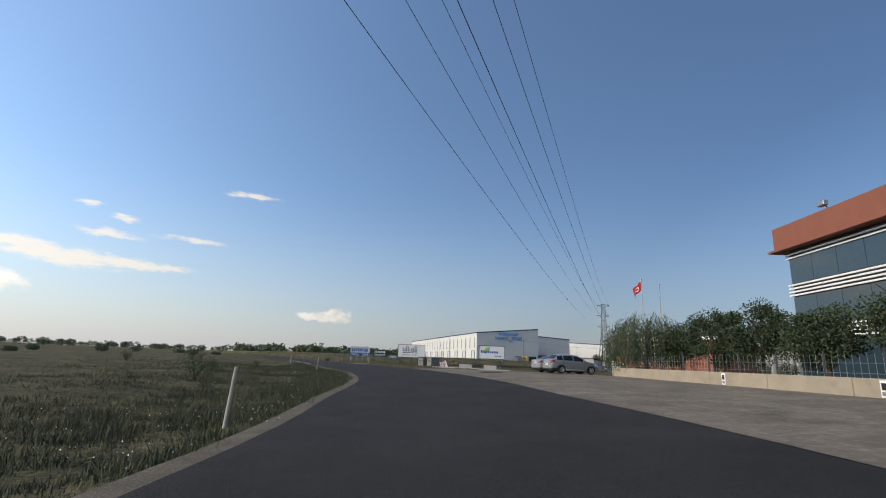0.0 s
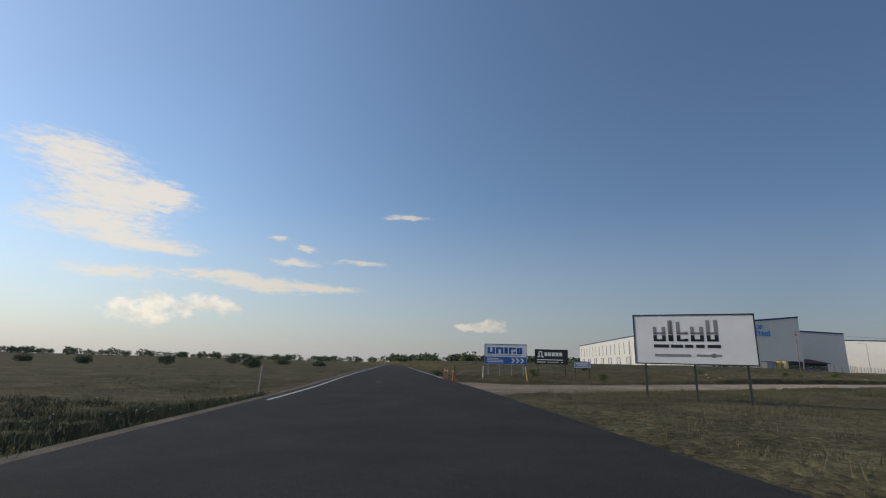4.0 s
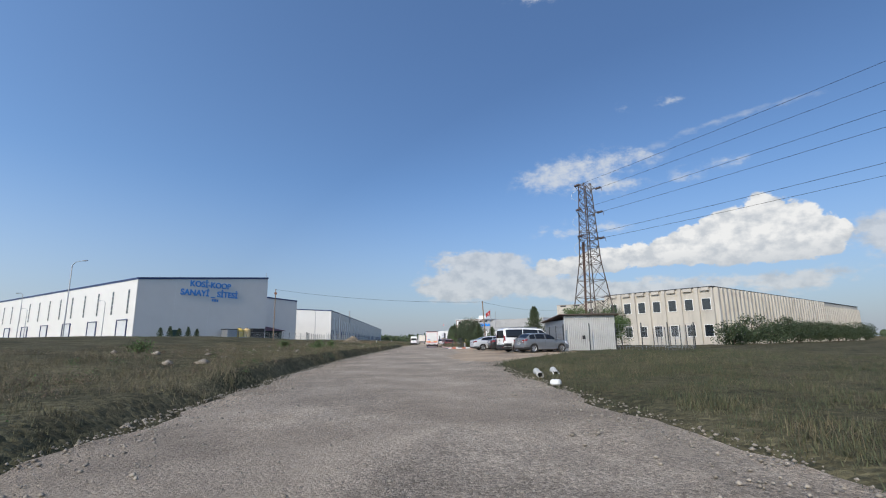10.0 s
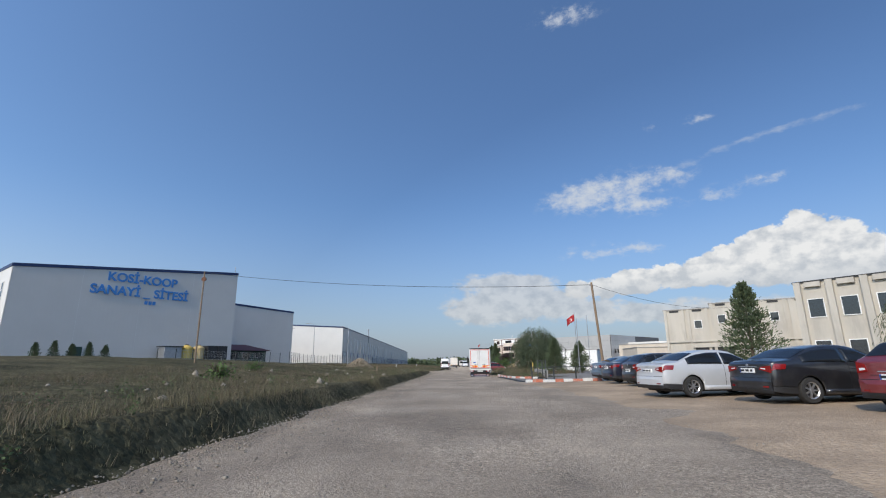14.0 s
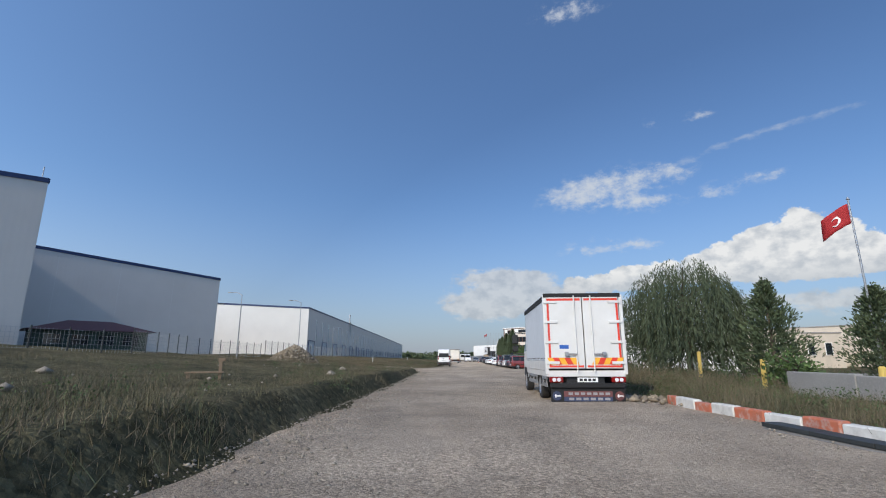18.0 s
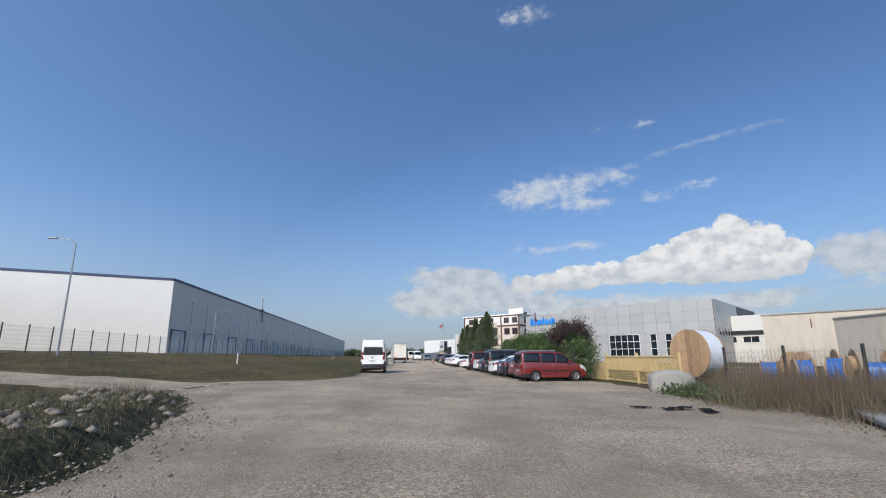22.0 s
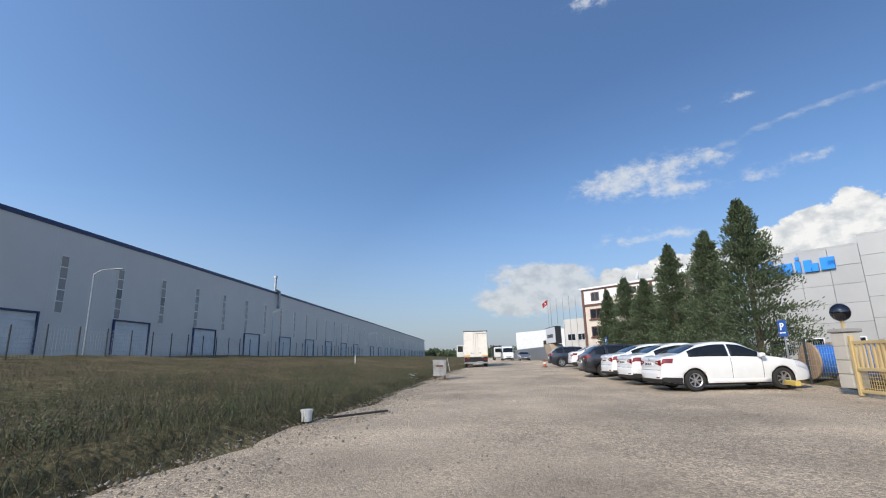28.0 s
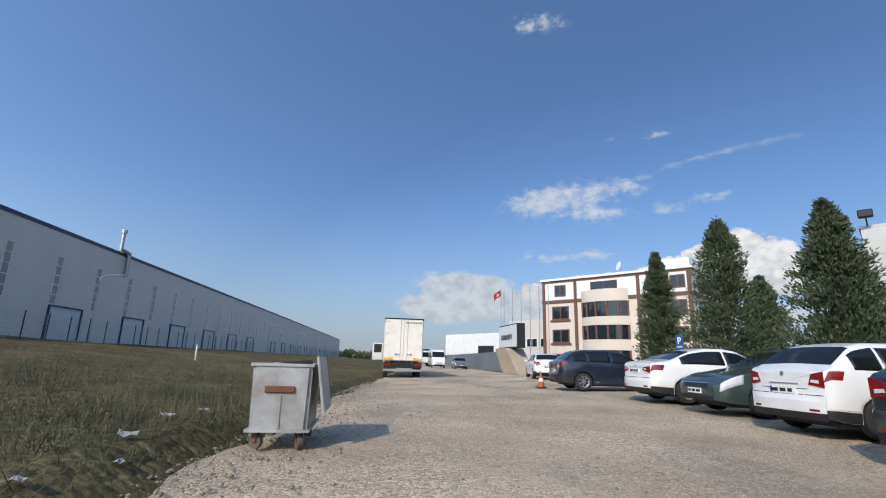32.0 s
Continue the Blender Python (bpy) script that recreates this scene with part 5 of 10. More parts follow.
KINDS = {
    # length, width, height, belt, wheelbase, wheel radius, top line (x, z), roof half width share, windscreen, rear window or None, side glass, pillars, top of the rear face's glass
    "sedan": (4.50, 1.80, 1.46, 0.94, 2.65, 0.315, [(-2.25, 0.99), (-2.12, 1.06), (-1.72, 1.10), (-1.12, 1.36), (-0.60, 1.455), (-0.1, 1.46), (0.25, 1.41), (1.02, 1.00), (1.30, 0.95), (1.9, 0.83), (2.15, 0.72), (2.25, 0.62)], 0.72, (0.36, 0.96), (-1.66, -1.10), (0.74, -1.46), (-0.18,), None),
    "hatch": (4.20, 1.77, 1.49, 0.95, 2.58, 0.315, [(-2.10, 1.00), (-2.03, 1.04), (-1.92, 1.10), (-1.52, 1.40), (-1.2, 1.475), (-0.3, 1.49), (0.22, 1.44), (0.98, 1.02), (1.25, 0.97), (1.75, 0.85), (2.0, 0.74), (2.10, 0.62)], 0.73, (0.32, 0.93), (-1.90, -1.50), (0.70, -1.66), (-0.22, -1.12), None),
    "mpv": (4.25, 1.74, 1.82, 1.05, 2.62, 0.315, [(-2.12, 1.70), (-2.04, 1.79), (-1.8, 1.815), (-0.5, 1.82), (0.42, 1.76), (1.22, 1.12), (1.45, 1.05), (1.85, 0.95), (2.05, 0.80), (2.12, 0.65)], 0.83, (0.55, 1.18), None, (0.92, -2.02), (0.05, -0.95), 1.66),
    "van": (5.0, 1.90, 1.95, 1.08, 3.0, 0.33, [(-2.50, 1.80), (-2.40, 1.91), (-2.2, 1.945), (-0.5, 1.95), (0.85, 1.88), (1.75, 1.18), (1.95, 1.10), (2.25, 0.98), (2.42, 0.84), (2.50, 0.66)], 0.84, (1.0, 1.70), None, (1.42, -2.38), (0.55, -0.85), 1.76),
    "minibus": (5.5, 2.08, 2.68, 1.36, 3.3, 0.345, [(-2.75, 2.50), (-2.65, 2.62), (-2.4, 2.67), (0.0, 2.68), (1.25, 2.50), (2.05, 1.42), (2.3, 1.26), (2.55, 1.08), (2.68, 0.92), (2.75, 0.70)], 0.86, (1.42, 2.0), None, (1.85, -2.6), (0.85, -0.3, -1.45), 2.06),
}
BODY_SHAPES = {}


def car_shape(kind):
    """A function that gives points of a car's skin: x along it and u from the sill (0) over the belt (2) and the roof's edge (3) to the roof's middle (5)."""
    L, W, H, belt, wb, r, top, share = KINDS[kind][:8]
    xs, zs = np.array([p[0] for p in top]), np.array([p[1] for p in top])
    fine_x = np.linspace(-L / 2, L / 2, 240)
    raw = np.interp(fine_x, xs, zs)
    k = np.hanning(15)
    smooth_z = np.convolve(np.pad(raw, 7, mode="edge"), k / k.sum(), "valid")
    low = 0.22 if kind != "minibus" else 0.30
    axles = (wb / 2 + 0.02, -wb / 2 + 0.02)

    def point(x, u):
        zt = float(np.interp(x, fine_x, smooth_z))
        zb = belt + 0.05 * np.clip(-x / (L / 2), -1, 1)
        f = float(np.clip((zt - zb) / (H - belt), 0, 1))
        e = max(0.0, (abs(x) - L * 0.28) / (L * 0.22))
        plan = W / 2 * (1 - (0.15 if x > 0 else 0.07) * e ** 2.4)
        e2 = min(1.0, max(0.0, (L / 2 - abs(x)) / 0.22))
        plan *= 0.90 + 0.10 * math.sqrt(max(0.0, 1 - (1 - e2) ** 2))
        zt = 0.62 + (zt - 0.62) * (0.965 + 0.035 * math.sqrt(max(0.0, 1 - (1 - min(1.0, e2 * 2.5)) ** 2)))
        z_low = low + 0.07 * e ** 3
        for ax in axles:
            q = (r + 0.055) ** 2 - (x - ax) ** 2
            if q > 0:
                z_low = max(z_low, r + math.sqrt(q) - 0.01)
        zs_ = min(zb, zt - 0.05)
        yr = plan * (0.90 + (share - 0.90) * f)
        keys = [(plan * 0.955, z_low), (plan, max(z_low + 0.03, zs_ * 0.62)), (plan * 0.965, max(z_low + 0.06, zs_)), (yr, zt - 0.018 - 0.055 * f), (yr * 0.62, zt - 0.012), (0.0, zt)]
        i = min(int(u), 4)
        t = u - i
        p = [np.array(keys[max(0, min(5, j))]) for j in (i - 1, i, i + 1, i + 2)]
        if i + 2 > 5:
            p[3] = np.array((-keys[4][0], keys[4][1]))
        v = 0.5 * (2 * p[1] + (p[2] - p[0]) * t + (2 * p[0] - 5 * p[1] + 4 * p[2] - p[3]) * t * t + (3 * p[1] - p[0] - 3 * p[2] + p[3]) * t ** 3)
        return Vector((x, v[0], v[1]))
    return point, low, axles


def skin_patch(bm, point, s, x0, x1, u0, u1, nx=8, nu=4, off=0.006, skirt=0.02, slant=0.0):
    """A piece of a car's skin lifted by off, with edges turned in; s is the side."""
    def lifted(x, u, o):
        p = point(x, u)
        a, b = point(x + 0.01, u) - point(x - 0.01, u), point(x, min(5, u + 0.04)) - point(x, max(0, u - 0.04))
        n = b.cross(a)
        n = n.normalized() if n.length > 1e-9 else Vector((0, 0, 1))
        q = p + n * o
        return (q.x, q.y * s, q.z)
    us = [u0 + (u1 - u0) * j / nu for j in range(nu + 1)]
    g = [[bm.verts.new(lifted(x0 + (x1 - x0) * i / nx + slant * (j / nu), us[j], off)) for j in range(nu + 1)] for i in range(nx + 1)]
    fs = []
    for i in range(nx):
        for j in range(nu):
            fs.append(bm.faces.new((g[i][j], g[i + 1][j], g[i + 1][j + 1], g[i][j + 1])))
    border = [g[i][0] for i in range(nx + 1)] + [g[nx][j] for j in range(1, nu + 1)] + [g[i][nu] for i in range(nx - 1, -1, -1)] + [g[0][j] for j in range(nu - 1, 0, -1)]
    if u1 >= 4.99:
        return fs
    inner = []
    mid = sum((v.co for v in border), Vector()) / len(border)
    for v in border:
        d = (mid - v.co)
        inner.append(bm.verts.new(v.co + Vector((0, -s * skirt * 0.7, -skirt * 0.4)) + d * 0.002))
    for a in range(len(border)):
        b = (a + 1) % len(border)
        fs.append(bm.faces.new((border[a], inner[a], inner[b], border[b])))
    return fs


def end_x(kind, y, z, sign):
    """Where the front (sign 1) or rear (-1) face of a car lies: the bumper stands out, the corners are drawn back."""
    L, W, H, belt = KINDS[kind][:4]
    low = 0.22 if kind != "minibus" else 0.30
    d = float(np.interp(z, [low, low + 0.12, low + 0.34, low + 0.44, belt, H], [0.01, 0.085, 0.09, 0.045, 0.032, 0.0]))
    return sign * (L / 2 + d * (1 - min(1.0, abs(y) / (W * 0.44)) ** 3))


def cap_patch(bm, kind, sign, corners, ny=8, nz=3, off=0.006, skirt=0.02):
    """A piece of a car's front or rear face over the quad (y, z) of its corners, lifted by off, with its edges turned in."""
    (ya, za), (yb, zb), (yc, zc), (yd, zd) = corners
    g = []
    for i in range(ny + 1):
        u = i / ny
        row = []
        for j in range(nz + 1):
            v = j / nz
            y = (ya * (1 - u) + yb * u) * (1 - v) + (yd * (1 - u) + yc * u) * v
            z = (za * (1 - u) + zb * u) * (1 - v) + (zd * (1 - u) + zc * u) * v
            row.append(bm.verts.new((end_x(kind, y, z, sign) + sign * off, y, z)))
        g.append(row)
    for i in range(ny):
        for j in range(nz):
            bm.faces.new((g[i][j], g[i + 1][j], g[i + 1][j + 1], g[i][j + 1]))
    border = [g[i][0] for i in range(ny + 1)] + [g[ny][j] for j in range(1, nz + 1)] + [g[i][nz] for i in range(ny - 1, -1, -1)] + [g[0][j] for j in range(nz - 1, 0, -1)]
    inner = [bm.verts.new((v.co.x - sign * skirt, v.co.y, v.co.z)) for v in border]
    for a in range(len(border)):
        b = (a + 1) % len(border)
        bm.faces.new((border[a], inner[a], inner[b], border[b]))


def body_mesh(kind):
    if kind in BODY_SHAPES:
        return BODY_SHAPES[kind]
    point, low, axles = car_shape(kind)
    L, W, H, belt, wb, r = KINDS[kind][:6]
    xs = list(np.linspace(-L / 2, L / 2, 46)) + [s * (L / 2 - d) for s in (-1, 1) for d in (0.012, 0.035, 0.07, 0.12, 0.17)]
    for ax in axles:
        xs += [ax + (r + 0.056) * math.cos(a) for a in np.linspace(0, math.pi, 13)]
    xs = sorted(set(round(float(x), 4) for x in xs))
    us = list(np.linspace(0, 5, 19))
    verts, faces, flat = [], [], []
    m = len(us) * 2 - 1
    for x in xs:
        row = [point(x, u) for u in us]
        verts += [(p.x, -p.y, p.z) for p in row] + [(p.x, p.y, p.z) for p in reversed(row[:-1])]
    for i in range(len(xs) - 1):
        for j in range(m - 1):
            a = i * m + j
            faces.append((a, a + m, a + m + 1, a + 1))
    for end in (0, len(xs) - 1):
        ring = verts[end * m:(end + 1) * m]
        zc = sum(p[2] for p in ring) / m
        sign = -1 if end == 0 else 1
        prev = [end * m + j for j in range(m)]
        for s in (0.95, 0.87, 0.76, 0.62, 0.45, 0.25):
            cur = []
            for p in ring:
                y_, z_ = p[1] * s, zc + (p[2] - zc) * s
                verts.append((end_x(kind, y_, z_, sign), y_, z_))
                cur.append(len(verts) - 1)
            for j in range(m):
                k = (j + 1) % m
                faces.append((prev[j], prev[k], cur[k], cur[j]) if end == 0 else (prev[j], cur[j], cur[k], prev[k]))
            prev = cur
        verts.append((end_x(kind, 0, zc, sign), 0, zc))
        for j in range(m):
            k = (j + 1) % m
            faces.append((prev[j], prev[k], len(verts) - 1) if end == 0 else (prev[k], prev[j], len(verts) - 1))
    BODY_SHAPES[kind] = (verts, faces)
    return verts, faces


def car(kind, colour, m, label, category="car", group="parked cars", rack=False, trim=None, glass=None):
    L, W, H, belt, wb, r, line, share, screen, rear_glass, side_glass, pillars, rear_top = KINDS[kind]
    top = thing("parked_car" if kind in ("sedan", "hatch") else "parked_van", m, label, category, group)
    point, low, axles = car_shape(kind)
    verts, faces = body_mesh(kind)
    bm = bmesh.new()
    vs = [bm.verts.new(v) for v in verts]
    for f in faces:
        bm.faces.new([vs[i] for i in f])
    bmesh.ops.recalc_face_normals(bm, faces=bm.faces)
    part("body", bm, colour, top, smooth=True)
    gm = glass or M_GLASS
    tall = rear_top is not None

    def pane(name, pieces, material):
        b = bmesh.new()
        for s, x0, x1, u0, u1, nx, off in pieces:
            skin_patch(b, point, s, x0, x1, u0, u1, nx, 5, off)
        bmesh.ops.remove_doubles(b, verts=b.verts, dist=0.0005)
        bmesh.ops.recalc_face_normals(b, faces=b.faces)
        return part(name, b, material, top, smooth=True)
    pane("windscreen", [(s, screen[0], screen[1], 3.12, 5, 8, 0.007) for s in (-1, 1)], gm)
    if rear_glass:
        pane("rear_window", [(s, rear_glass[0], rear_glass[1], 3.15, 5, 8, 0.007) for s in (-1, 1)], gm)
    cuts = [side_glass[0], *pillars, side_glass[1]]
    for s in (-1, 1):
        for a, b_ in zip(cuts[:-1], cuts[1:]):
            pane("side_window", [(s, b_ + 0.03, a - 0.03, 2.12 if not tall else 2.10, 2.90 if kind != "minibus" else 2.62, 9, 0.006)], gm)
        b = bmesh.new()
        for x in (cuts[0] + 0.02, *pillars):
            for u0, u1 in ((0.25, 2.1),):
                skin_patch(b, point, s, x - 0.006, x + 0.006, u0, u1, 1, 8, 0.0025, 0.004)
        part("door_gap", b, M_SEAM, top)
        for x in pillars[:2]:
            p = point(x + 0.15, 1.72)
            part("door_handle", box(x + 0.06, s * p.y - 0.02, p.z - 0.014, x + 0.26, s * p.y + 0.022, p.z + 0.016, 0.01), trim or colour, top)
        p = point(cuts[0] - 0.05, 2.1)
        mir = part("wing_mirror", box(cuts[0] - 0.12, min(s * (p.y + 0.03), s * (p.y + 0.22)), p.z - 0.01, cuts[0] + 0.06, max(s * (p.y + 0.03), s * (p.y + 0.22)), p.z + 0.13 + (0.14 if kind == "minibus" else 0), 0.04), trim or colour, top)
        part("mirror_arm", box(cuts[0] - 0.04, min(s * (p.y - 0.02), s * (p.y + 0.05)), p.z - 0.0, cuts[0] + 0.02, max(s * (p.y - 0.02), s * (p.y + 0.05)), p.z + 0.04), M_DARK, mir)
        b = bmesh.new()
        skin_patch(b, point, s, axles[1] + r + 0.07, axles[0] - r - 0.07, 0.02, 0.42, 8, 2, 0.004, 0.01)
        part("sill", b, M_DARK if trim else colour, top, smooth=True)
        if kind == "mpv" or kind == "minibus":
            b = bmesh.new()
            skin_patch(b, point, s, axles[1] + r + 0.10, axles[0] - r - 0.10, 0.85, 1.05, 8, 2, 0.012, 0.01)
            part("rub_strip", b, M_DARK, top)
    xr, xf = -L / 2, L / 2
    Y = point(xr + 0.004, 1.3).y

    def face_part(name, quads, material, sign=-1, parent=None, off=0.006, wraps=()):
        b = bmesh.new()
        for q in quads:
            cap_patch(b, kind, sign, q, off=off)
        for s, x0, x1, u0, u1, sl in wraps:
            skin_patch(b, point, s, x0, x1, u0, u1, 16, 3, off, 0.02, sl)
        bmesh.ops.recalc_face_normals(b, faces=b.faces)
        return part(name, b, material, parent or top, smooth=False)

    def quad(y0, y1, z0, z1, lean=0.0):
        return ((y0, z0), (y1, z0), (y1, z1 + lean), (y0, z1))
    bz = low + 0.40
    face_part("rear_bumper", [quad(-Y * 0.97, Y * 0.97, low + 0.15, bz)], M_DARK if trim else colour, -1, None, 0.012, [(s, xr + 0.002, axles[1] - r - 0.09, 0.55, 1.05, 0.0) for s in (-1, 1)])
    face_part("bumper_valance", [quad(-Y * 0.97, Y * 0.97, low + 0.03, low + 0.145)], M_DARK, -1, None, 0.008, [(s, xr + 0.002, axles[1] - r - 0.07, 0.04, 0.50, 0.0) for s in (-1, 1)])
    face_part("panel_gap", [quad(-Y * 0.95, Y * 0.95, bz + 0.004, bz + 0.016)], M_SEAM, -1, None, 0.003)
    for s in (-1, 1):
        face_part("reflector", [quad(min(s * Y * 0.66, s * Y * 0.86), max(s * Y * 0.66, s * Y * 0.86), low + 0.17, low + 0.205)], M_TAIL, -1, None, 0.017)
    face_part("grille", [quad(-W * 0.33, W * 0.33, low + 0.06, low + 0.17), quad(-W * 0.24, W * 0.24, low + 0.33, low + 0.42)], M_DARK, 1)
    face_part("chrome_bar", [quad(-W * 0.24, W * 0.24, low + 0.42, low + 0.435)], M_RIM, 1, None, 0.012)
    if tall:
        yt = Y * 0.90
        if kind in ("minibus", "van"):
            face_part("rear_window", [((-yt, belt + 0.06), (yt, belt + 0.06), (yt * 0.94, rear_top), (-yt * 0.94, rear_top))], gm, -1, None, 0.010)
        else:
            for s in (-1, 1):
                a, c = sorted((s * 0.03, s * yt))
                face_part("rear_window", [quad(a, c, belt + 0.03, rear_top - 0.04)], gm, -1, None, 0.010)
        face_part("door_split", [quad(-0.006, 0.006, bz + 0.02, rear_top + 0.05)], M_SEAM, -1, None, 0.012)
        face_part("tailgate_handle", [quad(-0.02, 0.16, belt - 0.17, belt - 0.10)], trim or M_DARK, -1, None, 0.030)
    elif kind == "hatch":
        face_part("panel_gap", [quad(-0.62 * Y, 0.62 * Y, belt - 0.235, belt - 0.225)], M_SEAM, -1, None, 0.004)
        face_part("chrome_bar", [quad(-0.30, 0.30, belt - 0.165, belt - 0.145)], M_RIM, -1, None, 0.012)
    else:
        face_part("chrome_bar", [quad(-0.33, 0.33, belt - 0.045, belt - 0.03)], M_RIM if not trim else M_DARK, -1, None, 0.012)
        b = bmesh.new()
        for s in (-1, 1):
            skin_patch(b, point, s, xr + 0.10, xr + 0.16, 3.2, 5, 2, 6, 0.018, 0.02)
        bmesh.ops.remove_doubles(b, verts=b.verts, dist=0.0005)
        part("boot_lip", b, colour, top, smooth=True)
    part("badge", rod((end_x(kind, 0, belt - 0.02, -1) - 0.012, 0, belt + (-0.0 if not tall else -0.05)), (end_x(kind, 0, belt, -1) + 0.01, 0, belt + (-0.0 if not tall else -0.05)), 0.04, n=12), M_RIM, top)
    for s in (-1, 1):
        if tall:
            q = ((s * Y * 0.995, belt - 0.30), (s * Y * 0.86, belt - 0.30), (s * Y * 0.90, belt + 0.30), (s * Y * 0.995, belt + 0.30))
            lamp = face_part("tail_lamp", [q], M_TAIL, -1, None, 0.016, [(s, xr + 0.004, xr + 0.10, 1.55, 2.25, 0.0)])
            face_part("reversing_lens", [((s * Y * 0.97, belt - 0.04), (s * Y * 0.88, belt - 0.04), (s * Y * 0.89, belt + 0.08), (s * Y * 0.97, belt + 0.08))], M_LENS, -1, lamp, 0.022)
        elif kind == "hatch":
            q = ((s * Y * 0.99, belt - 0.20), (s * Y * 0.66, belt - 0.16), (s * Y * 0.74, belt + 0.0), (s * Y * 0.99, belt + 0.04))
            lamp = face_part("tail_lamp", [q], M_TAIL, -1, None, 0.014, [(s, xr + 0.004, xr + 0.22, 1.62, 2.02, 0.06)])
            face_part("reversing_lens", [((s * Y * 0.90, belt - 0.14), (s * Y * 0.72, belt - 0.125), (s * Y * 0.74, belt - 0.085), (s * Y * 0.90, belt - 0.09))], M_LENS, -1, lamp, 0.020)
        else:
            q = ((s * Y * 0.99, belt - 0.19), (s * Y * 0.54, belt - 0.11), (s * Y * 0.58, belt - 0.05), (s * Y * 0.99, belt - 0.01))
            lamp = face_part("tail_lamp", [q], M_TAIL, -1, None, 0.014, [(s, xr + 0.004, xr + 0.30, 1.55, 1.93, 0.05)])
            face_part("reversing_lens", [((s * Y * 0.80, belt - 0.11), (s * Y * 0.60, belt - 0.085), (s * Y * 0.61, belt - 0.065), (s * Y * 0.80, belt - 0.075))], M_LENS, -1, lamp, 0.020)
        b = bmesh.new()
        skin_patch(b, point, s, xf - 0.46, xf - 0.02, 1.45, 2.25, 7, 3, 0.010, 0.02, -0.04)
        part("headlamp", b, M_LENS, top, smooth=True)
    for s in (-1, 1):
        z = low + 0.20 if s > 0 else (belt - 0.19 if kind == "sedan" else (belt - 0.32 if kind == "hatch" else belt - 0.46))
        x = end_x(kind, 0, z + 0.05, s) + s * 0.014
        plate = part("number_plate", box(x - 0.012, -0.255, z, x + 0.012, 0.255, z + 0.112), M_PLATE, top, "white number plate with dark bars")
        b = bmesh.new()
        for k, w_ in enumerate((0.09, 0.12, 0.15)):
            y0 = (-0.20, -0.07, 0.09)[k]
            add_box(b, x + s * 0.012 - 0.002, y0, z + 0.028, x + s * 0.012 + 0.002, y0 + w_, z + 0.085)
        part("plate_bar", b, M_DARK, plate)
        part("plate_band", box(x - 0.0135, 0.215 if s < 0 else -0.255, z + 0.004, x + 0.0135, 0.255 if s < 0 else -0.215, z + 0.108), M_PLATE_BLUE, plate)
    if rack:
        for s in (-1, 1):
            b = bmesh.new()
            y = point(-0.5, 3.2).y * s
            add_box(b, side_glass[1] + 0.25, y - 0.02, H - 0.02, screen[0] - 0.45, y + 0.02, H + 0.05, 0.012)
            part("roof_rail", b, M_STEEL, top)
    part("underbody", box(-L * 0.44, -W * 0.36, low - 0.06, L * 0.44, W * 0.36, low + 0.40, 0.05), M_DARK, top)
    add_wheels(top, r, 0.205, axles, W - 0.25, 7 if kind != "minibus" else 5)
    return top

# ---- vehicles in place ----
P_WHITE, P_NAVY, P_RED = paint("white", (0.82, 0.82, 0.80)), paint("navy", (0.010, 0.013, 0.028)), paint("red", (0.17, 0.013, 0.012))
P_BLACK, P_SILVER, P_GREY = paint("black", (0.014, 0.014, 0.016)), paint("silver", (0.46, 0.47, 0.48)), paint("grey", (0.125, 0.135, 0.145))
P_PEWTER = paint("pewter", (0.20, 0.205, 0.21))
P_GREEN, P_WINE, P_BLUE = paint("dark_green", (0.035, 0.055, 0.05)), paint("wine_red", (0.16, 0.02, 0.02)), paint("old_blue", (0.09, 0.13, 0.17))


def park(kind, colour, rear_x, near_y, turn, label, rack=False, trim=None, category="car", front_out=False, group="cars parked along the track", size=1.0):
    """Parks a car by its rear axle and the ground of its near-side wheel, nose away from the track."""
    L, W, H, belt, wb = (v * size for v in KINDS[kind][:5])
    a = radians(turn)
    cx, cy = wb / 2 - 0.02, W / 2 - 0.1
    x = rear_x + cx * math.cos(a) - cy * math.sin(a)
    y = near_y + cx * math.sin(a) + cy * math.cos(a)
    z = float(track_z(rear_x + 1.3, near_y + 0.8)) + (0.022 if near_y < 60 else -0.005)
    return car(kind, colour, pose(x, y, z, 0, 0, turn + (180 if front_out else 0)) @ Matrix.Scale(size, 4), label, category, group, rack, trim)


park("mpv", P_RED, 9.80, 127.0, 3, "dusty dark red minivan with roof rails and tinted windows", True, None, "minivan", size=0.90)
park("sedan", P_RED, 10.25, 129.1, 4, "red sedan parked nose-in beside a red minivan")
park("sedan", P_NAVY, 10.05, 131.4, 3, "dark navy blue sedan parked nose-in on gravel")
park("sedan", P_WHITE, 10.0, 133.9, 3, "white sedan parked between two dark cars")
park("mpv", P_BLACK, 10.15, 136.7, 3, "black minivan with roof rails parked nose-in", True, M_DARK, "minivan")
park("hatch", P_NAVY, 10.25, 139.6, 3, "dark blue hatchback parked beside a black minivan")
park("sedan", P_WHITE, 10.5, 142.6, 3, "white sedan parked nose-in by the hedge")
park("mpv", P_WINE, 10.5, 145.8, 3, "wine red minivan parked nose-in", False, M_DARK, "minivan")
park("sedan", P_WHITE, 10.3, 149.4, 2, "white sedan parked beside a wine red minivan")
park("sedan", P_WHITE, 10.85, 161.1, 3, "clean white sedan with alloy wheels parked nose-in")
park("sedan", P_WHITE, 10.78, 163.6, 3, "white sedan parked between two white cars")
park("sedan", P_WHITE, 10.85, 166.3, 3, "dusty white sedan parked beside a black hatchback")
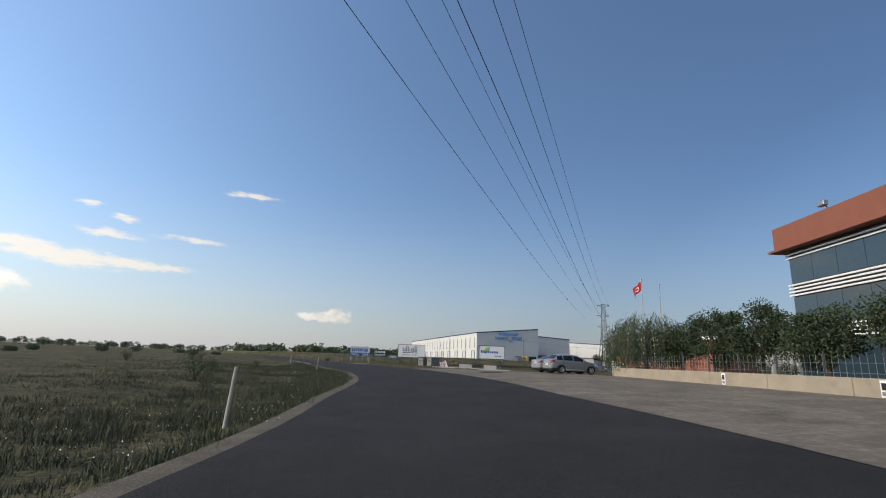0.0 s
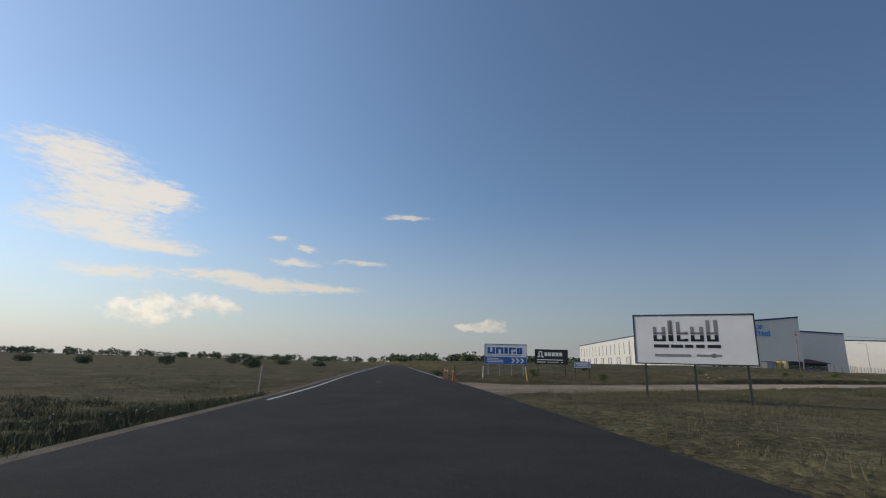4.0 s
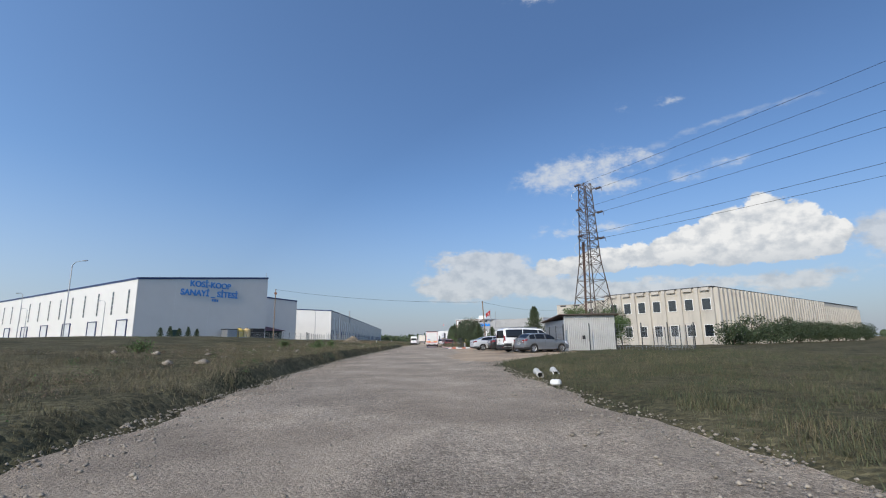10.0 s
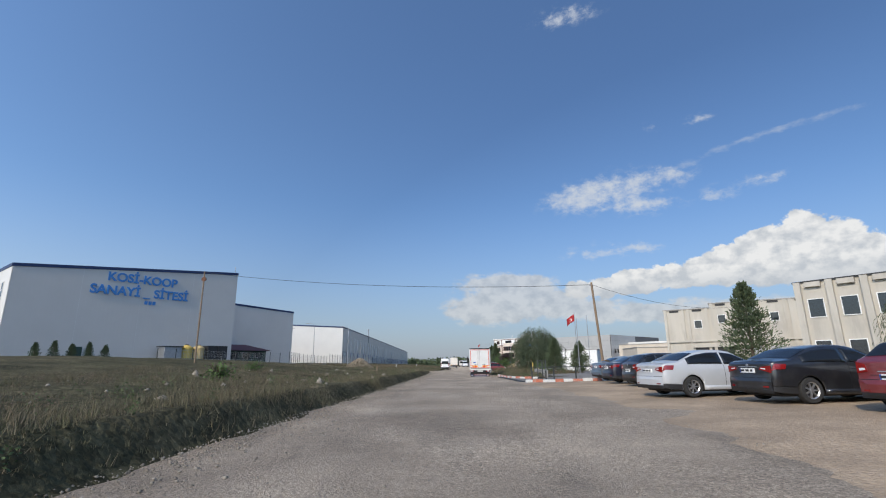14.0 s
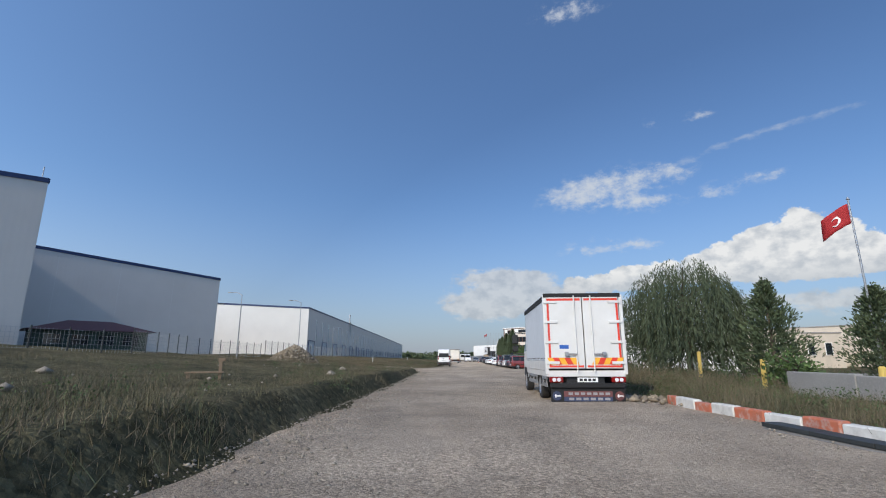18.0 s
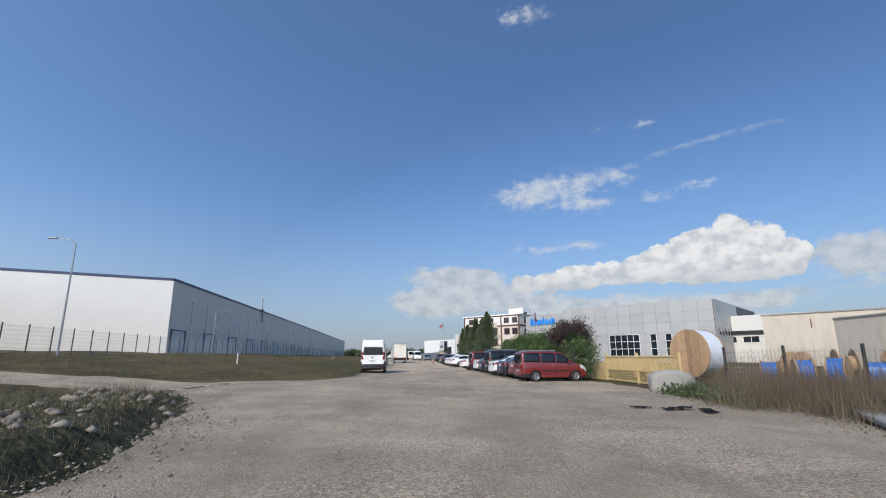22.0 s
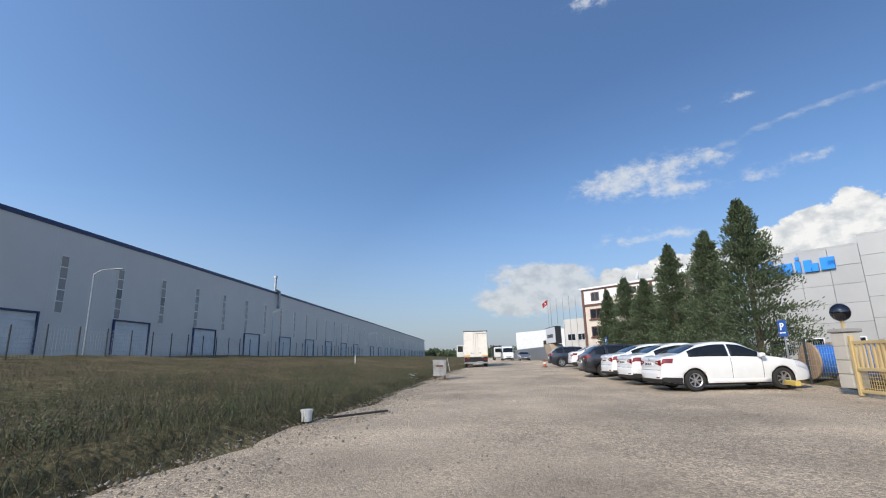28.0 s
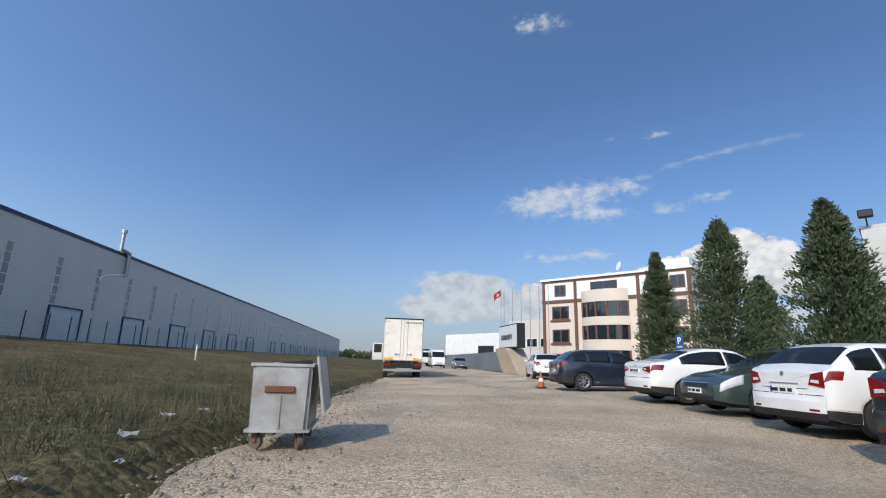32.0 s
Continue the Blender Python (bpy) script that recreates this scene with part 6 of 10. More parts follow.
park("hatch", P_BLACK, 10.3, 169.2, 0, "black hatchback with alloy wheels parked nose-in")
park("hatch", P_WHITE, 11.15, 172.2, 0, "small white hatchback parked nose-in")
park("sedan", P_GREEN, 11.5, 174.9, -2, "dark green sedan parked facing the track", front_out=True)
park("sedan", P_WHITE, 11.5, 177.6, -2, "white sedan with large tail lamps parked nose-in")
park("hatch", P_NAVY, 10.8, 182.8, -3, "dark navy hatchback parked beside a traffic cone")
car("hatch", P_WHITE, pose(13.35, 195.5, 0.32, 0, 0, 82), "white car standing beside the site hoarding", "car", "cars parked along the track")
# the bare earth parking ground
park("hatch", P_GREY, 8.9, 29.75, 19, "grey hatchback parked on bare earth beside a white van")
park("van", P_WHITE, 8.05, 32.1, 12, "white passenger van with dark windows parked on bare earth", True, M_DARK, "van")
park("hatch", P_WINE, 9.0, 36.6, 8, "wine red hatchback half hidden behind a white van")
park("sedan", P_BLACK, 8.3, 39.9, 6, "black sedan parked on bare earth")
park("sedan", P_SILVER, 6.95, 43.0, 8, "silver sedan parked on bare earth")
park("sedan", P_NAVY, 8.6, 46.6, 4, "dark blue sedan parked in a row")
park("hatch", P_BLACK, 8.8, 49.8, 3, "black hatchback parked in a row")
park("sedan", P_NAVY, 9.0, 53.0, 3, "dark sedan parked near the striped kerb")
park("sedan", P_BLUE, 9.6, 56.6, 4, "old steel-blue boxy sedan beside a wooden pole")
# the forecourt of the main road
for kind, x, y, r, lab in (("hatch", 43.5, -44.1, 52, "pewter grey hatchback parked by the low concrete wall"), ("sedan", 41.7, -42.3, 54, "pewter grey sedan half hidden behind a hatchback")):
    d_, s_ = main_distance(np.array([x]), np.array([y]))
    car(kind, P_PEWTER, pose(x, y, 0.035 + float(bank_of_main(np.clip(-s_[0] * d_[0], 0, 14), y)), 0, 0, r), lab, "car")
# minibus standing at the left edge of the track
car("minibus", P_WHITE, pose(0.60, 143.2, 0.0, 0, 0, 89), "tall white passenger minibus standing at the verge", "minibus", "", False, M_DARK)
car("minibus", P_WHITE, pose(10.6, 238.0, 0.3, 0, 0, -88), "white delivery van coming along far down the track", "van", "", False, M_DARK)
car("hatch", P_GREY, pose(12.9, 230.0, 0.3, 0, 0, -90), "dark grey car standing far down the track", "car", "cars parked along the track")

# ---- curtain-sided light truck ----
M_TARP = mat("pale_grey_tarpaulin", (0.60, 0.63, 0.66), (0.52, 0.55, 0.58), 0.5, scale=0.8, bump=0.25, bump_scale=2.2, fine=(0.45, 0.47, 0.49), fine_scale=5, fine_amount=0.25)
M_TRUCK_WHITE = mat("white_body_sheet", (0.68, 0.675, 0.65), (0.60, 0.595, 0.57), 0.4, scale=1.5, coat=0.3, fine=(0.55, 0.53, 0.5), fine_scale=2, fine_amount=0.25)
M_TRUCK_CREAM = mat("cream_door_panel", (0.80, 0.75, 0.66), (0.72, 0.67, 0.58), 0.45, scale=1.5, fine=(0.55, 0.5, 0.44), fine_scale=2, fine_amount=0.25)
M_REFLECT_RED = mat("red_reflective_tape", (0.68, 0.05, 0.025), (0.55, 0.04, 0.02), 0.4)
M_REFLECT_YELLOW = mat("amber_reflective_tape", (0.85, 0.42, 0.04), (0.75, 0.36, 0.03), 0.4)
M_SIGN_BLUE = mat("traffic_blue", (0.02, 0.11, 0.42), (0.02, 0.09, 0.36), 0.5)
M_BLACK = mat("black_rubber", (0.012, 0.012, 0.013), (0.01, 0.01, 0.01), 0.8)
M_BAR_GREY = mat("pale_bar_print", (0.30, 0.29, 0.29), (0.24, 0.24, 0.24), 0.6)
M_FLAP_RED = mat("dirty_red_panel", (0.16, 0.05, 0.045), (0.10, 0.04, 0.04), 0.7, scale=5)
M_FLAP_BLUE = mat("dirty_blue_panel", (0.035, 0.05, 0.11), (0.03, 0.04, 0.08), 0.7, scale=5)


def rear_doors(top, W, z0, z1, x, tape=True, panel=None):
    """A pair of rear doors at the plane x, facing -x, with bars, hinges and edge tape."""
    for s in (-1, 1):
        d = new("rear_door")
        d.parent = top
        ya, yb = (s * 0.012, s * (W / 2 - 0.06))
        lo, hi = min(ya, yb), max(ya, yb)
        part("panel", box(x - 0.03, lo, z0 + 0.05, x + 0.02, hi, z1 - 0.06, 0.008), panel or M_TRUCK_WHITE, d)
        if tape:
            bm = bmesh.new()
            e = s * (W / 2 - 0.13)
            add_box(bm, x - 0.034, min(e, e + s * 0.055), z0 + 0.08, x - 0.028, max(e, e + s * 0.055), z1 - 0.10)
            add_box(bm, x - 0.034, min(s * 0.05, e), z1 - 0.16, x - 0.028, max(s * 0.05, e), z1 - 0.10)
            add_box(bm, x - 0.034, min(s * 0.05, e), z0 + 0.08, x - 0.028, max(s * 0.05, e), z0 + 0.13)
            part("edge_tape", bm, M_REFLECT_RED, d)
            for k in range(5):
                y0 = s * 0.16 + s * k * 0.15
                bm = bmesh.new()
                q = [(y0, z0 + 0.15), (y0 + s * 0.15, z0 + 0.15), (y0 + s * 0.24, z0 + 0.33), (y0 + s * 0.09, z0 + 0.33)]
                v = [bm.verts.new((x - 0.035, y, z)) for y, z in q]
                v2 = [bm.verts.new((x - 0.028, y, z)) for y, z in q]
                bm.faces.new(v)
                for i in range(4):
                    bm.faces.new((v[i], v2[i], v2[(i + 1) % 4], v[(i + 1) % 4]))
                part("warning_stripe", bm, M_REFLECT_RED if k % 2 else M_REFLECT_YELLOW, d)
        bm = bmesh.new()
        add_rod(bm, (x - 0.06, s * 0.22, z0 - 0.05), (x - 0.06, s * 0.22, z1 - 0.03), 0.018)
        part("lock_bar", bm, M_TRUCK_WHITE, d)
        for k in range(4):
            z = z0 + 0.2 + (z1 - z0 - 0.4) * k / 3
            bm = bmesh.new()
            add_box(bm, x - 0.06, min(s * (W / 2 - 0.34), s * (W / 2 + 0.01)), z - 0.035, x - 0.03, max(s * (W / 2 - 0.34), s * (W / 2 + 0.01)), z + 0.035, 0.006)
            part("hinge", bm, M_TRUCK_WHITE, d)
        bm = bmesh.new()
        add_rod(bm, (x - 0.09, s * 0.22, z0 + 0.42), (x - 0.09, s * 0.52, z0 + 0.42), 0.02)
        add_box(bm, x - 0.12, min(s * 0.44, s * 0.54), z0 + 0.37, x - 0.05, max(s * 0.44, s * 0.54), z0 + 0.48, 0.01)
        part("door_handle", bm, M_STEEL, d)


def light_truck(m):
    """Local x forwards, rear of the body at x = 0."""
    t = thing("truck", m, "white curtain-sided light truck with striped rear doors", "truck")
    W, z0, z1, L = 2.04, 0.80, 2.80, 4.42
    part("load_bed", box(0, -W / 2, z0 - 0.16, L, W / 2, z0, 0.01), M_TRUCK_WHITE, t)
    for s in (-1, 1):
        cur = part("curtain", box(0.06, s * (W / 2 - 0.02) - 0.02, z0 + 0.26, L - 0.05, s * (W / 2 - 0.02) + 0.02, z1 - 0.05), M_TARP, t, "pale grey tarpaulin curtain")
        for k in range(4):
            part("drop_side", box(0.06 + k * 1.09, s * W / 2 - 0.03, z0, 0.06 + (k + 1) * 1.09 - 0.03, s * W / 2 + 0.02, z0 + 0.25, 0.008), M_TRUCK_WHITE, t)
        for k in range(15):
            part("eyelet", rod((0.25 + k * 0.29, s * (W / 2 + 0.0), z0 + 0.31), (0.25 + k * 0.29, s * (W / 2 + 0.014), z0 + 0.31), 0.024, n=8), M_DARK, cur)
        part("curtain_rail", box(0.0, s * W / 2 - 0.03, z1 - 0.16, L, s * W / 2 + 0.025, z1 - 0.02, 0.01), M_BLACK, t, "black upper curtain rail")
        part("corner_post", box(-0.02, s * W / 2 - 0.06, z0 - 0.1, 0.07, s * W / 2 + 0.03, z1, 0.01), M_TRUCK_WHITE, t)
        bm = bmesh.new()
        for z in (0.42, 0.62):
            add_box(bm, 0.25, s * W / 2 - 0.05, z - 0.05, 1.02 if z < 0.5 else 1.0, s * W / 2 - 0.01, z + 0.05)
            add_box(bm, 2.1, s * W / 2 - 0.05, z - 0.05, 4.0, s * W / 2 - 0.01, z + 0.05)
        for x in (0.4, 0.95, 2.25, 3.1, 3.85):
            add_box(bm, x - 0.03, s * W / 2 - 0.06, 0.36, x + 0.03, s * W / 2 - 0.02, 0.76)
        part("side_guard", bm, M_STEEL, t)
    part("roof", box(-0.02, -W / 2, z1 - 0.02, L, W / 2, z1 + 0.03, 0.01), M_TARP, t)
    part("roof_edge", box(-0.04, -W / 2 - 0.01, z1 - 0.07, 0.02, W / 2 + 0.01, z1 + 0.04, 0.01), M_BLACK, t)
    part("head_board", box(L - 0.05, -W / 2, z0, L, W / 2, z1), M_TRUCK_WHITE, t)
    rear_doors(t, W, z0, z1, 0.0)
    part("chassis", box(0.1, -0.5, 0.45, 5.5, 0.5, 0.68, 0.02), M_DARK, t)
    part("rear_bumper", box(-0.12, -W / 2 + 0.06, 0.36, 0.02, W / 2 - 0.06, 0.48, 0.02), M_BLACK, t)
    for s in (-1, 1):
        lamp = part("tail_lamp", box(-0.13, min(s * 0.62, s * 0.98), 0.50, 0.0, max(s * 0.62, s * 0.98), 0.64, 0.02), M_TAIL, t)
        for dy in (0.74, 0.86):
            part("reversing_lens", rod((-0.135, s * dy, 0.57), (-0.12, s * dy, 0.57), 0.05, n=12), M_LENS, lamp)
    plate = part("number_plate", box(-0.13, -0.26, 0.51, -0.115, 0.26, 0.625), M_PLATE, t)
    bm = bmesh.new()
    for k in range(4):
        add_box(bm, -0.135, -0.2 + k * 0.11, 0.535, -0.13, -0.12 + k * 0.11, 0.60)
    part("plate_bar", bm, M_DARK, plate)
    flap = part("mud_flap", box(-0.06, -0.95, 0.01, -0.03, 0.95, 0.42, 0.005), M_BLACK, t, "black full-width mud flap with a sign panel")
    part("sign_board", box(-0.075, -0.62, 0.145, -0.06, 0.62, 0.285), M_FLAP_RED, flap, "dull red panel with pale bars")
    part("sign_board", box(-0.075, -0.62, 0.03, -0.06, 0.62, 0.14), M_FLAP_BLUE, flap, "dull blue panel with pale bars")
    for z, n in ((0.19, 7), (0.06, 6)):
        bm = bmesh.new()
        for k in range(n):
            add_box(bm, -0.079, -0.55 + k * 1.1 / n, z, -0.074, -0.55 + (k + 0.7) * 1.1 / n, z + 0.06)
        part("print_bar", bm, M_BAR_GREY, flap)
    for s, c in ((1, M_FLAP_BLUE), (-1, M_FLAP_RED)):
        disc = part("round_sign", rod((-0.08, s * 0.80, 0.165), (-0.065, s * 0.80, 0.165), 0.115, n=20), c, flap)
        bm = bmesh.new()
        add_box(bm, -0.088, s * 0.80 - 0.09, 0.15, -0.08, s * 0.80 + 0.06, 0.18)
        add_box(bm, -0.088, s * 0.80 + 0.02, 0.125, -0.08, s * 0.80 + 0.05, 0.205)
        part("arrow", bm, M_PLATE, disc)
    part("sticker", box(-0.036, 0.42, z0 + 0.56, -0.03, 0.66, z0 + 0.66), M_SIGN_BLUE, t, "small blue sticker with pale bars")
    # tilted cab
    bm = loft_body([(5.83, 0.45), (5.90, 0.75), (5.86, 1.15), (5.63, 1.35), (4.48, 1.35), (4.43, 0.5)], 0.45, 1.5, 1.95, (), 0.3, 0.0)
    part("cab", bm, M_TRUCK_WHITE, t)
    bm = bmesh.new()
    lo = [bm.verts.new(p) for p in ((5.73, -0.97, 1.3), (5.73, 0.97, 1.3), (4.43, 0.97, 1.3), (4.43, -0.97, 1.3))]
    hi = [bm.verts.new(p) for p in ((5.33, -0.85, 2.15), (5.33, 0.85, 2.15), (4.48, 0.85, 2.2), (4.48, -0.85, 2.2))]
    for i in range(4):
        bm.faces.new((lo[i], lo[(i + 1) % 4], hi[(i + 1) % 4], hi[i]))
    bm.faces.new(hi)
    bmesh.ops.recalc_face_normals(bm, faces=bm.faces)
    part("cab_top", bm, M_TRUCK_WHITE, t)
    bm = bmesh.new()
    quad_panel(bm, (5.73, -0.97, 1.3), (5.73, 0.97, 1.3), (5.33, 0.85, 2.15), (5.33, -0.85, 2.15), 0.1)
    part("windscreen", bm, M_GLASS, t)
    for s in (-1, 1):
        bm = bmesh.new()
        a, b, c, d = (4.73, s * 0.975, 1.36), (5.58, s * 0.975, 1.36), (5.28, s * 0.87, 2.05), (4.73, s * 0.87, 2.08)
        if s < 0:
            quad_panel(bm, a, b, c, d, 0.03, 0.01)
        else:
            quad_panel(bm, b, a, d, c, 0.03, 0.01)
        part("side_window", bm, M_GLASS, t)
        mir = new("wing_mirror")
        mir.parent = t
        bm = bmesh.new()
        add_rod(bm, (5.63, s * 0.9, 2.05), (5.78, s * 1.28, 2.1), 0.018)
        add_rod(bm, (5.78, s * 1.28, 2.1), (5.78, s * 1.28, 1.3), 0.018)
        add_rod(bm, (5.78, s * 1.28, 1.3), (5.68, s * 0.95, 1.3), 0.018)
        part("mirror_arm", bm, M_DARK, mir)
        part("mirror_head", box(5.70, s * 1.28 - 0.11, 1.66, 5.80, s * 1.28 + 0.11, 2.02, 0.03), M_DARK, mir)
        part("mirror_head", box(5.70, s * 1.28 - 0.11, 1.38, 5.80, s * 1.28 + 0.11, 1.60, 0.03), M_DARK, mir)
        part("mudguard", box(4.48, s * 0.70, 0.5, 5.63, s * 0.98, 0.86, 0.04), M_DARK, t)
    add_wheels(t, 0.36, 0.24, (4.92, 1.5), 1.76, 5)
    key = (0.36, 0.24, 5)
    for s in (-1, 1):
        wh = new("wheel")
        wh.parent = t
        wh.matrix_basis = pose(1.5, s * 0.60, 0.36, 0, 0, 0 if s < 0 else 180)
        shared("tyre", WHEELS[key][0], wh)
    part("fuel_tank", box(2.6, 0.5, 0.35, 3.5, 0.9, 0.66, 0.06), M_DARK, t)
    part("spare_box", box(2.6, -0.9, 0.35, 3.5, -0.5, 0.66, 0.04), M_DARK, t)
    return t


light_truck(pose(3.22, 77.3, 0.0, 0, 0, 86))


def trailer(m, label, open_door=True):
    """A tall box semi-trailer seen from behind; local x forwards from its rear."""
    t = thing("semi_trailer", m, label, "truck")
    W, z0, z1, L = 2.5, 1.05, 3.72, 13.2
    part("box_body", box(0.02, -W / 2, z0, L, W / 2, z1, 0.03), M_TRUCK_WHITE, t)
    part("rear_frame", box(-0.03, -W / 2 - 0.01, z1 - 0.10, 0.03, W / 2 + 0.01, z1 + 0.02, 0.01), M_BLACK, t)
    rear_doors(t, W, z0, z1, 0.0, False, M_TRUCK_CREAM)
    bm = bmesh.new()
    for k in range(7):
        add_box(bm, -0.06, -1.1 + k * 0.15, z1 - 0.30, -0.045, -1.0 + k * 0.15, z1 - 0.2)
    part("print_bar", bm, M_BAR_GREY, t)
    for s in (-1, 1):
        part("marker_board", box(-0.05, min(s * 0.62, s * 1.2), z0 + 0.08, -0.035, max(s * 0.62, s * 1.2), z0 + 0.22), M_REFLECT_YELLOW, t)
        part("tail_lamp", box(-0.12, min(s * 0.75, s * 1.15), 0.74, 0.0, max(s * 0.75, s * 1.15), 0.88, 0.02), M_TAIL, t)
        part("side_guard", box(4.0, s * 1.2 - 0.02, 0.55, 8.8, s * 1.2 + 0.02, 0.95), M_STEEL, t)
    part("bumper_beam", box(-0.10, -W / 2 + 0.03, 0.42, 0.02, W / 2 - 0.03, 0.56, 0.02), M_STEEL, t)
    part("bumper_beam", box(-0.08, -W / 2 + 0.05, 0.62, 0.0, W / 2 - 0.05, 0.95, 0.02), M_BLACK, t)
    part("chassis", box(0.2, -0.55, 0.8, L, 0.55, 1.05), M_DARK, t)
    if open_door:
        part("cab_door", box(L + 0.2, W / 2 + 0.0, 1.1, L + 0.28, W / 2 + 0.95, 2.6, 0.03), M_TRUCK_WHITE, t, "open white cab door")
        part("door_window", box(L + 0.185, W / 2 + 0.14, 1.75, L + 0.21, W / 2 + 0.82, 2.5), M_GLASS, t)
    part("cab", box(L + 0.3, -1.2, 0.8, L + 2.4, 1.2, 3.3, 0.12), M_TRUCK_WHITE, t)
    add_wheels(t, 0.5, 0.3, (1.4, 2.7, 4.0), 2.1, 5)
    return t


trailer(pose(4.5, 196.3, 0.05, 0, 0, 91), "tall white box semi-trailer standing at the verge")
far = thing("box_truck", pose(10.4, 262.0, 0.2, 0, 0, -88), "white tipper truck far down the track", "truck")
part("cab", box(-1, -1.2, 0.7, 1.2, 1.2, 3.0, 0.15), M_TRUCK_WHITE, far)
part("windscreen", box(1.18, -1.0, 1.8, 1.24, 1.0, 2.7), M_GLASS, far)
part("load_box", box(-6, -1.25, 1.0, -1.1, 1.25, 3.4, 0.05), M_DARK, far)
add_wheels(far, 0.5, 0.3, (0.4, -3.6, -4.9), 2.1, 5)

# ---- pylon and wires ----
M_DUCT = mat("dark_brown_cable_duct", (0.10, 0.055, 0.04), (0.07, 0.04, 0.03), 0.8, scale=3)
M_RUST_STEEL = mat("weathered_lattice_steel", (0.13, 0.115, 0.105), (0.08, 0.07, 0.064), 0.75, 0.3, scale=3, fine=(0.20, 0.10, 0.06), fine_scale=6, fine_amount=0.4)
M_INSULATOR = mat("dark_insulator", (0.05, 0.03, 0.03), (0.04, 0.025, 0.025), 0.3)
M_CABLE = mat("cable_black", (0.03, 0.03, 0.035), (0.025, 0.025, 0.03), 0.6)
M_POST_WOOD = mat("weathered_pole_wood", (0.24, 0.17, 0.11), (0.17, 0.12, 0.08), 0.9, scale=4, bump=0.4, bump_scale=30, stretch=(1, 1, 0.15))
M_PVC = mat("white_post_plastic", (0.72, 0.72, 0.69), (0.58, 0.58, 0.55), 0.6, scale=4)
PYL = Vector((17.3, 38.6))
PDIR = math.degrees(math.atan2(-0.955, 0.296))          # the line's way, away over the main road
WIRE_END = Vector((61.7, -104.7))


def pylon(m, H, label):
    """A square lattice tower; local x along the line, arms along y."""
    t = thing("transmission_tower", m, label, "pylon")
    wid = lambda z: np.interp(z, [0, H * 0.52, H], [1.75, 0.72, 0.42])
    levels = list(np.linspace(0, H * 0.5, 6)) + list(np.linspace(H * 0.5, H, 11))[1:]
    for sx in (-1, 1):
        for sy in (-1, 1):
            bm = bmesh.new()
            for a, b in zip(levels[:-1], levels[1:]):
                add_rod(bm, (sx * wid(a), sy * wid(a), a), (sx * wid(b), sy * wid(b), b), 0.055, n=4)
            part("leg", bm, M_RUST_STEEL, t)
    for k, (a, b) in enumerate(zip(levels[:-1], levels[1:])):
        bm = bmesh.new()
        wa, wb_ = wid(a), wid(b)
        for c, s in ((1, 0), (-1, 0), (0, 1), (0, -1)):
            if c:
                p = [(c * wa, -wa, a), (c * wa, wa, a), (c * wb_, wb_, b), (c * wb_, -wb_, b)]
            else:
                p = [(-wa, s * wa, a), (wa, s * wa, a), (wb_, s * wb_, b), (-wb_, s * wb_, b)]
            add_rod(bm, p[0], p[2], 0.026, n=4)
            add_rod(bm, p[1], p[3], 0.026, n=4)
            add_rod(bm, p[2], p[3], 0.026, n=4)
        part("lattice", bm, M_RUST_STEEL, t)
    tips = []
    for z in (H - 0.35, H - 2.9, H - 5.6):
        for s in (-1, 1):
            arm = new("cross_arm")
            arm.parent = t
            bm = bmesh.new()
            w = wid(z)
            tip = (0, s * 1.30, z + 0.05)
            for sx in (-1, 1):
                add_rod(bm, (sx * w, s * w, z + 0.15), tip, 0.03, n=4)
                add_rod(bm, (sx * w, s * w, z - 0.35), tip, 0.03, n=4)
            part("arm_frame", bm, M_RUST_STEEL, arm)
            bm = bmesh.new()
            for i in range(6):
                add_rod(bm, (0.12 + i * 0.13, s * 1.30, z - 0.02 - i * 0.01), (0.18 + i * 0.13, s * 1.30, z - 0.02 - i * 0.01), 0.12, 0.05, n=10)
            add_rod(bm, (0, s * 1.30, z), (1.0, s * 1.30, z - 0.1), 0.02, n=5)
            add_rod(bm, (0.95, s * 1.30, z - 0.1), (1.02, s * 1.30, z - 0.5), 0.025, n=5)
            part("insulator", bm, M_INSULATOR, arm, "string of dark disc insulators")
            tips.append(Vector((1.0, s * 1.30, z - 0.1)))
    bm = bmesh.new()
    for i, dx in enumerate((-0.2, -0.07, 0.07)):
        add_rod(bm, (wid(3) * 0.2 + dx - 0.6, -0.55 - i * 0.06, 2.6), (dx - 0.25, -0.42, H - 6), 0.055, n=6)
    part("down_conductor", bm, M_DUCT, t, "brown cable ducts running down the tower")
    part("junction_box", box(-0.9, -1.1, 2.4, -0.4, -0.7, 3.3, 0.03), M_STEEL, t)
    for i in range(3):
        pts = [Vector((-0.5, -0.7, H - 0.6 - 2.7 * i)), Vector((-0.85, -1.0, H - 0.9 - 2.7 * i)), Vector((-0.85, -1.05, H - 1.4 - 2.8 * i)), Vector((-0.5, -0.7, H - 1.7 - 2.9 * i))]
        bm = bmesh.new()
        sp = spline3(pts, 5)
        for a, b in zip(sp[:-1], sp[1:]):
            add_rod(bm, a, b, 0.012, n=5)
        part("cable_loop", bm, M_PVC, t)
    return t, tips


def spline3(p, n):
    out = []
    for i in range(len(p) - 1):
        p0, p1, p2, p3 = p[max(i - 1, 0)], p[i], p[i + 1], p[min(i + 2, len(p) - 1)]
        for k in range(n):
            t = k / n
            out.append(0.5 * ((2 * p1) + (p2 - p0) * t + (2 * p0 - 5 * p1 + 4 * p2 - p3) * t * t + (3 * p1 - p0 - 3 * p2 + p3) * t ** 3))
    return out + [p[-1]]


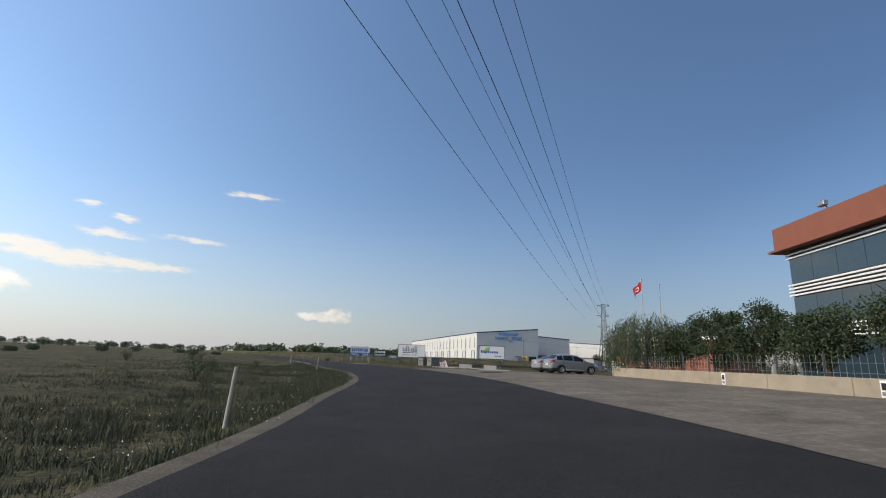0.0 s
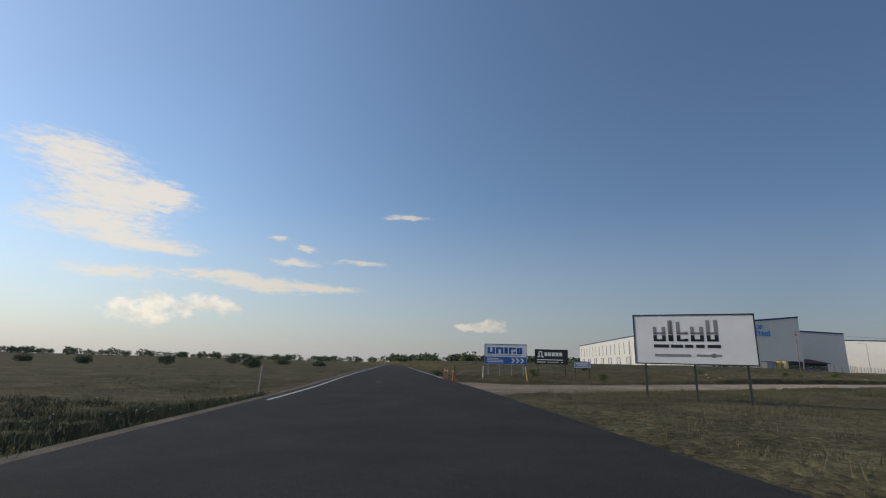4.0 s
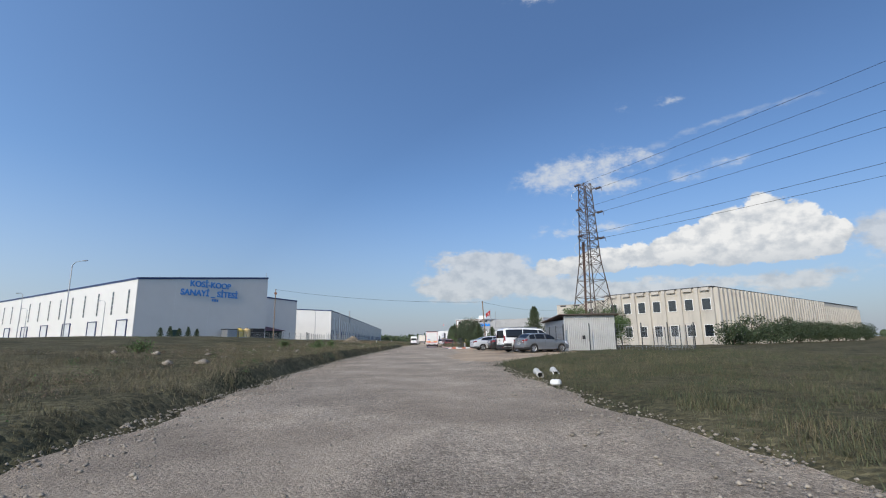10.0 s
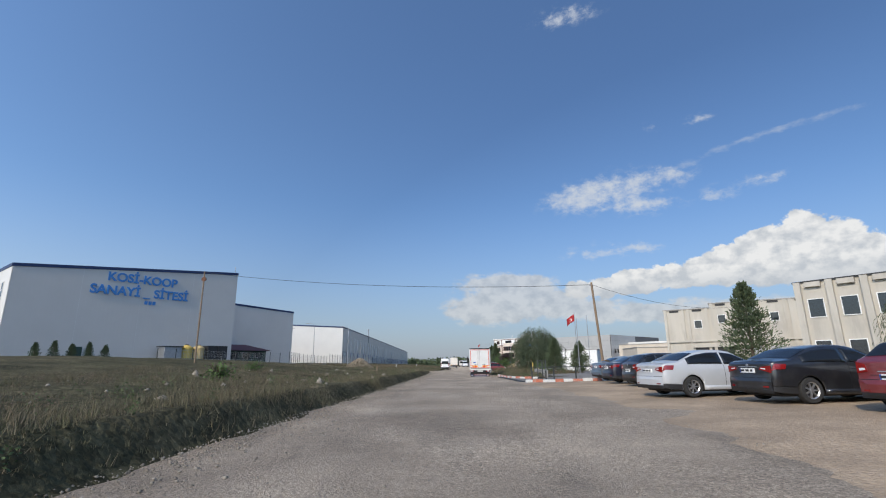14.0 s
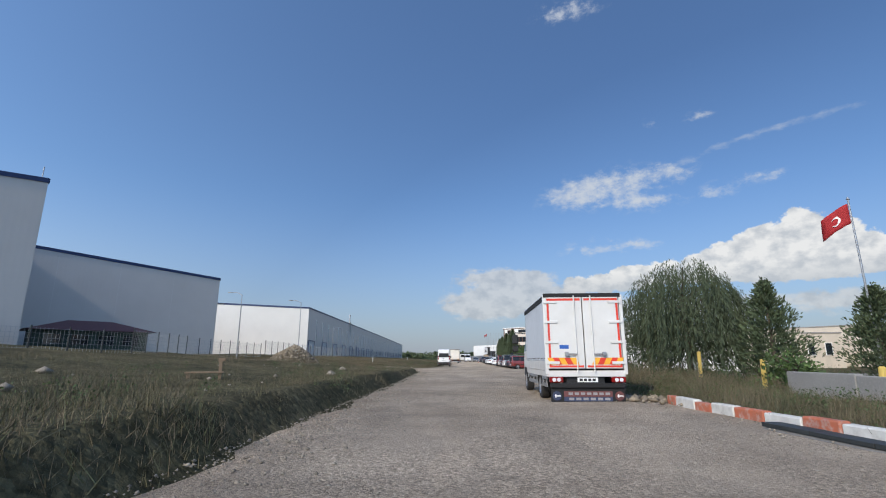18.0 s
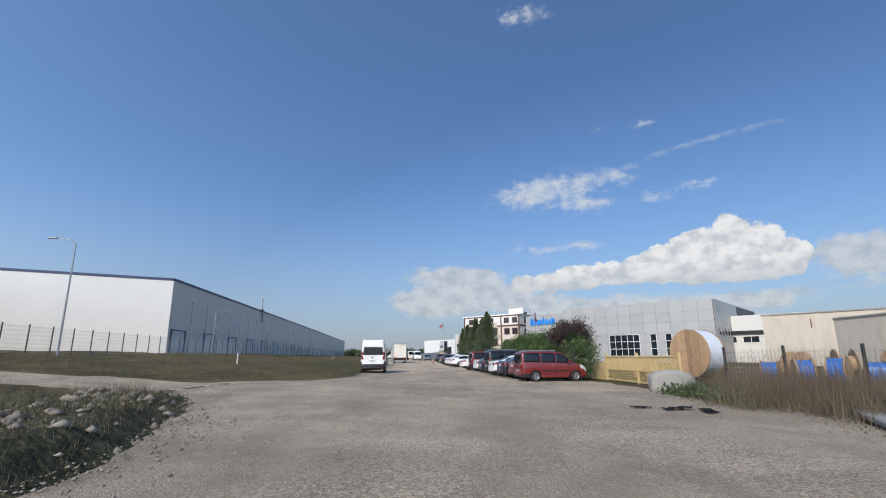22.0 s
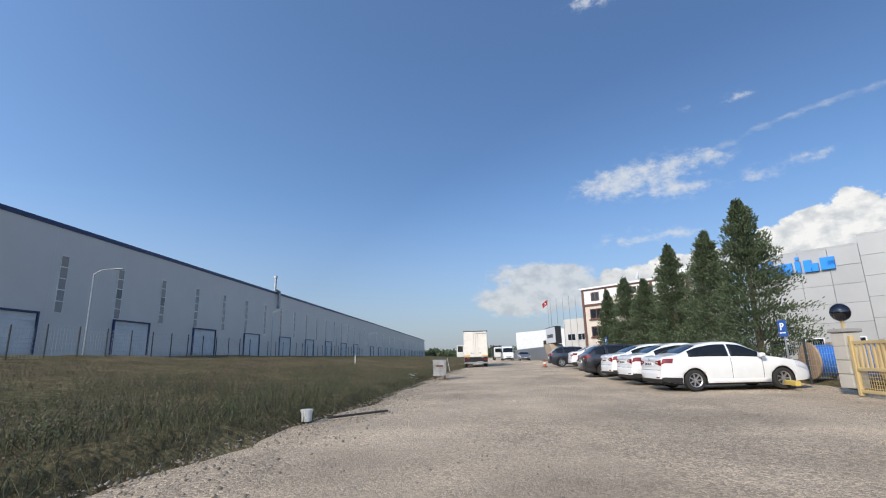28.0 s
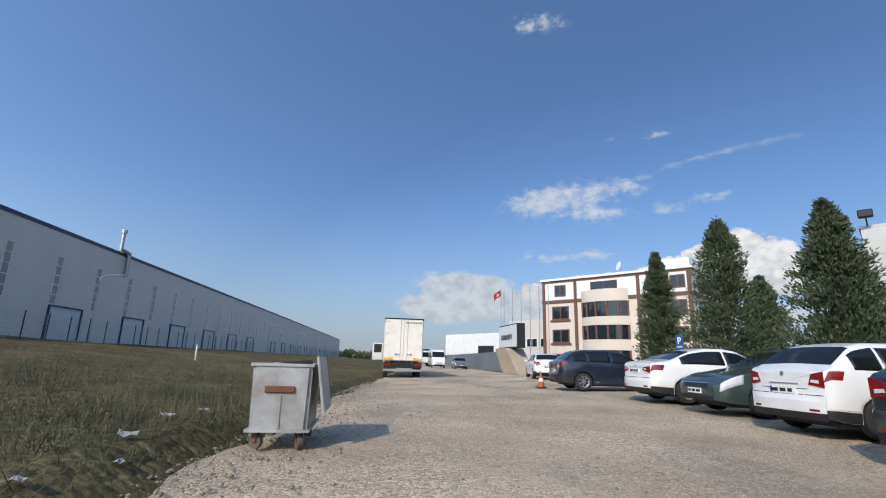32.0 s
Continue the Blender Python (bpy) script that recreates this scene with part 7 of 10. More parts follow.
pm = pose(PYL.x, PYL.y, 0.2, 0, 0, PDIR)
tower, tips = pylon(pm, 16.6, "weathered steel lattice power pylon with six insulators")
line_way = (WIRE_END - PYL).normalized()


def hang(name, a, b, sag, r, label, category, n=26, kind=""):
    bm = bmesh.new()
    pts = [a.lerp(b, i / n) - Vector((0, 0, sag * 4 * (i / n) * (1 - i / n))) for i in range(n + 1)]
    for p, q in zip(pts[:-1], pts[1:]):
        add_rod(bm, p, q, r, n=4)
    return tagged(part(name, bm, M_CABLE), label, category, "overhead wires", kind)


for tp in tips:
    a = pm @ tp
    b = a + Vector((line_way.x, line_way.y, 0)) * (WIRE_END - PYL).length
    hang("power_line", a, b, 2.5, 0.013, "thin dark overhead power line slung from the pylon", "power line", 40)
# the next tower of the line behind the start of the drive
pylon(pose(WIRE_END.x + 0.3, WIRE_END.y, 0.2, 0, 0, PDIR), 16.6, "distant steel lattice power pylon of the same line")

# ---- white shed under the pylon, mesh fence ----
M_CORR = mat("whitewashed_corrugated_sheet", (0.43, 0.43, 0.41), (0.35, 0.35, 0.335), 0.55, scale=1.2, fine=(0.38, 0.36, 0.32), fine_scale=2, fine_amount=0.3)
M_FENCE = mat("dark_fence_steel", (0.05, 0.055, 0.055), (0.035, 0.04, 0.04), 0.6, 0.3)
M_MESH = mat("pale_mesh_wire", (0.42, 0.44, 0.45), (0.34, 0.36, 0.37), 0.5, 0.6)


def corrugated(w, z0, z1, pitch=0.16, depth=0.04, slope=0.0):
    bm = bmesh.new()
    n = int(w / pitch) * 2
    cols = []
    for i in range(n + 1):
        x = w * i / n
        o = -depth if i % 2 else 0.0
        cols.append((bm.verts.new((x, o, z0)), bm.verts.new((x, o, z1 + slope * x))))
    for p, q in zip(cols[:-1], cols[1:]):
        bm.faces.new((p[0], q[0], q[1], p[1]))
    return bm


shed = thing("shed", pose(12.3, 32.6, 0.15, 0, 0, 0), "whitewashed corrugated iron shed with a rusty roof edge", "shed")
part("front_wall", corrugated(4.4, 0, 2.95), M_CORR, shed)
for k in range(9):
    o = part("side_sheet", box(0, -0.02 - 0.02 * (k % 2), k * 0.29, 5.5, 0.02, k * 0.29 + 0.285), M_STEEL, shed, "grey horizontal sheet")
    o.matrix_basis = pose(0, 5.5, 0, 0, 0, -90)
o = part("side_wall", corrugated(5.5, 0, 2.6), M_CORR, shed)
o.matrix_basis = pose(4.4, 0, 0, 0, 0, 90)
part("core", box(0.05, 0.05, 0, 4.35, 5.4, 2.6), M_DARK, shed)
bm = bmesh.new()
v = [bm.verts.new(p) for p in ((-0.45, -0.35, 3.08), (4.75, -0.35, 3.08), (4.75, 5.7, 2.62), (-0.45, 5.7, 2.62))]
f = bm.faces.new(v)
g = bmesh.ops.extrude_face_region(bm, geom=[f])
bmesh.ops.translate(bm, vec=(0, 0, -0.06), verts=[q for q in g["geom"] if isinstance(q, bmesh.types.BMVert)])
bmesh.ops.recalc_face_normals(bm, faces=bm.faces)
part("roof", bm, mat("rusty_roof_sheet", (0.17, 0.12, 0.09), (0.11, 0.08, 0.065), 0.8, scale=2), shed)
part("hatch", box(1.5, -0.07, 1.0, 1.75, -0.02, 1.3), M_DARK, shed)


def mesh_fence(a, b, h, label, n=None, z=0.0, gap=0.25, group="mesh fences", mesh=True, post_m=None, name="mesh_fence", wire=0.004, wire_m=None):
    a, b = Vector(a), Vector(b)
    d = b - a
    L = d.length
    t = thing(name, Matrix.Translation((a.x, a.y, z)) @ Matrix.Rotation(math.atan2(d.y, d.x), 4, "Z"), label, "fence", group)
    n = n or max(1, round(L / 2.5))
    me = None
    for k in range(n + 1):
        if me is None:
            o = part("post", box(-0.035, -0.035, -0.3, 0.035, 0.035, h + 0.12, 0.006), post_m or M_FENCE, t)
            me = o.data
        else:
            shared("post", me, t, Matrix.Translation((L * k / n, 0, 0)))
    if mesh:
        pm_ = None
        w = L / n - 0.08
        bm = bmesh.new()
        k = 0.0
        while k <= w + 0.001:
            add_box(bm, 0.04 + k - wire, -0.004, 0.05, 0.04 + k + wire, 0.004, h)
            k += gap
        zz = 0.05
        while zz <= h:
            add_box(bm, 0.04, -0.006, zz - wire, 0.04 + w, 0.006, zz + wire)
            zz += gap * 1.2
        o = part("mesh_panel", bm, wire_m or M_MESH, t)
        for k in range(1, n):
            shared("mesh_panel", o.data, t, Matrix.Translation((L * k / n, 0, 0)))
    return t


mesh_fence((12.0, 31.9), (22.5, 30.8), 2.15, "grey welded mesh fence in front of the shed", 5, 0.15)
mesh_fence((22.5, 31.0), (27.5, 47), 2.0, "grey welded mesh fence along the factory yard", 8, 0.15)
mesh_fence((12.0, 32.0), (12.2, 38.5), 2.0, "grey welded mesh fence beside the shed", 3, 0.15)
fence_l = mesh_fence((-30.0, 78.0), (-23.4, 101.0), 1.9, "dark mesh fence along the warehouse yard", 10, 1.2, 0.25, wire=0.006)
mesh_fence((-23.4, 101.0), (-25.0, 112.0), 1.9, "dark mesh fence by the gatehouse", 5, 1.4, 0.25, wire=0.006)
mesh_fence((-24.0, 131.0), (-23.0, 175.0), 1.9, "dark mesh fence along the warehouse yard", 18, 1.7, 0.25, wire=0.006)
mesh_fence((-23.0, 175.0), (-22.6, 262.0), 1.9, "dark mesh fence before the long warehouse", 34, 1.9, 0.25, wire=0.006)
mesh_fence((-25.0, 112.0), (-24.6, 131.0), 1.7, "dark mesh fence beside the side drive", 8, 1.5, 0.25, wire=0.006)
wl_ = thing("yard_wall", pose(-30.2, 78.0, 1.0, 0, 0, math.degrees(math.atan2(23, 6.6))), "low grey concrete plinth wall under the fence", "wall")
for k in range(10):
    part("block", box(k * 2.4, 0.05, -0.4, k * 2.4 + 2.36, 0.25, 0.45), M_CONCRETE_GROUND, wl_)

# ---- signs by the main road ----
M_SIGN_WHITE = mat("sign_white", (0.70, 0.71, 0.72), (0.62, 0.63, 0.64), 0.5, scale=1.5)
M_SIGN_DARKBLUE = mat("sign_blue", (0.025, 0.10, 0.34), (0.02, 0.085, 0.30), 0.5)
M_SIGN_BLACK = mat("sign_black", (0.014, 0.015, 0.017), (0.012, 0.012, 0.013), 0.5)
M_SIGN_GREY = mat("sign_grey", (0.22, 0.22, 0.23), (0.18, 0.18, 0.19), 0.6)


def board(name, a, b, z0, z1, face, label, ground=-0.1, frame=None, posts=2, stilts=None, category="billboard"):
    """A sign board from plan point a (left, as read) to b, on posts. Local x along it, y backwards."""
    a, b = Vector(a), Vector(b)
    d = b - a
    t = thing(name, Matrix.Translation((a.x, a.y, 0)) @ Matrix.Rotation(math.atan2(d.y, d.x), 4, "Z"), label, category, "roadside signs")
    L = d.length
    part("panel", box(0, 0, z0, L, 0.04, z1, 0.005), face, t)
    bm = bmesh.new()
    for x0, zz0, x1, zz1 in ((-0.04, z0 - 0.04, L + 0.04, z0), (-0.04, z1, L + 0.04, z1 + 0.04), (-0.04, z0, 0, z1), (L, z0, L + 0.04, z1)):
        add_box(bm, x0, -0.03, zz0, x1, 0.07, zz1)
    part("frame", bm, frame or M_FENCE, t)
    for k in range(posts):
        x = L * (0.08 + 0.84 * k / max(1, posts - 1)) if not stilts else stilts[k]
        part("post", box(x - 0.04, 0.05, ground, x + 0.04, 0.13, z1 - 0.1), frame or M_FENCE, t)
    return t, L


def shape(t, name, boxes, material, y=-0.012, label=""):
    bm = bmesh.new()
    for x0, z0, x1, z1 in boxes:
        add_box(bm, x0, y, z0, x1, 0.002, z1)
    return part(name, bm, material, t, label)


def chevrons(t, x, z, h, n, material, step=0.42):
    bm = bmesh.new()
    for k in range(n):
        x0 = x + k * step
        for s in (-1, 1):
            q = [(x0, z), (x0 + 0.18, z), (x0 + 0.18 - h * 0.5 * 0.9, z + s * h / 2), (x0 - h * 0.5 * 0.9, z + s * h / 2)]
            vs = [bm.verts.new((px, -0.016, pz)) for px, pz in q]
            bm.faces.new(vs if s > 0 else vs[::-1])
    part("chevron", bm, material, t)


t, L = board("billboard", (-16.9, -14.1), (-14.2, -11.3), 1.30, 3.10, M_SIGN_WHITE, "white and blue roadside billboard with three arrowheads", -0.1, M_STEEL, 4)
shape(t, "lower_field", [(0.0, 1.30, L, 1.95)], M_SIGN_DARKBLUE, -0.006, "blue lower field")
for k, (x0, x1) in enumerate(((0.25, 0.95), (1.05, 1.75), (1.85, 2.15), (2.25, 2.9), (3.0, 3.5))):
    shape(t, "letter_shape", [(x0, 2.22, x0 + 0.24, 2.82), (x1 - 0.24, 2.22, x1, 2.82 if k != 3 else 2.45), (x0, 2.22 if k in (0, 4) else 2.64, x1, 2.38 if k in (0, 4) else 2.82)], M_SIGN_DARKBLUE)
shape(t, "text_bar", [(0.25, 2.06, 3.4, 2.12)], M_SIGN_GREY)
shape(t, "text_bar", [(0.2, 1.76, 1.3, 1.83), (0.2, 1.60, 1.7, 1.67), (0.2, 1.44, 1.75, 1.51)], M_SIGN_WHITE, -0.014)
chevrons(t, 2.65, 1.62, 0.42, 3, M_SIGN_WHITE)
t, L = board("billboard", (-13.66, -10.7), (-11.5, -8.75), 1.42, 2.68, M_SIGN_BLACK, "black roadside billboard with white lettering shapes", -0.1, M_FENCE, 2)
for k in range(5):
    x0 = 0.85 + k * 0.33
    shape(t, "name_bar", [(x0, 2.12, x0 + 0.27, 2.45)], M_SIGN_WHITE)
shape(t, "crest", [(0.34, 2.05, 0.62, 2.12), (0.30, 2.12, 0.40, 2.5), (0.56, 2.12, 0.66, 2.5), (0.34, 2.45, 0.62, 2.55), (0.2, 1.98, 0.36, 2.1), (0.6, 1.98, 0.76, 2.1)], M_SIGN_WHITE)
shape(t, "text_bar", [(0.15, 1.74, 2.5, 1.82), (0.15, 1.54, 0.95, 1.61), (1.1, 1.54, 2.1, 1.60), (2.3, 1.54, 2.5, 1.6)], M_SIGN_WHITE)
t, L = board("road_sign_board", (-10.3, -9.3), (-9.2, -8.4), 1.15, 1.66, M_SIGN_WHITE, "small blue and white board on two posts", -0.1, M_FENCE, 2)
shape(t, "field", [(0.05, 1.19, L - 0.05, 1.62)], mat("sign_pale_blue", (0.16, 0.22, 0.36), (0.13, 0.18, 0.3), 0.6), -0.006)
shape(t, "text_bar", [(0.15, 1.46, L - 0.2, 1.53), (0.3, 1.30, L - 0.25, 1.35)], M_SIGN_WHITE, -0.014)
t, L = board("billboard", (7.13, -25.5), (10.69, -23.25), 1.42, 3.30, M_SIGN_WHITE, "large white billboard with grey lettering and an arrow", -0.1, M_FENCE, 3)
for k, (x0, x1, top_) in enumerate(((0.7, 1.15, 2.85), (1.25, 1.42, 3.1), (1.55, 1.95, 3.05), (2.05, 2.5, 2.85), (2.6, 3.0, 3.1))):
    for zz0, zz1, mm in ((2.55, top_, M_SIGN_GREY), (2.28, 2.52, M_SIGN_BLACK)):
        bx = [(x0, zz0, x0 + 0.13, zz1), (x1 - 0.13, zz0, x1, zz1 if k not in (2,) else zz0 + 0.1), (x0, zz0, x1, zz0 + 0.08)]
        shape(t, "letter_shape", bx, mm)
shape(t, "text_bar", [(0.7, 2.03, 1.25, 2.15), (1.32, 2.03, 1.75, 2.15), (1.82, 2.03, 2.1, 2.15), (2.2, 2.03, 2.5, 2.15), (2.6, 2.03, 3.05, 2.15)], M_SIGN_BLACK)
shape(t, "text_bar", [(0.7, 1.68, 2.0, 1.78)], M_SIGN_GREY)
shape(t, "arrow", [(2.2, 1.70, 2.85, 1.78), (2.72, 1.66, 2.85, 1.82), (2.85, 1.70, 3.05, 1.78)], M_SIGN_GREY)
t, L = board("billboard", (28.75, -35.2), (31.1, -33.6), 1.55, 2.95, M_SIGN_WHITE, "white billboard with a rainbow arch in a dark red frame", 0.3, M_FENCE, 2, (0.02, 2.82))
for r0, r1, cc in ((0.62, 0.75, (0.75, 0.6, 0.12)), (0.50, 0.62, (0.25, 0.5, 0.12)), (0.36, 0.50, (0.1, 0.35, 0.55))):
    bm = bmesh.new()
    for i in range(8):
        a0, a1 = radians(85 + i * 10), radians(95 + i * 10)
        vs = [bm.verts.new((1.15 + q * 1.2 * math.cos(a), -0.01, 1.95 + q * 1.25 * math.sin(a))) for q, a in ((r0, a0), (r1, a0), (r1, a1), (r0, a1))]
        bm.faces.new(vs)
    bmesh.ops.recalc_face_normals(bm, faces=bm.faces)
    part("rainbow_band", bm, mat("arch_%d" % int(r0 * 100), cc, None, 0.6), t)
for k in range(8):
    shape(t, "letter_shape", [(0.2 + k * 0.25, 2.15, 0.38 + k * 0.25, 2.38 if k else 2.48)], M_SIGN_DARKBLUE)
shape(t, "text_bar", [(1.75, 1.78, 2.1, 1.9), (2.2, 1.78, 2.5, 1.9)], M_SIGN_GREY)
# leaning hand-lettered notice in the verge
nt = thing("notice_board", pose(17.6, -27.6, -0.25, 0, -19, 20), "leaning white notice board with rows of dark bars", "notice board", "roadside signs")
part("panel", box(0, 0, 0.28, 0.95, 0.03, 1.15), M_SIGN_WHITE, nt)
for k in range(6):
    shape(nt, "text_bar", [(0.06, 1.04 - k * 0.13, 0.88 - 0.1 * (k % 2), 1.11 - k * 0.13)], mat("notice_red", (0.4, 0.1, 0.05), None, 0.7) if k in (0, 1, 4) else M_SIGN_BLACK)
for x in (0.08, 0.85):
    part("post", box(x - 0.02, 0.03, -0.1, x + 0.02, 0.07, 1.1), M_POST_WOOD, nt)


def marker_post(x, y, z, h, material, label, lean=(0, 0), r=0.05, caps=None):
    t = thing("marker_post", pose(x, y, z, lean[0], lean[1], 20), label, "post", "roadside posts")
    part("shaft", rod((0, 0, -0.1), (0, 0, h), r, r * 0.9, 8), material, t)
    if caps:
        part("band", rod((0, 0, h * 0.72), (0, 0, h * 0.82), r * 1.08, n=8), caps, t)
        part("foot", rod((0, 0, 0), (0, 0, 0.05), r * 2.0, r * 1.4, 8), M_DARK, t)
    return t


M_POST_ORANGE = mat("faded_orange_plastic", (0.42, 0.10, 0.035), (0.34, 0.09, 0.04), 0.7)
marker_post(-7.66, -17.45, 0.0, 1.15, M_TAN, "slim leaning yellow post in the grass", (3, -6))
marker_post(-13.3, -17.2, 0.0, 1.10, M_PVC, "slim white post in the grass", (0, 2), 0.04)
marker_post(-9.5, -23.4, 0.02, 0.85, M_POST_ORANGE, "faded orange flexible lane post", (0, 0), 0.045, M_PVC)
marker_post(-11.6, -22.2, 0.02, 0.85, M_POST_ORANGE, "faded orange flexible lane post", (0, 0), 0.045, M_PVC)
marker_post(-7.4, -24.4, 0.02, 0.85, M_POST_ORANGE, "faded orange flexible lane post at the junction", (0, 3), 0.045, M_PVC)
marker_post(-13.0, -20.3, 0.05, 0.95, M_POST_WOOD, "short weathered wooden stake", (4, -3), 0.05)
marker_post(-14.6, -19.4, 0.05, 0.75, M_POST_WOOD, "short weathered wooden stake", (-5, 6), 0.05)
M_POST_PALE = mat("weathered_pale_post", (0.50, 0.46, 0.38), (0.36, 0.33, 0.27), 0.85, scale=4)
for x, y, z in ((50.3, -76.5, -0.22), (19.5, -50.5, -0.2), (-3.5, -37.6, -0.2)):
    marker_post(x, y, z, 1.05, M_POST_PALE, "weathered pale road edge marker post leaning slightly", (3, 7), 0.04)
for x, y in ((-8.5, 197.5), (-11.0, 144.0)):
    marker_post(x, y, float(ground_z(np.array([x]), np.array([y]))[0]), 1.0, M_PVC, "white utility marker post in the grass", (0, 2), 0.06)

# ---- bins ----
M_GALV = mat("dirty_galvanised_sheet", (0.46, 0.46, 0.45), (0.33, 0.33, 0.32), 0.55, 0.5, scale=2.5, amount=0.9, bump=0.1, bump_scale=12, fine=(0.22, 0.15, 0.10), fine_scale=4, fine_amount=0.45)
M_BIN_GREY = mat("stained_bin_sheet", (0.27, 0.268, 0.26), (0.17, 0.168, 0.165), 0.6, 0.3, scale=2.5, amount=0.9, bump=0.1, bump_scale=12, fine=(0.17, 0.12, 0.085), fine_scale=4, fine_amount=0.5)
M_CASTER = mat("worn_rubber_tyre", (0.13, 0.10, 0.08), (0.08, 0.065, 0.055), 0.8, scale=8)
M_RUST = mat("rust", (0.16, 0.07, 0.04), (0.11, 0.05, 0.03), 0.9)


def waste_bin(m, lab, open_lid=True, group="wheeled waste bins", M_GALV=M_GALV, side=1):
    """A galvanised wheeled container; local x along its width (the face seen), y its length."""
    t = thing("waste_container", m, lab, "bin", group)
    bm = bmesh.new()
    q0 = [(-0.34, -0.60, 0.21), (0.34, -0.60, 0.21), (0.34, 0.60, 0.21), (-0.34, 0.60, 0.21)]
    q1 = [(-0.36, -0.62, 1.00), (0.36, -0.62, 1.00), (0.36, 0.62, 1.00), (-0.36, 0.62, 1.00)]
    lo, hi = [bm.verts.new(p) for p in q0], [bm.verts.new(p) for p in q1]
    bm.faces.new(lo)
    for i in range(4):
        bm.faces.new((lo[i], lo[(i + 1) % 4], hi[(i + 1) % 4], hi[i]))
    bmesh.ops.recalc_face_normals(bm, faces=bm.faces)
    bmesh.ops.bevel(bm, geom=[e for e in bm.edges if abs(e.verts[0].co.z - e.verts[1].co.z) > 0.3], offset=0.04, segments=2, affect="EDGES")
    part("body", bm, M_GALV, t)
    for name, z0, z1 in (("rim", 0.975, 1.01), ("base_rail", 0.20, 0.235)):
        bm = bmesh.new()
        for a, b, c, d in ((-0.38, -0.64, 0.38, -0.60), (-0.38, 0.60, 0.38, 0.64), (-0.38, -0.60, -0.34, 0.60), (0.34, -0.60, 0.38, 0.60)):
            add_box(bm, a, b, z0, c, d, z1)
        part(name, bm, M_GALV, t)
    part("rib", box(-0.012, -0.62, 0.25, 0.012, -0.575, 0.98), M_GALV, t)
    part("handle_recess", box(-0.19, -0.645, 0.66, 0.17, -0.605, 0.74, 0.01), M_RUST, t, "rusty lifting handle")
    if open_lid:
        bm = bmesh.new()
        bmesh.ops.create_cube(bm, size=1.0, matrix=Matrix.Translation((0.47 * side, -0.02, 0.76)) @ Matrix.Rotation(radians(-10 * side), 4, "Y") @ Matrix.Diagonal((0.035, 1.16, 0.72, 1)))
        bmesh.ops.bevel(bm, geom=bm.edges[:], offset=0.01, segments=2, affect="EDGES")
        part("lid", bm, M_GALV, t, "metal lid hanging open at the side")
        part("hinge_bar", rod((0.40 * side, -0.58, 1.10), (0.40 * side, 0.56, 1.10), 0.02), M_RUST, t)
        bm = bmesh.new()
        for i in range(6):
            add_rod(bm, (-0.27, -0.45 + i * 0.17, 0.90), (0.25, -0.44 + i * 0.17, 0.93 + 0.04 * (i % 2)), 0.09, n=7)
        part("rubbish_sack", bm, M_BLACK, t, "black sacks filling the bin")
    else:
        bm = bmesh.new()
        add_box(bm, -0.40, -0.66, 1.01, 0.40, 0.66, 1.10, 0.04)
        part("lid", bm, M_GALV, t)
    for x in (-0.25, 0.25):
        for y in (-0.50, 0.50):
            turn = pose(x, y, 0.085, 0, 0, 62 if x < 0 else 28)
            w = part("caster", rod((-0.028, 0, 0), (0.028, 0, 0), 0.085, n=18), M_CASTER, t)
            w.matrix_basis = turn
            part("hub", rod((-0.032, 0, 0), (0.032, 0, 0), 0.035, n=10), M_RUST, w)
            bm = bmesh.new()
            add_box(bm, -0.045, -0.025, -0.01, -0.036, 0.03, 0.125)
            add_box(bm, 0.036, -0.025, -0.01, 0.045, 0.03, 0.125)
            add_box(bm, -0.045, -0.025, 0.105, 0.045, 0.03, 0.125)
            part("fork", bm, M_RUST, w)
    return t


waste_bin(pose(2.36, 172.25, 0.03, 0, 0, 3), "dented galvanised waste container with its lid hanging open")
waste_bin(pose(24.85, -40.3, 0.30, 0, 0, 5), "stained grey waste container with its lid hanging open", True, M_GALV=M_BIN_GREY, side=-1)
waste_bin(pose(26.0, -40.1, 0.31, 0, 0, -6), "stained grey waste container on the forecourt edge", False, M_GALV=M_BIN_GREY)

# ---- forecourt wall, blocks and kerb ----
M_WALL_SAND = mat("sandy_rendered_wall", (0.36, 0.30, 0.225), (0.29, 0.24, 0.18), 0.95, scale=0.8, bump=0.15, bump_scale=25, fine=(0.22, 0.185, 0.14), fine_scale=2.2, fine_amount=0.4)
lw = thing("low_wall", pose(47.2, -45.0, 0.3, 0, 0, -49.5), "low rendered concrete wall along the forecourt", "wall")
for k in range(12):
    part("wall_length", box(k * 4.0, 0, -0.3, k * 4.0 + 3.98, 0.3, 0.85, 0.02), M_WALL_SAND, lw)
for k in (3, 5, 8):
    sg = part("parking_sign", box(k * 4.0 + 1.0, -0.03, 0.28, k * 4.0 + 1.26, 0.0, 0.80), M_PLATE, lw)
    part("sign_print", box(k * 4.0 + 1.05, -0.036, 0.50, k * 4.0 + 1.21, -0.03, 0.72), M_SIGN_BLACK, sg)
    part("sign_print", box(k * 4.0 + 1.04, -0.036, 0.33, k * 4.0 + 1.22, -0.03, 0.45), M_SIGN_GREY, sg)
mesh_fence((48.0, -43.9), (74.4, -74.7), 1.1, "thin pale mesh fence behind the low wall", 16, 0.9, 0.3)
pf = thing("picket_fence", pose(46.9, -44.4, 0.55, 0, 0, 100), "white upright picket fence beside the low wall", "fence")
for z in (0.25, 0.85):
    part("rail", box(0, -0.02, z, 6.6, 0.02, z + 0.06), M_WHITE, pf)
me = None
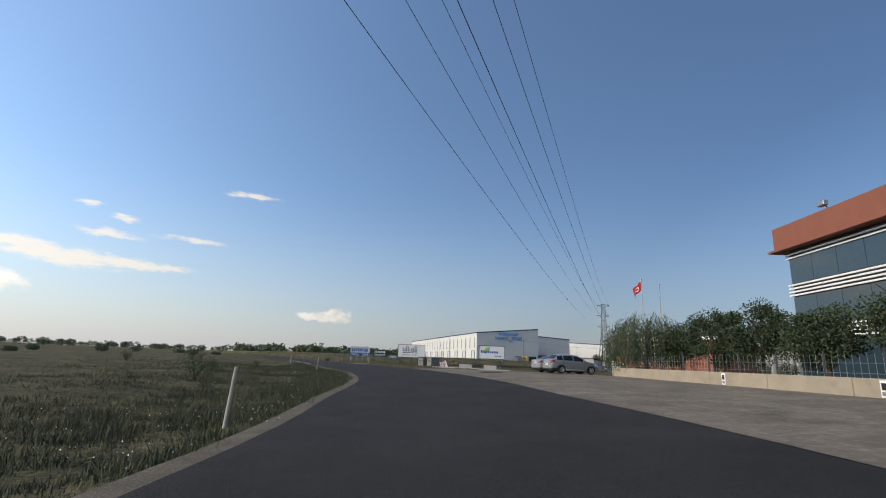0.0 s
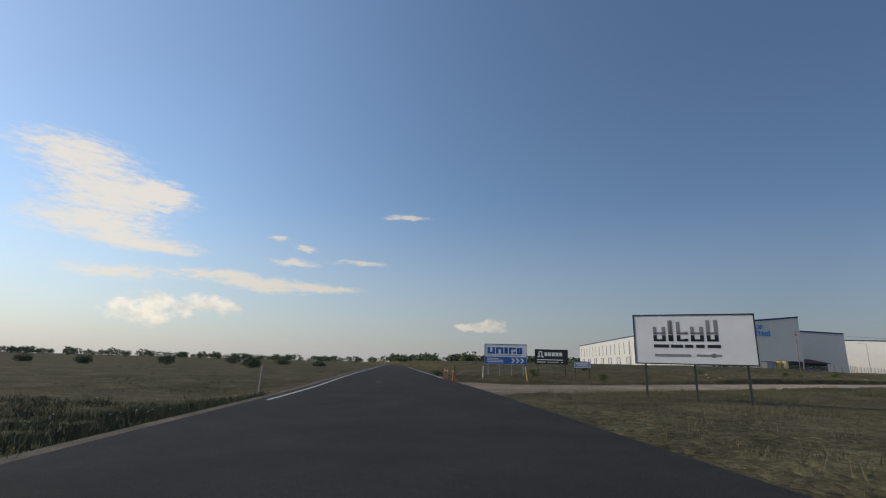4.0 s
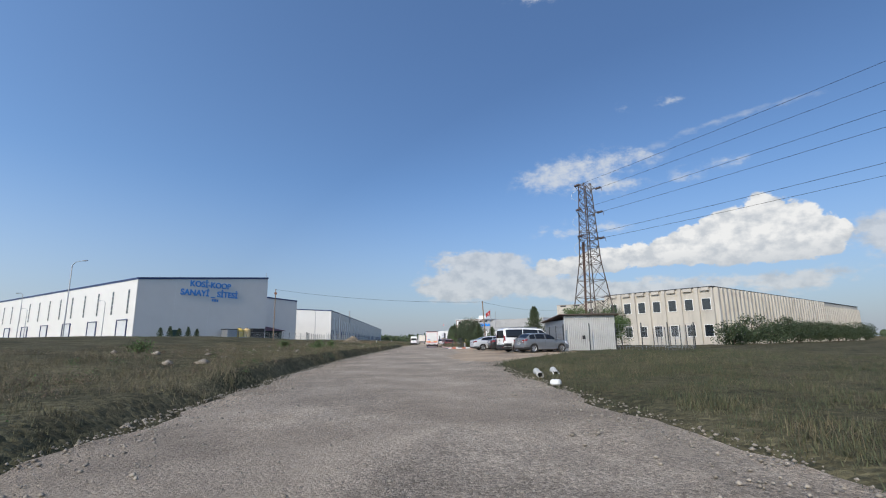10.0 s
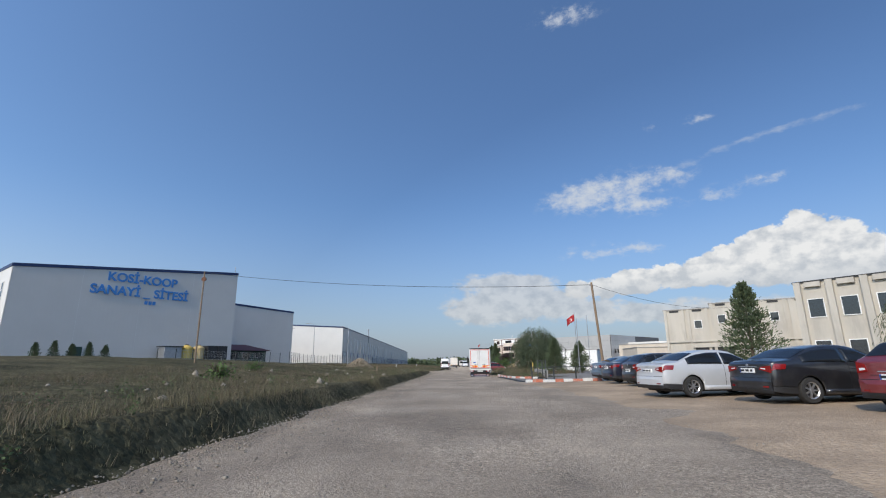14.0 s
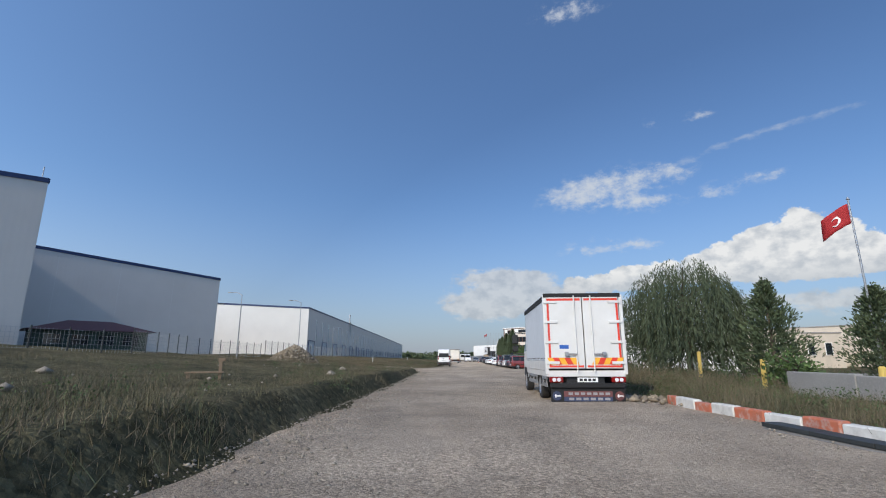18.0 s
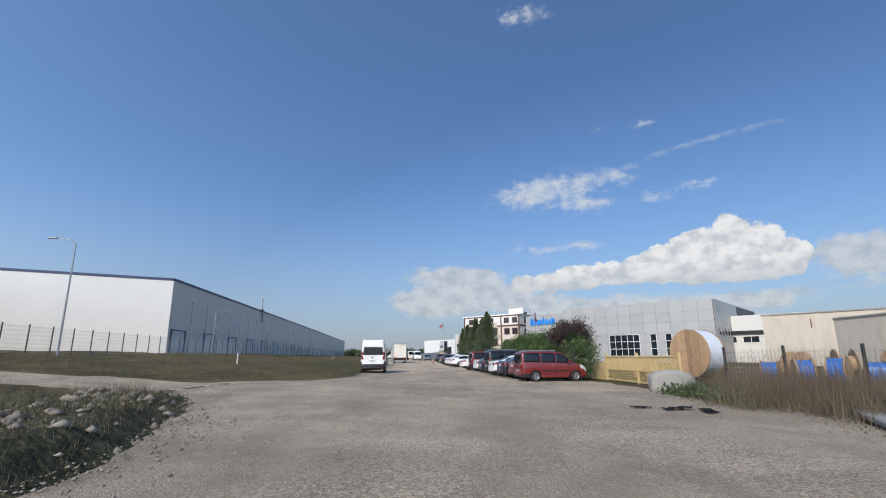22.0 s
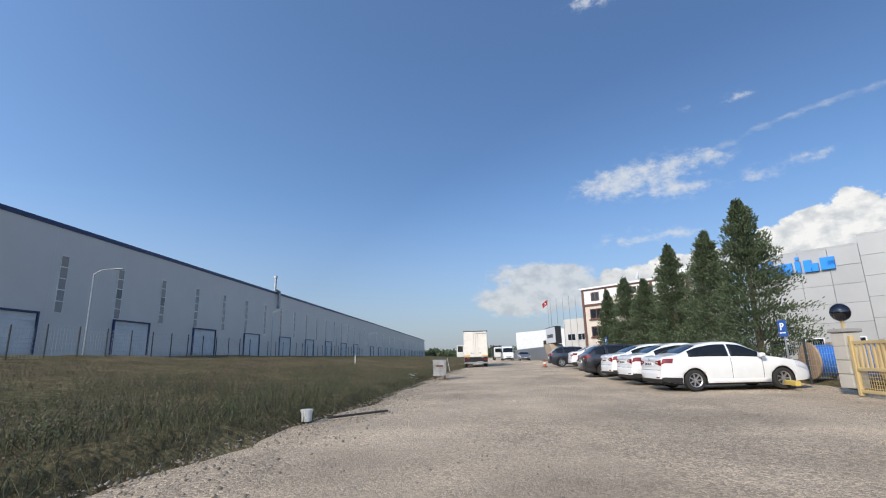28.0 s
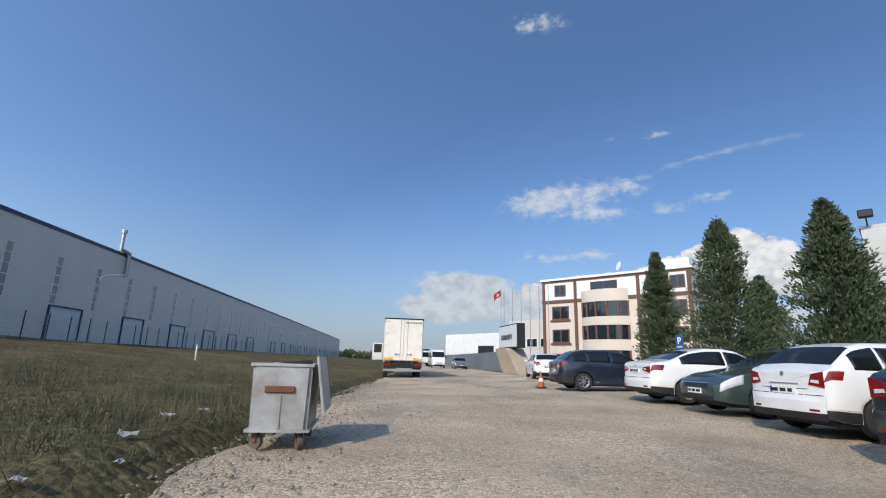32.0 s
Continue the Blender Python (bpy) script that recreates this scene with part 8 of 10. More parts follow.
for k in range(34):
    if me is None:
        o = part("picket", box(-0.03, -0.035, 0, 0.03, -0.02, 1.1, 0.005), M_WHITE, pf)
        me = o.data
    else:
        shared("picket", me, pf, Matrix.Translation((k * 0.2, 0, 0)))
for x, y, r, lab in ((27.4, -35.8, 24, "long whitish concrete block at the forecourt edge"), (29.9, -34.5, 20, "square pale concrete block beside a billboard")):
    b_ = thing("concrete_block", pose(x, y, 0.3, 0, 0, r), lab, "concrete block", "concrete blocks")
    part("block", box(-0.75, -0.3, 0, 0.75, 0.3, 0.5, 0.03), M_CONCRETE_GROUND, b_)
kb = thing("kerb", pose(23.4, -37.0, 0.2, 0, 0, 10), "grey concrete kerb at the end of the forecourt", "kerb")
for k in range(12):
    part("kerbstone", box(k * 0.8, 0, -0.1, k * 0.8 + 0.78, 0.25, 0.22, 0.02), M_CONCRETE_GROUND, kb)

# ---- striped kerb, railing and gate yard ----
M_KERB_RED = mat("worn_red_kerb_paint", (0.50, 0.13, 0.06), (0.36, 0.13, 0.08), 0.8, scale=5, fine=(0.45, 0.42, 0.38), fine_scale=8, fine_amount=0.6)
M_KERB_WHITE = mat("worn_white_kerb_paint", (0.66, 0.65, 0.61), (0.5, 0.49, 0.46), 0.8, scale=5, fine=(0.38, 0.36, 0.33), fine_scale=8, fine_amount=0.5)


def kerb(line, label, step=0.55):
    t = thing("kerb", pose(0, 0, 0), label, "kerb", "striped kerbs")
    pts = spline([Vector(p) for p in line], step)
    for i, (a, b) in enumerate(zip(pts[:-1], pts[1:])):
        d = b - a
        z = float(track_z(a.x, a.y))
        o = part("kerbstone", box(0.01, -0.09, -0.1, d.length - 0.01, 0.09, 0.17 + 0.02 * math.sin(i * 2.3), 0.02), M_KERB_RED if (i // 1) % 2 else M_KERB_WHITE, t)
        o.matrix_basis = Matrix.Translation((a.x, a.y, z)) @ Matrix.Rotation(math.atan2(d.y, d.x), 4, "Z")
    return t


kerb([(4.6, 59.3), (6.5, 59.2), (9.5, 59.1), (12.5, 59.2)], "red and white painted kerbstones before a railing", 0.6)
kerb([(6.7, 65.2), (5.8, 66.2), (5.15, 68.5), (4.9, 72.0), (4.87, 75.0), (5.05, 76.6)], "worn red and white kerbstones along the green verge", 0.62)
rl = thing("railing", pose(5.4, 61.2, 0.1, 0, 0, -2), "dark steel railing along the gate yard", "railing")
for k in range(6):
    part("post", box(k * 1.5 - 0.04, -0.04, 0, k * 1.5 + 0.04, 0.04, 0.92), M_FENCE, rl)
part("top_rail", box(-0.05, -0.03, 0.86, 7.6, 0.03, 0.92), M_FENCE, rl)
M_YARD = mat("worn_yard_concrete", (0.24, 0.225, 0.20), (0.17, 0.16, 0.145), 0.95, scale=0.4, bump=0.3, bump_scale=35, fine=(0.30, 0.285, 0.26), fine_scale=12, fine_amount=0.4, gloss=0.2)


def gate_leaf(a, b, h, label):
    """A steel gate leaf with a square frame, upright bars and thin cross wires."""
    a, b = Vector(a), Vector(b)
    d = b - a
    L = d.length
    t = thing("yard_gate", Matrix.Translation((a.x, a.y, 0.10)) @ Matrix.Rotation(math.atan2(d.y, d.x), 4, "Z"), label, "gate", "yard gate leaves")
    for z in (0.05, h - 0.07):
        part("rail", box(0.07, -0.03, z, L - 0.07, 0.03, z + 0.07, 0.006), M_FENCE, t)
    for x in (0.0, L - 0.07):
        part("stile", box(x, -0.035, 0.0, x + 0.07, 0.035, h, 0.006), M_FENCE, t)
    me = None
    n = 7
    for k in range(1, n):
        z = h * k / n
        if me is None:
            o = part("cross_wire", rod((0.06, 0, 0), (L - 0.06, 0, 0), 0.012, n=5), M_FENCE, t)
            me = o.data
            o.matrix_basis = Matrix.Translation((0, 0, z))
        else:
            shared("cross_wire", me, t, Matrix.Translation((0, 0, z)))
    part("lock_plate", box(L - 0.12, -0.045, h * 0.45, L - 0.02, 0.045, h * 0.6), M_STEEL, t)
    return t


gate_leaf((7.25, 66.4), (6.5, 64.6), 1.4, "dark steel gate leaf standing open at the yard entrance")
gate_leaf((7.0, 64.2), (6.6, 62.2), 1.4, "second dark steel gate leaf at the yard entrance")
sheet("gate_apron", [(4.4, 60.2), (7.4, 60.2), (7.3, 66.2), (5.9, 66.6), (5.2, 68.6), (4.75, 72.4), (4.35, 72.4)], 0.03, M_YARD, "worn concrete apron before the yard gate", "apron", 5)
dn = thing("drain_channel", pose(4.6, 60.4, float(track_z(4.6, 66)) + 0.045), "long dark steel drain grating across the yard entrance", "drain")
for k in range(12):
    part("grating", box(-0.15, k * 1.0, -0.05, 0.15, k * 1.0 + 0.985, 0.008 + 0.004 * (k % 2), 0.004), M_FENCE, dn)
for k, (x, y, h) in enumerate(((9.6, 79.8, 1.0), (8.6, 74.6, 0.85), (9.9, 84.0, 1.3))):
    bl = thing("bollard", pose(x, y, 0.05, 2 - k, 1, 0), "yellow painted steel bollard in the rough grass", "bollard", "yellow bollards")
    part("shaft", rod((0, 0, -0.1), (0, 0, h), 0.07, n=12), M_YELLOW, bl)
    part("cap", rod((0, 0, h), (0, 0, h + 0.03), 0.07, 0.04, 12), M_YELLOW, bl)
yard = sheet("yard", [(5.6, 62), (16, 60.5), (27, 66), (27, 96), (16, 96), (7.5, 70)], 0.05, M_YARD, "grey concrete works yard behind the railing", "yard")
bx_ = thing("meter_box", pose(9.9, 60.2, 0.15, 0, 0, 5), "white meter box on a short stand", "meter box")
part("box", box(-0.3, -0.12, 0.35, 0.3, 0.12, 0.95, 0.02), M_WHITE, bx_)
part("stand", box(-0.18, -0.08, 0, 0.18, 0.08, 0.35), M_STEEL, bx_)
pw = thing("wooden_pole", pose(10.0, 59.9, 0.05, 0, -3.5, 0), "leaning weathered wooden utility pole", "utility pole")
part("shaft", rod((0, 0, -0.3), (0, 0, 6.6), 0.095, 0.07, 10), M_POST_WOOD, pw)
part("bracket", rod((-0.15, 0, 6.4), (0.15, 0, 6.4), 0.02), M_STEEL, pw)
tp_ = pose(10.0, 59.9, 0.05, 0, -3.5, 0) @ Vector((0, 0, 6.45))
pt = thing("wooden_pole", pose(-21.7, 69.2, 1.0), "slim dark lamp pole carrying a wire", "utility pole")
part("shaft", rod((0, 0, -0.3), (0, 0, 8.5), 0.08, 0.06, 8), M_POST_WOOD, pt)
part("lamp_ring", rod((0, -0.06, 7.8), (0, 0.06, 7.8), 0.2, n=14), M_RUST, pt)
hang("overhead_cable", Vector(tp_), Vector((-21.7, 69.2, 9.4)), 0.6, 0.016, "single dark cable slung across the track", "cable")
hang("overhead_cable", Vector(tp_), Vector((33.0, 76.0, 7.4)), 1.2, 0.012, "thin dark cable from the pole to the factory", "cable")


def flag(x, y, z, h, label, colour, pole_only=False, size=(1.1, 0.75), turn=150):
    t = thing("flagpole", pose(x, y, z, 0, 0, turn), label, "flagpole", "flagpoles")
    part("pole", rod((0, 0, -0.1), (0, 0, h), 0.045, 0.03, 8), M_STEEL, t)
    part("finial", rod((0, 0, h), (0, 0, h + 0.1), 0.06, 0.02, 8), M_STEEL, t)
    if pole_only:
        return t
    bm = bmesh.new()
    n, mrows = 10, 6
    g = [[bm.verts.new((0.04 + size[0] * i / n * 0.78, 0.14 * math.sin(i * 0.9 + j * 0.4) * i / n, h - 0.15 - size[1] * j / mrows - 0.55 * (i / n) ** 1.3)) for j in range(mrows + 1)] for i in range(n + 1)]
    for i in range(n):
        for j in range(mrows):
            f = bm.faces.new((g[i][j], g[i + 1][j], g[i + 1][j + 1], g[i][j + 1]))
    ob = part("flag", bm, colour, t, "red flag with a white crescent", True)
    sol = ob.modifiers.new("thickness", "SOLIDIFY")
    sol.thickness = 0.006
    bm = bmesh.new()
    c = g_mid = None
    for i in range(10):
        a0, a1 = radians(40 + i * 28), radians(40 + (i + 1) * 28)
        for sgn in (-1, 1):
            vs = []
            for q, a in ((0.17, a0), (0.17, a1)):
                u, w = 0.42 * size[0] + q * math.cos(a), -0.15 - 0.5 * size[1] + q * math.sin(a)
                vs.append((u, w))
            for q, a in ((0.125, a1), (0.125, a0)):
                u, w = 0.42 * size[0] + 0.035 + q * math.cos(a), -0.15 - 0.5 * size[1] + q * math.sin(a)
                vs.append((u, w))
            vv = []
            for u, w in vs:
                fi = u / (size[0] * 0.78) * 1.0
                j = -(w + 0.15) / size[1] * mrows
                vv.append(bm.verts.new((u, 0.14 * math.sin(fi * n * 0.9 + j * 0.4) * fi + sgn * 0.012, h + w - 0.55 * max(0, fi) ** 1.3)))
            bm.faces.new(vv)
    part("crescent", bm, M_WHITE, ob)
    return t


M_FLAG = mat("red_flag_cloth", (0.36, 0.016, 0.018), (0.28, 0.012, 0.014), 0.8, scale=3)
flag(14.2, 80.6, 0.1, 6.6, "flagpole with a red crescent flag by the yard", M_FLAG)
flag(13.7, 78.3, 0.1, 5.7, "bare steel flagpole by the yard", M_FLAG, True)
flag(14.6, 77.6, 0.1, 6.0, "bare steel flagpole by the yard", M_FLAG, True)
flag(48.8, -42.4, 0.8, 7.3, "flagpole with a red flag above the garden trees", M_FLAG)
flag(50.4, -43.6, 0.8, 6.6, "bare steel flagpole in the garden", M_FLAG, True)
flag(15.3, 215.7, 0.3, 8.8, "tall flagpole with a small red flag", M_FLAG, False, (1.0, 0.7))
for k in range(6):
    flag(15.8 + 0.75 * k, 216.4 - 0.75 * k, 0.3, 8.8, "tall bare flagpole in a row", M_FLAG, True)
for x, y in ((17.4, 150.4),):
    flag(x, y, 0.1, 6.0, "flagpole with a drooping red flag behind the hedge", M_FLAG, False, (0.75, 0.6), 60)


def street_lamp(x, y, z, h, arm, turn, label="slim grey street lamp with a single arm"):
    t = thing("street_lamp", pose(x, y, z, 0, 0, turn), label, "street lamp", "street lamps")
    part("pole", rod((0, 0, -0.3), (0, 0, h), 0.085, 0.05, 8), M_STEEL, t)
    bm = bmesh.new()
    sp = spline3([Vector((0, 0, h - 0.1)), Vector((arm * 0.35, 0, h + 0.25)), Vector((arm, 0, h + 0.35))], 5)
    for a, b in zip(sp[:-1], sp[1:]):
        add_rod(bm, a, b, 0.035, n=6)
    part("arm", bm, M_STEEL, t)
    part("lamp_head", box(arm - 0.1, -0.12, h + 0.29, arm + 0.55, 0.12, h + 0.39, 0.03), M_STEEL, t)


street_lamp(-38.2, 48.0, 1.2, 8.8, 1.6, -20)
street_lamp(-52.5, 78.0, 1.7, 6.6, 1.2, 160)
street_lamp(-66.0, 78.0, 1.7, 8.0, 1.6, 150)
street_lamp(-75.5, 92.0, 1.7, 6.4, 1.2, 160)
for k in range(7):
    street_lamp(-25.6, 181.2 + k * 34.6, 1.9, 6.5, 1.6, 10)
street_lamp(-21.5, 138.0, 1.7, 8.0, 1.4, 180)
street_lamp(-37.0, 142.0, 1.7, 8.0, 1.4, 0)
street_lamp(-27.0, 129.0, 1.7, 8.0, 1.4, 180)

# ---- works gate, timber drums ----
M_DRUM = mat("weathered_drum_timber", (0.44, 0.29, 0.16), (0.33, 0.21, 0.12), 0.85, scale=2.5, bump=0.3, bump_scale=20, spread=0.25)
M_BLUE_PIPE = mat("blue_plastic_pipe", (0.02, 0.16, 0.52), (0.02, 0.13, 0.45), 0.4)
M_SHEET = mat("pale_protective_sheet", (0.70, 0.72, 0.76), (0.58, 0.60, 0.65), 0.5)


def gate(a, b, label, wire=True):
    a, b = Vector(a), Vector(b)
    d = b - a
    t = thing("sliding_gate", Matrix.Translation((a.x, a.y, float(track_z(a.x, a.y)) + 0.01)) @ Matrix.Rotation(math.atan2(d.y, d.x), 4, "Z"), label, "gate", "works gates")
    L = d.length
    for z in (0.08, 0.62, 1.28):
        part("rail", box(0, -0.035, z, L, 0.035, z + 0.08, 0.006), M_TAN, t)
    n = int(L / 0.17)
    me = None
    for k in range(n):
        x = 0.08 + k * (L - 0.16) / (n - 1)
        if me is None:
            o = part("slat", box(-0.035, -0.02, 0.66, 0.035, 0.02, 1.32), M_TAN, t)
            o.matrix_basis = Matrix.Translation((x, 0, 0))
            me = o.data
        else:
            shared("slat", me, t, Matrix.Translation((x, 0, 0)))
    for x in (0, L * 0.5, L):
        part("gate_post", box(x - 0.06, -0.05, 0, x + 0.06, 0.05, 1.5, 0.01), M_TAN, t)
    bm = bmesh.new()
    k = 0.0
    while k < L:
        add_box(bm, k, -0.004, 0.16, k + 0.01, 0.004, 0.62)
        k += 0.09
    zz = 0.2
    while zz < 0.62:
        add_box(bm, 0, -0.004, zz, L, 0.004, zz + 0.01)
        zz += 0.09
    part("mesh_infill", bm, M_TAN, t)
    return t


gate((13.9, 126.8), (13.4, 119.2), "straw yellow slatted steel sliding gate")
gate((13.95, 158.9), (13.3, 154.2), "straw yellow slatted steel gate at the works entrance")
wf = thing("wicker_fence", pose(13.95, 127.0, -0.15, 0, 0, 94), "straw-coloured criss-cross lattice fence beside the gate", "fence")
for k in range(3):
    part("post", box(k * 1.6 - 0.04, -0.04, -0.1, k * 1.6 + 0.04, 0.04, 1.15, 0.008), M_TAN, wf)
for s_ in (-1, 1):
    for k in range(-6, 24):
        x0, x1 = k * 0.14, k * 0.14 + 0.95
        za, zb_ = (0.08, 1.03) if s_ > 0 else (1.03, 0.08)
        ca, cb_ = max(0.0, (0.0 - x0) / 0.95), min(1.0, (3.2 - x0) / 0.95)
        if cb_ - ca < 0.08:
            continue
        part("lath", rod((x0 + 0.95 * ca, 0.012 * s_, za + (zb_ - za) * ca), (x0 + 0.95 * cb_, 0.012 * s_, za + (zb_ - za) * cb_), 0.016, n=4), M_TAN, wf)
gp = thing("gate_pillar", pose(14.2, 159.4, 0.1, 0, 0, 4), "stone-clad square gate pillar with a convex mirror", "gate pillar")
for k in range(4):
    part("stone_course", box(-0.22, -0.22, k * 0.36, 0.22, 0.22, k * 0.36 + 0.35, 0.015), M_BEIGE, gp)
part("cap", box(-0.27, -0.27, 1.44, 0.27, 0.27, 1.54, 0.02), M_CONCRETE_GROUND, gp)
part("bracket", box(-0.03, -0.03, 1.54, 0.03, 0.03, 1.75), M_TAN, gp)
bm = bmesh.new()
bmesh.ops.create_uvsphere(bm, u_segments=18, v_segments=10, radius=0.24, matrix=Matrix.Translation((0, 0, 1.98)))
part("mirror_ball", bm, mat("dark_mirror", (0.08, 0.08, 0.09), (0.06, 0.06, 0.07), 0.04, 0.9), gp, "dark convex traffic mirror", True)
ps_n = 0
for x, y, z in ((14.75, 162.8, 0.1), (13.9, 181.5, 0.3), (14.0, 129.1, -0.15)):
    ps = thing("parking_sign", pose(x, y, z, 0, 0, -78), "blue parking sign with a white letter on a thin post", "sign", "parking signs")
    part("post", rod((0, 0, -0.1), (0, 0, 2.0), 0.025), M_STEEL, ps)
    pn = part("panel", box(-0.17, -0.05, 1.45, 0.17, -0.025, 2.0, 0.008), M_SIGN_DARKBLUE, ps)
    letters("P", Matrix.Translation((0, -0.055, 1.68)) @ Matrix.Rotation(math.pi / 2, 4, "X"), 0.33, 0.004, M_PLATE, pn, "letter")
    part("text_bar", box(-0.12, -0.056, 1.56, 0.12, -0.05, 1.60), M_PLATE, pn)


def drum(x, y, r, w, turn, lab, blue=False, sheet_=False, z=0.1):
    """A timber cable drum standing on its rims, axle level."""
    t = thing("cable_drum", pose(x, y, z, 0, 0, turn), lab, "cable drum", "timber cable drums")
    for s in (-1, 1):
        fl = new("flange")
        fl.parent = t
        n = 9
        for k in range(n):
            xa, xb = -r + 2 * r * k / n, -r + 2 * r * (k + 1) / n
            bm = bmesh.new()
            pts = []
            for q in np.linspace(xa + 0.008, xb - 0.008, 4):
                pts.append((q, math.sqrt(max(0.0, r * r - q * q))))
            lo = [(q, -h) for q, h in reversed(pts)]
            ring = pts + lo
            f0 = [bm.verts.new((q, s * w / 2, h + r)) for q, h in ring]
            f1 = [bm.verts.new((q, s * (w / 2 - 0.07), h + r)) for q, h in ring]
            bm.faces.new(f0), bm.faces.new(f1)
            for i in range(len(ring)):
                bm.faces.new((f0[i], f1[i], f1[(i + 1) % len(ring)], f0[(i + 1) % len(ring)]))
            bmesh.ops.recalc_face_normals(bm, faces=bm.faces)
            part("plank", bm, M_DRUM, fl)
    core = rod((0, -w / 2 + 0.05, r), (0, w / 2 - 0.05, r), r * (0.86 if blue else 0.55), n=24)
    part("wound_pipe" if blue else "core", core, M_BLUE_PIPE if blue else M_DRUM, t)
    if sheet_:
        part("wrapping", rod((0, -w / 2 + 0.08, r), (0, w / 2 - 0.08, r), r * 0.97, n=28), M_SHEET, t, "pale sheet wrapped round the drum")
    return t


drum(18.2, 125.0, 1.25, 1.2, -74, "huge timber cable drum wrapped in pale sheet", False, True)
for x, y, r, tr in ((16.6, 127.6, 0.6, 20), (20.4, 127.6, 0.75, 10), (25.0, 126.0, 0.75, 0), (26.4, 124.4, 0.8, 60), (28.0, 123.0, 0.75, 20), (29.6, 121.6, 0.7, 70)):
    drum(x, y, r, 0.9, tr, "weathered timber cable drum in the works yard", z=-0.1)
for k in range(8):
    drum(21.2 + 0.95 * k, 123.6 - 0.98 * k, 0.52 + 0.05 * (k % 3), 0.8, (42, 60, 30, 50)[k % 4], "low timber drum wound with blue plastic pipe", True, z=-0.1)
for x, y, tr in ((16.2, 163.4, 85), (17.7, 162.8, 60), (16.0, 161.0, 30)):
    drum(x, y, 0.62, 0.8, tr, "timber drum wound with blue plastic pipe", True)
wb_ = thing("kerb_beam", pose(13.4, 160.4, 0.1, 0, 0, 77), "yellow painted wheel stop beam on the ground", "wheel stop")
part("beam", box(0, -0.08, 0, 3.2, 0.08, 0.14, 0.02), M_YELLOW, wb_)
cb = thing("concrete_barrier", pose(11.9, 118.9, -0.12, 0, 0, -18), "rough grey rounded concrete block by the gate", "barrier")
bm = bmesh.new()
bmesh.ops.create_cube(bm, size=1.0, matrix=Matrix.Translation((0.75, 0, 0.38)) @ Matrix.Diagonal((1.6, 0.8, 0.86, 1)))
bmesh.ops.subdivide_edges(bm, edges=bm.edges[:], cuts=4, use_grid_fill=True)
for v in bm.verts:
    v.co.z -= 0.22 * abs((v.co.x - 0.75) / 0.8) ** 3 * (v.co.z > 0.4)
    v.co += Vector((math.sin(v.co.z * 7 + v.co.y * 5), math.sin(v.co.x * 6), math.sin(v.co.x * 5 + v.co.y * 9))) * 0.03
bmesh.ops.smooth_vert(bm, verts=bm.verts[:], factor=0.5, use_axis_x=True, use_axis_y=True, use_axis_z=True)
part("block", bm, M_CONCRETE_GROUND, cb, smooth=True)
for x, y, a, l in ((8.6, 112.0, 20, 1.0), (8.9, 111.3, 70, 0.8), (7.8, 112.3, -15, 0.5)):
    tp = thing("plastic_scrap", pose(x, y, float(track_z(x, y)) - 0.005, 0, 0, a), "torn black plastic sheet lying on the gravel", "litter", "black plastic scraps")
    bm = bmesh.new()
    g = [[bm.verts.new((l * (i / 7 - 0.5), l * 0.30 * (j / 4 - 0.5) * (1 + 0.4 * math.sin(i * 2.3 + a)), 0.012 + 0.05 * abs(math.sin(i * 1.7 + j * 2.1 + a)))) for j in range(5)] for i in range(8)]
    for i in range(7):
        for j in range(4):
            bm.faces.new((g[i][j], g[i + 1][j], g[i + 1][j + 1], g[i][j + 1]))
    bmesh.ops.solidify(bm, geom=bm.faces[:], thickness=0.006)
    part("sheet", bm, M_BLACK, tp)
sk = thing("slab_step", pose(9.4, 106.6, 0.02, 0, 0, 55), "broken pale concrete slab edge at the verge", "concrete slab")
part("slab", box(0, -0.5, 0, 4.2, 0.5, 0.12, 0.03), M_CONCRETE_GROUND, sk)
mesh_fence((14.6, 107.5), (13.4, 116.5), 1.3, "wire netting fence in the weeds", 4, 0.1, 0.14)
mesh_fence((12.3, 127.5), (12.8, 151.0), 1.3, "wire netting fence behind the parked cars", 9, 0.1, 0.2)
mesh_fence((15.0, 160.4), (17.0, 171.0), 1.2, "wire netting fence beside the conifers", 4, 0.15, 0.16)
# ramp with a white name board (bars)
M_TAN_RENDER = mat("tan_rendered_plinth", (0.42, 0.33, 0.24), (0.34, 0.27, 0.195), 0.9, scale=0.8, bump=0.2, bump_scale=30)
rp = thing("name_board_ramp", pose(14.7, 204.5, 0.3, 0, 0, 94), "sloping concrete plinth with a black and white name board", "sign plinth")
bm = bmesh.new()
v = [bm.verts.new(p) for p in ((0, -1.0, 0), (4.2, -1.0, 0), (6.5, -1.0, 2.2), (3.2, -1.0, 2.2), (0, 0.6, 0), (4.2, 0.6, 0), (6.5, 0.6, 2.2), (3.2, 0.6, 2.2))]
for f in ((0, 1, 2, 3), (7, 6, 5, 4), (0, 4, 5, 1), (1, 5, 6, 2), (2, 6, 7, 3), (3, 7, 4, 0)):
    bm.faces.new([v[i] for i in f])
part("plinth", bm, M_TAN_RENDER, rp)
part("board", box(1.2, -0.5, 2.2, 6.6, 0.2, 4.3, 0.02), M_SIGN_BLACK, rp)
part("board_face", box(1.4, 0.2, 2.3, 6.5, 0.24, 4.2), M_SIGN_WHITE, rp)
bm = bmesh.new()
for k in range(8):
    add_box(bm, 2.6 + k * 0.4, 0.24, 2.95, 2.9 + k * 0.4, 0.25, 3.4)
part("name_bar", bm, M_SIGN_BLACK, rp)
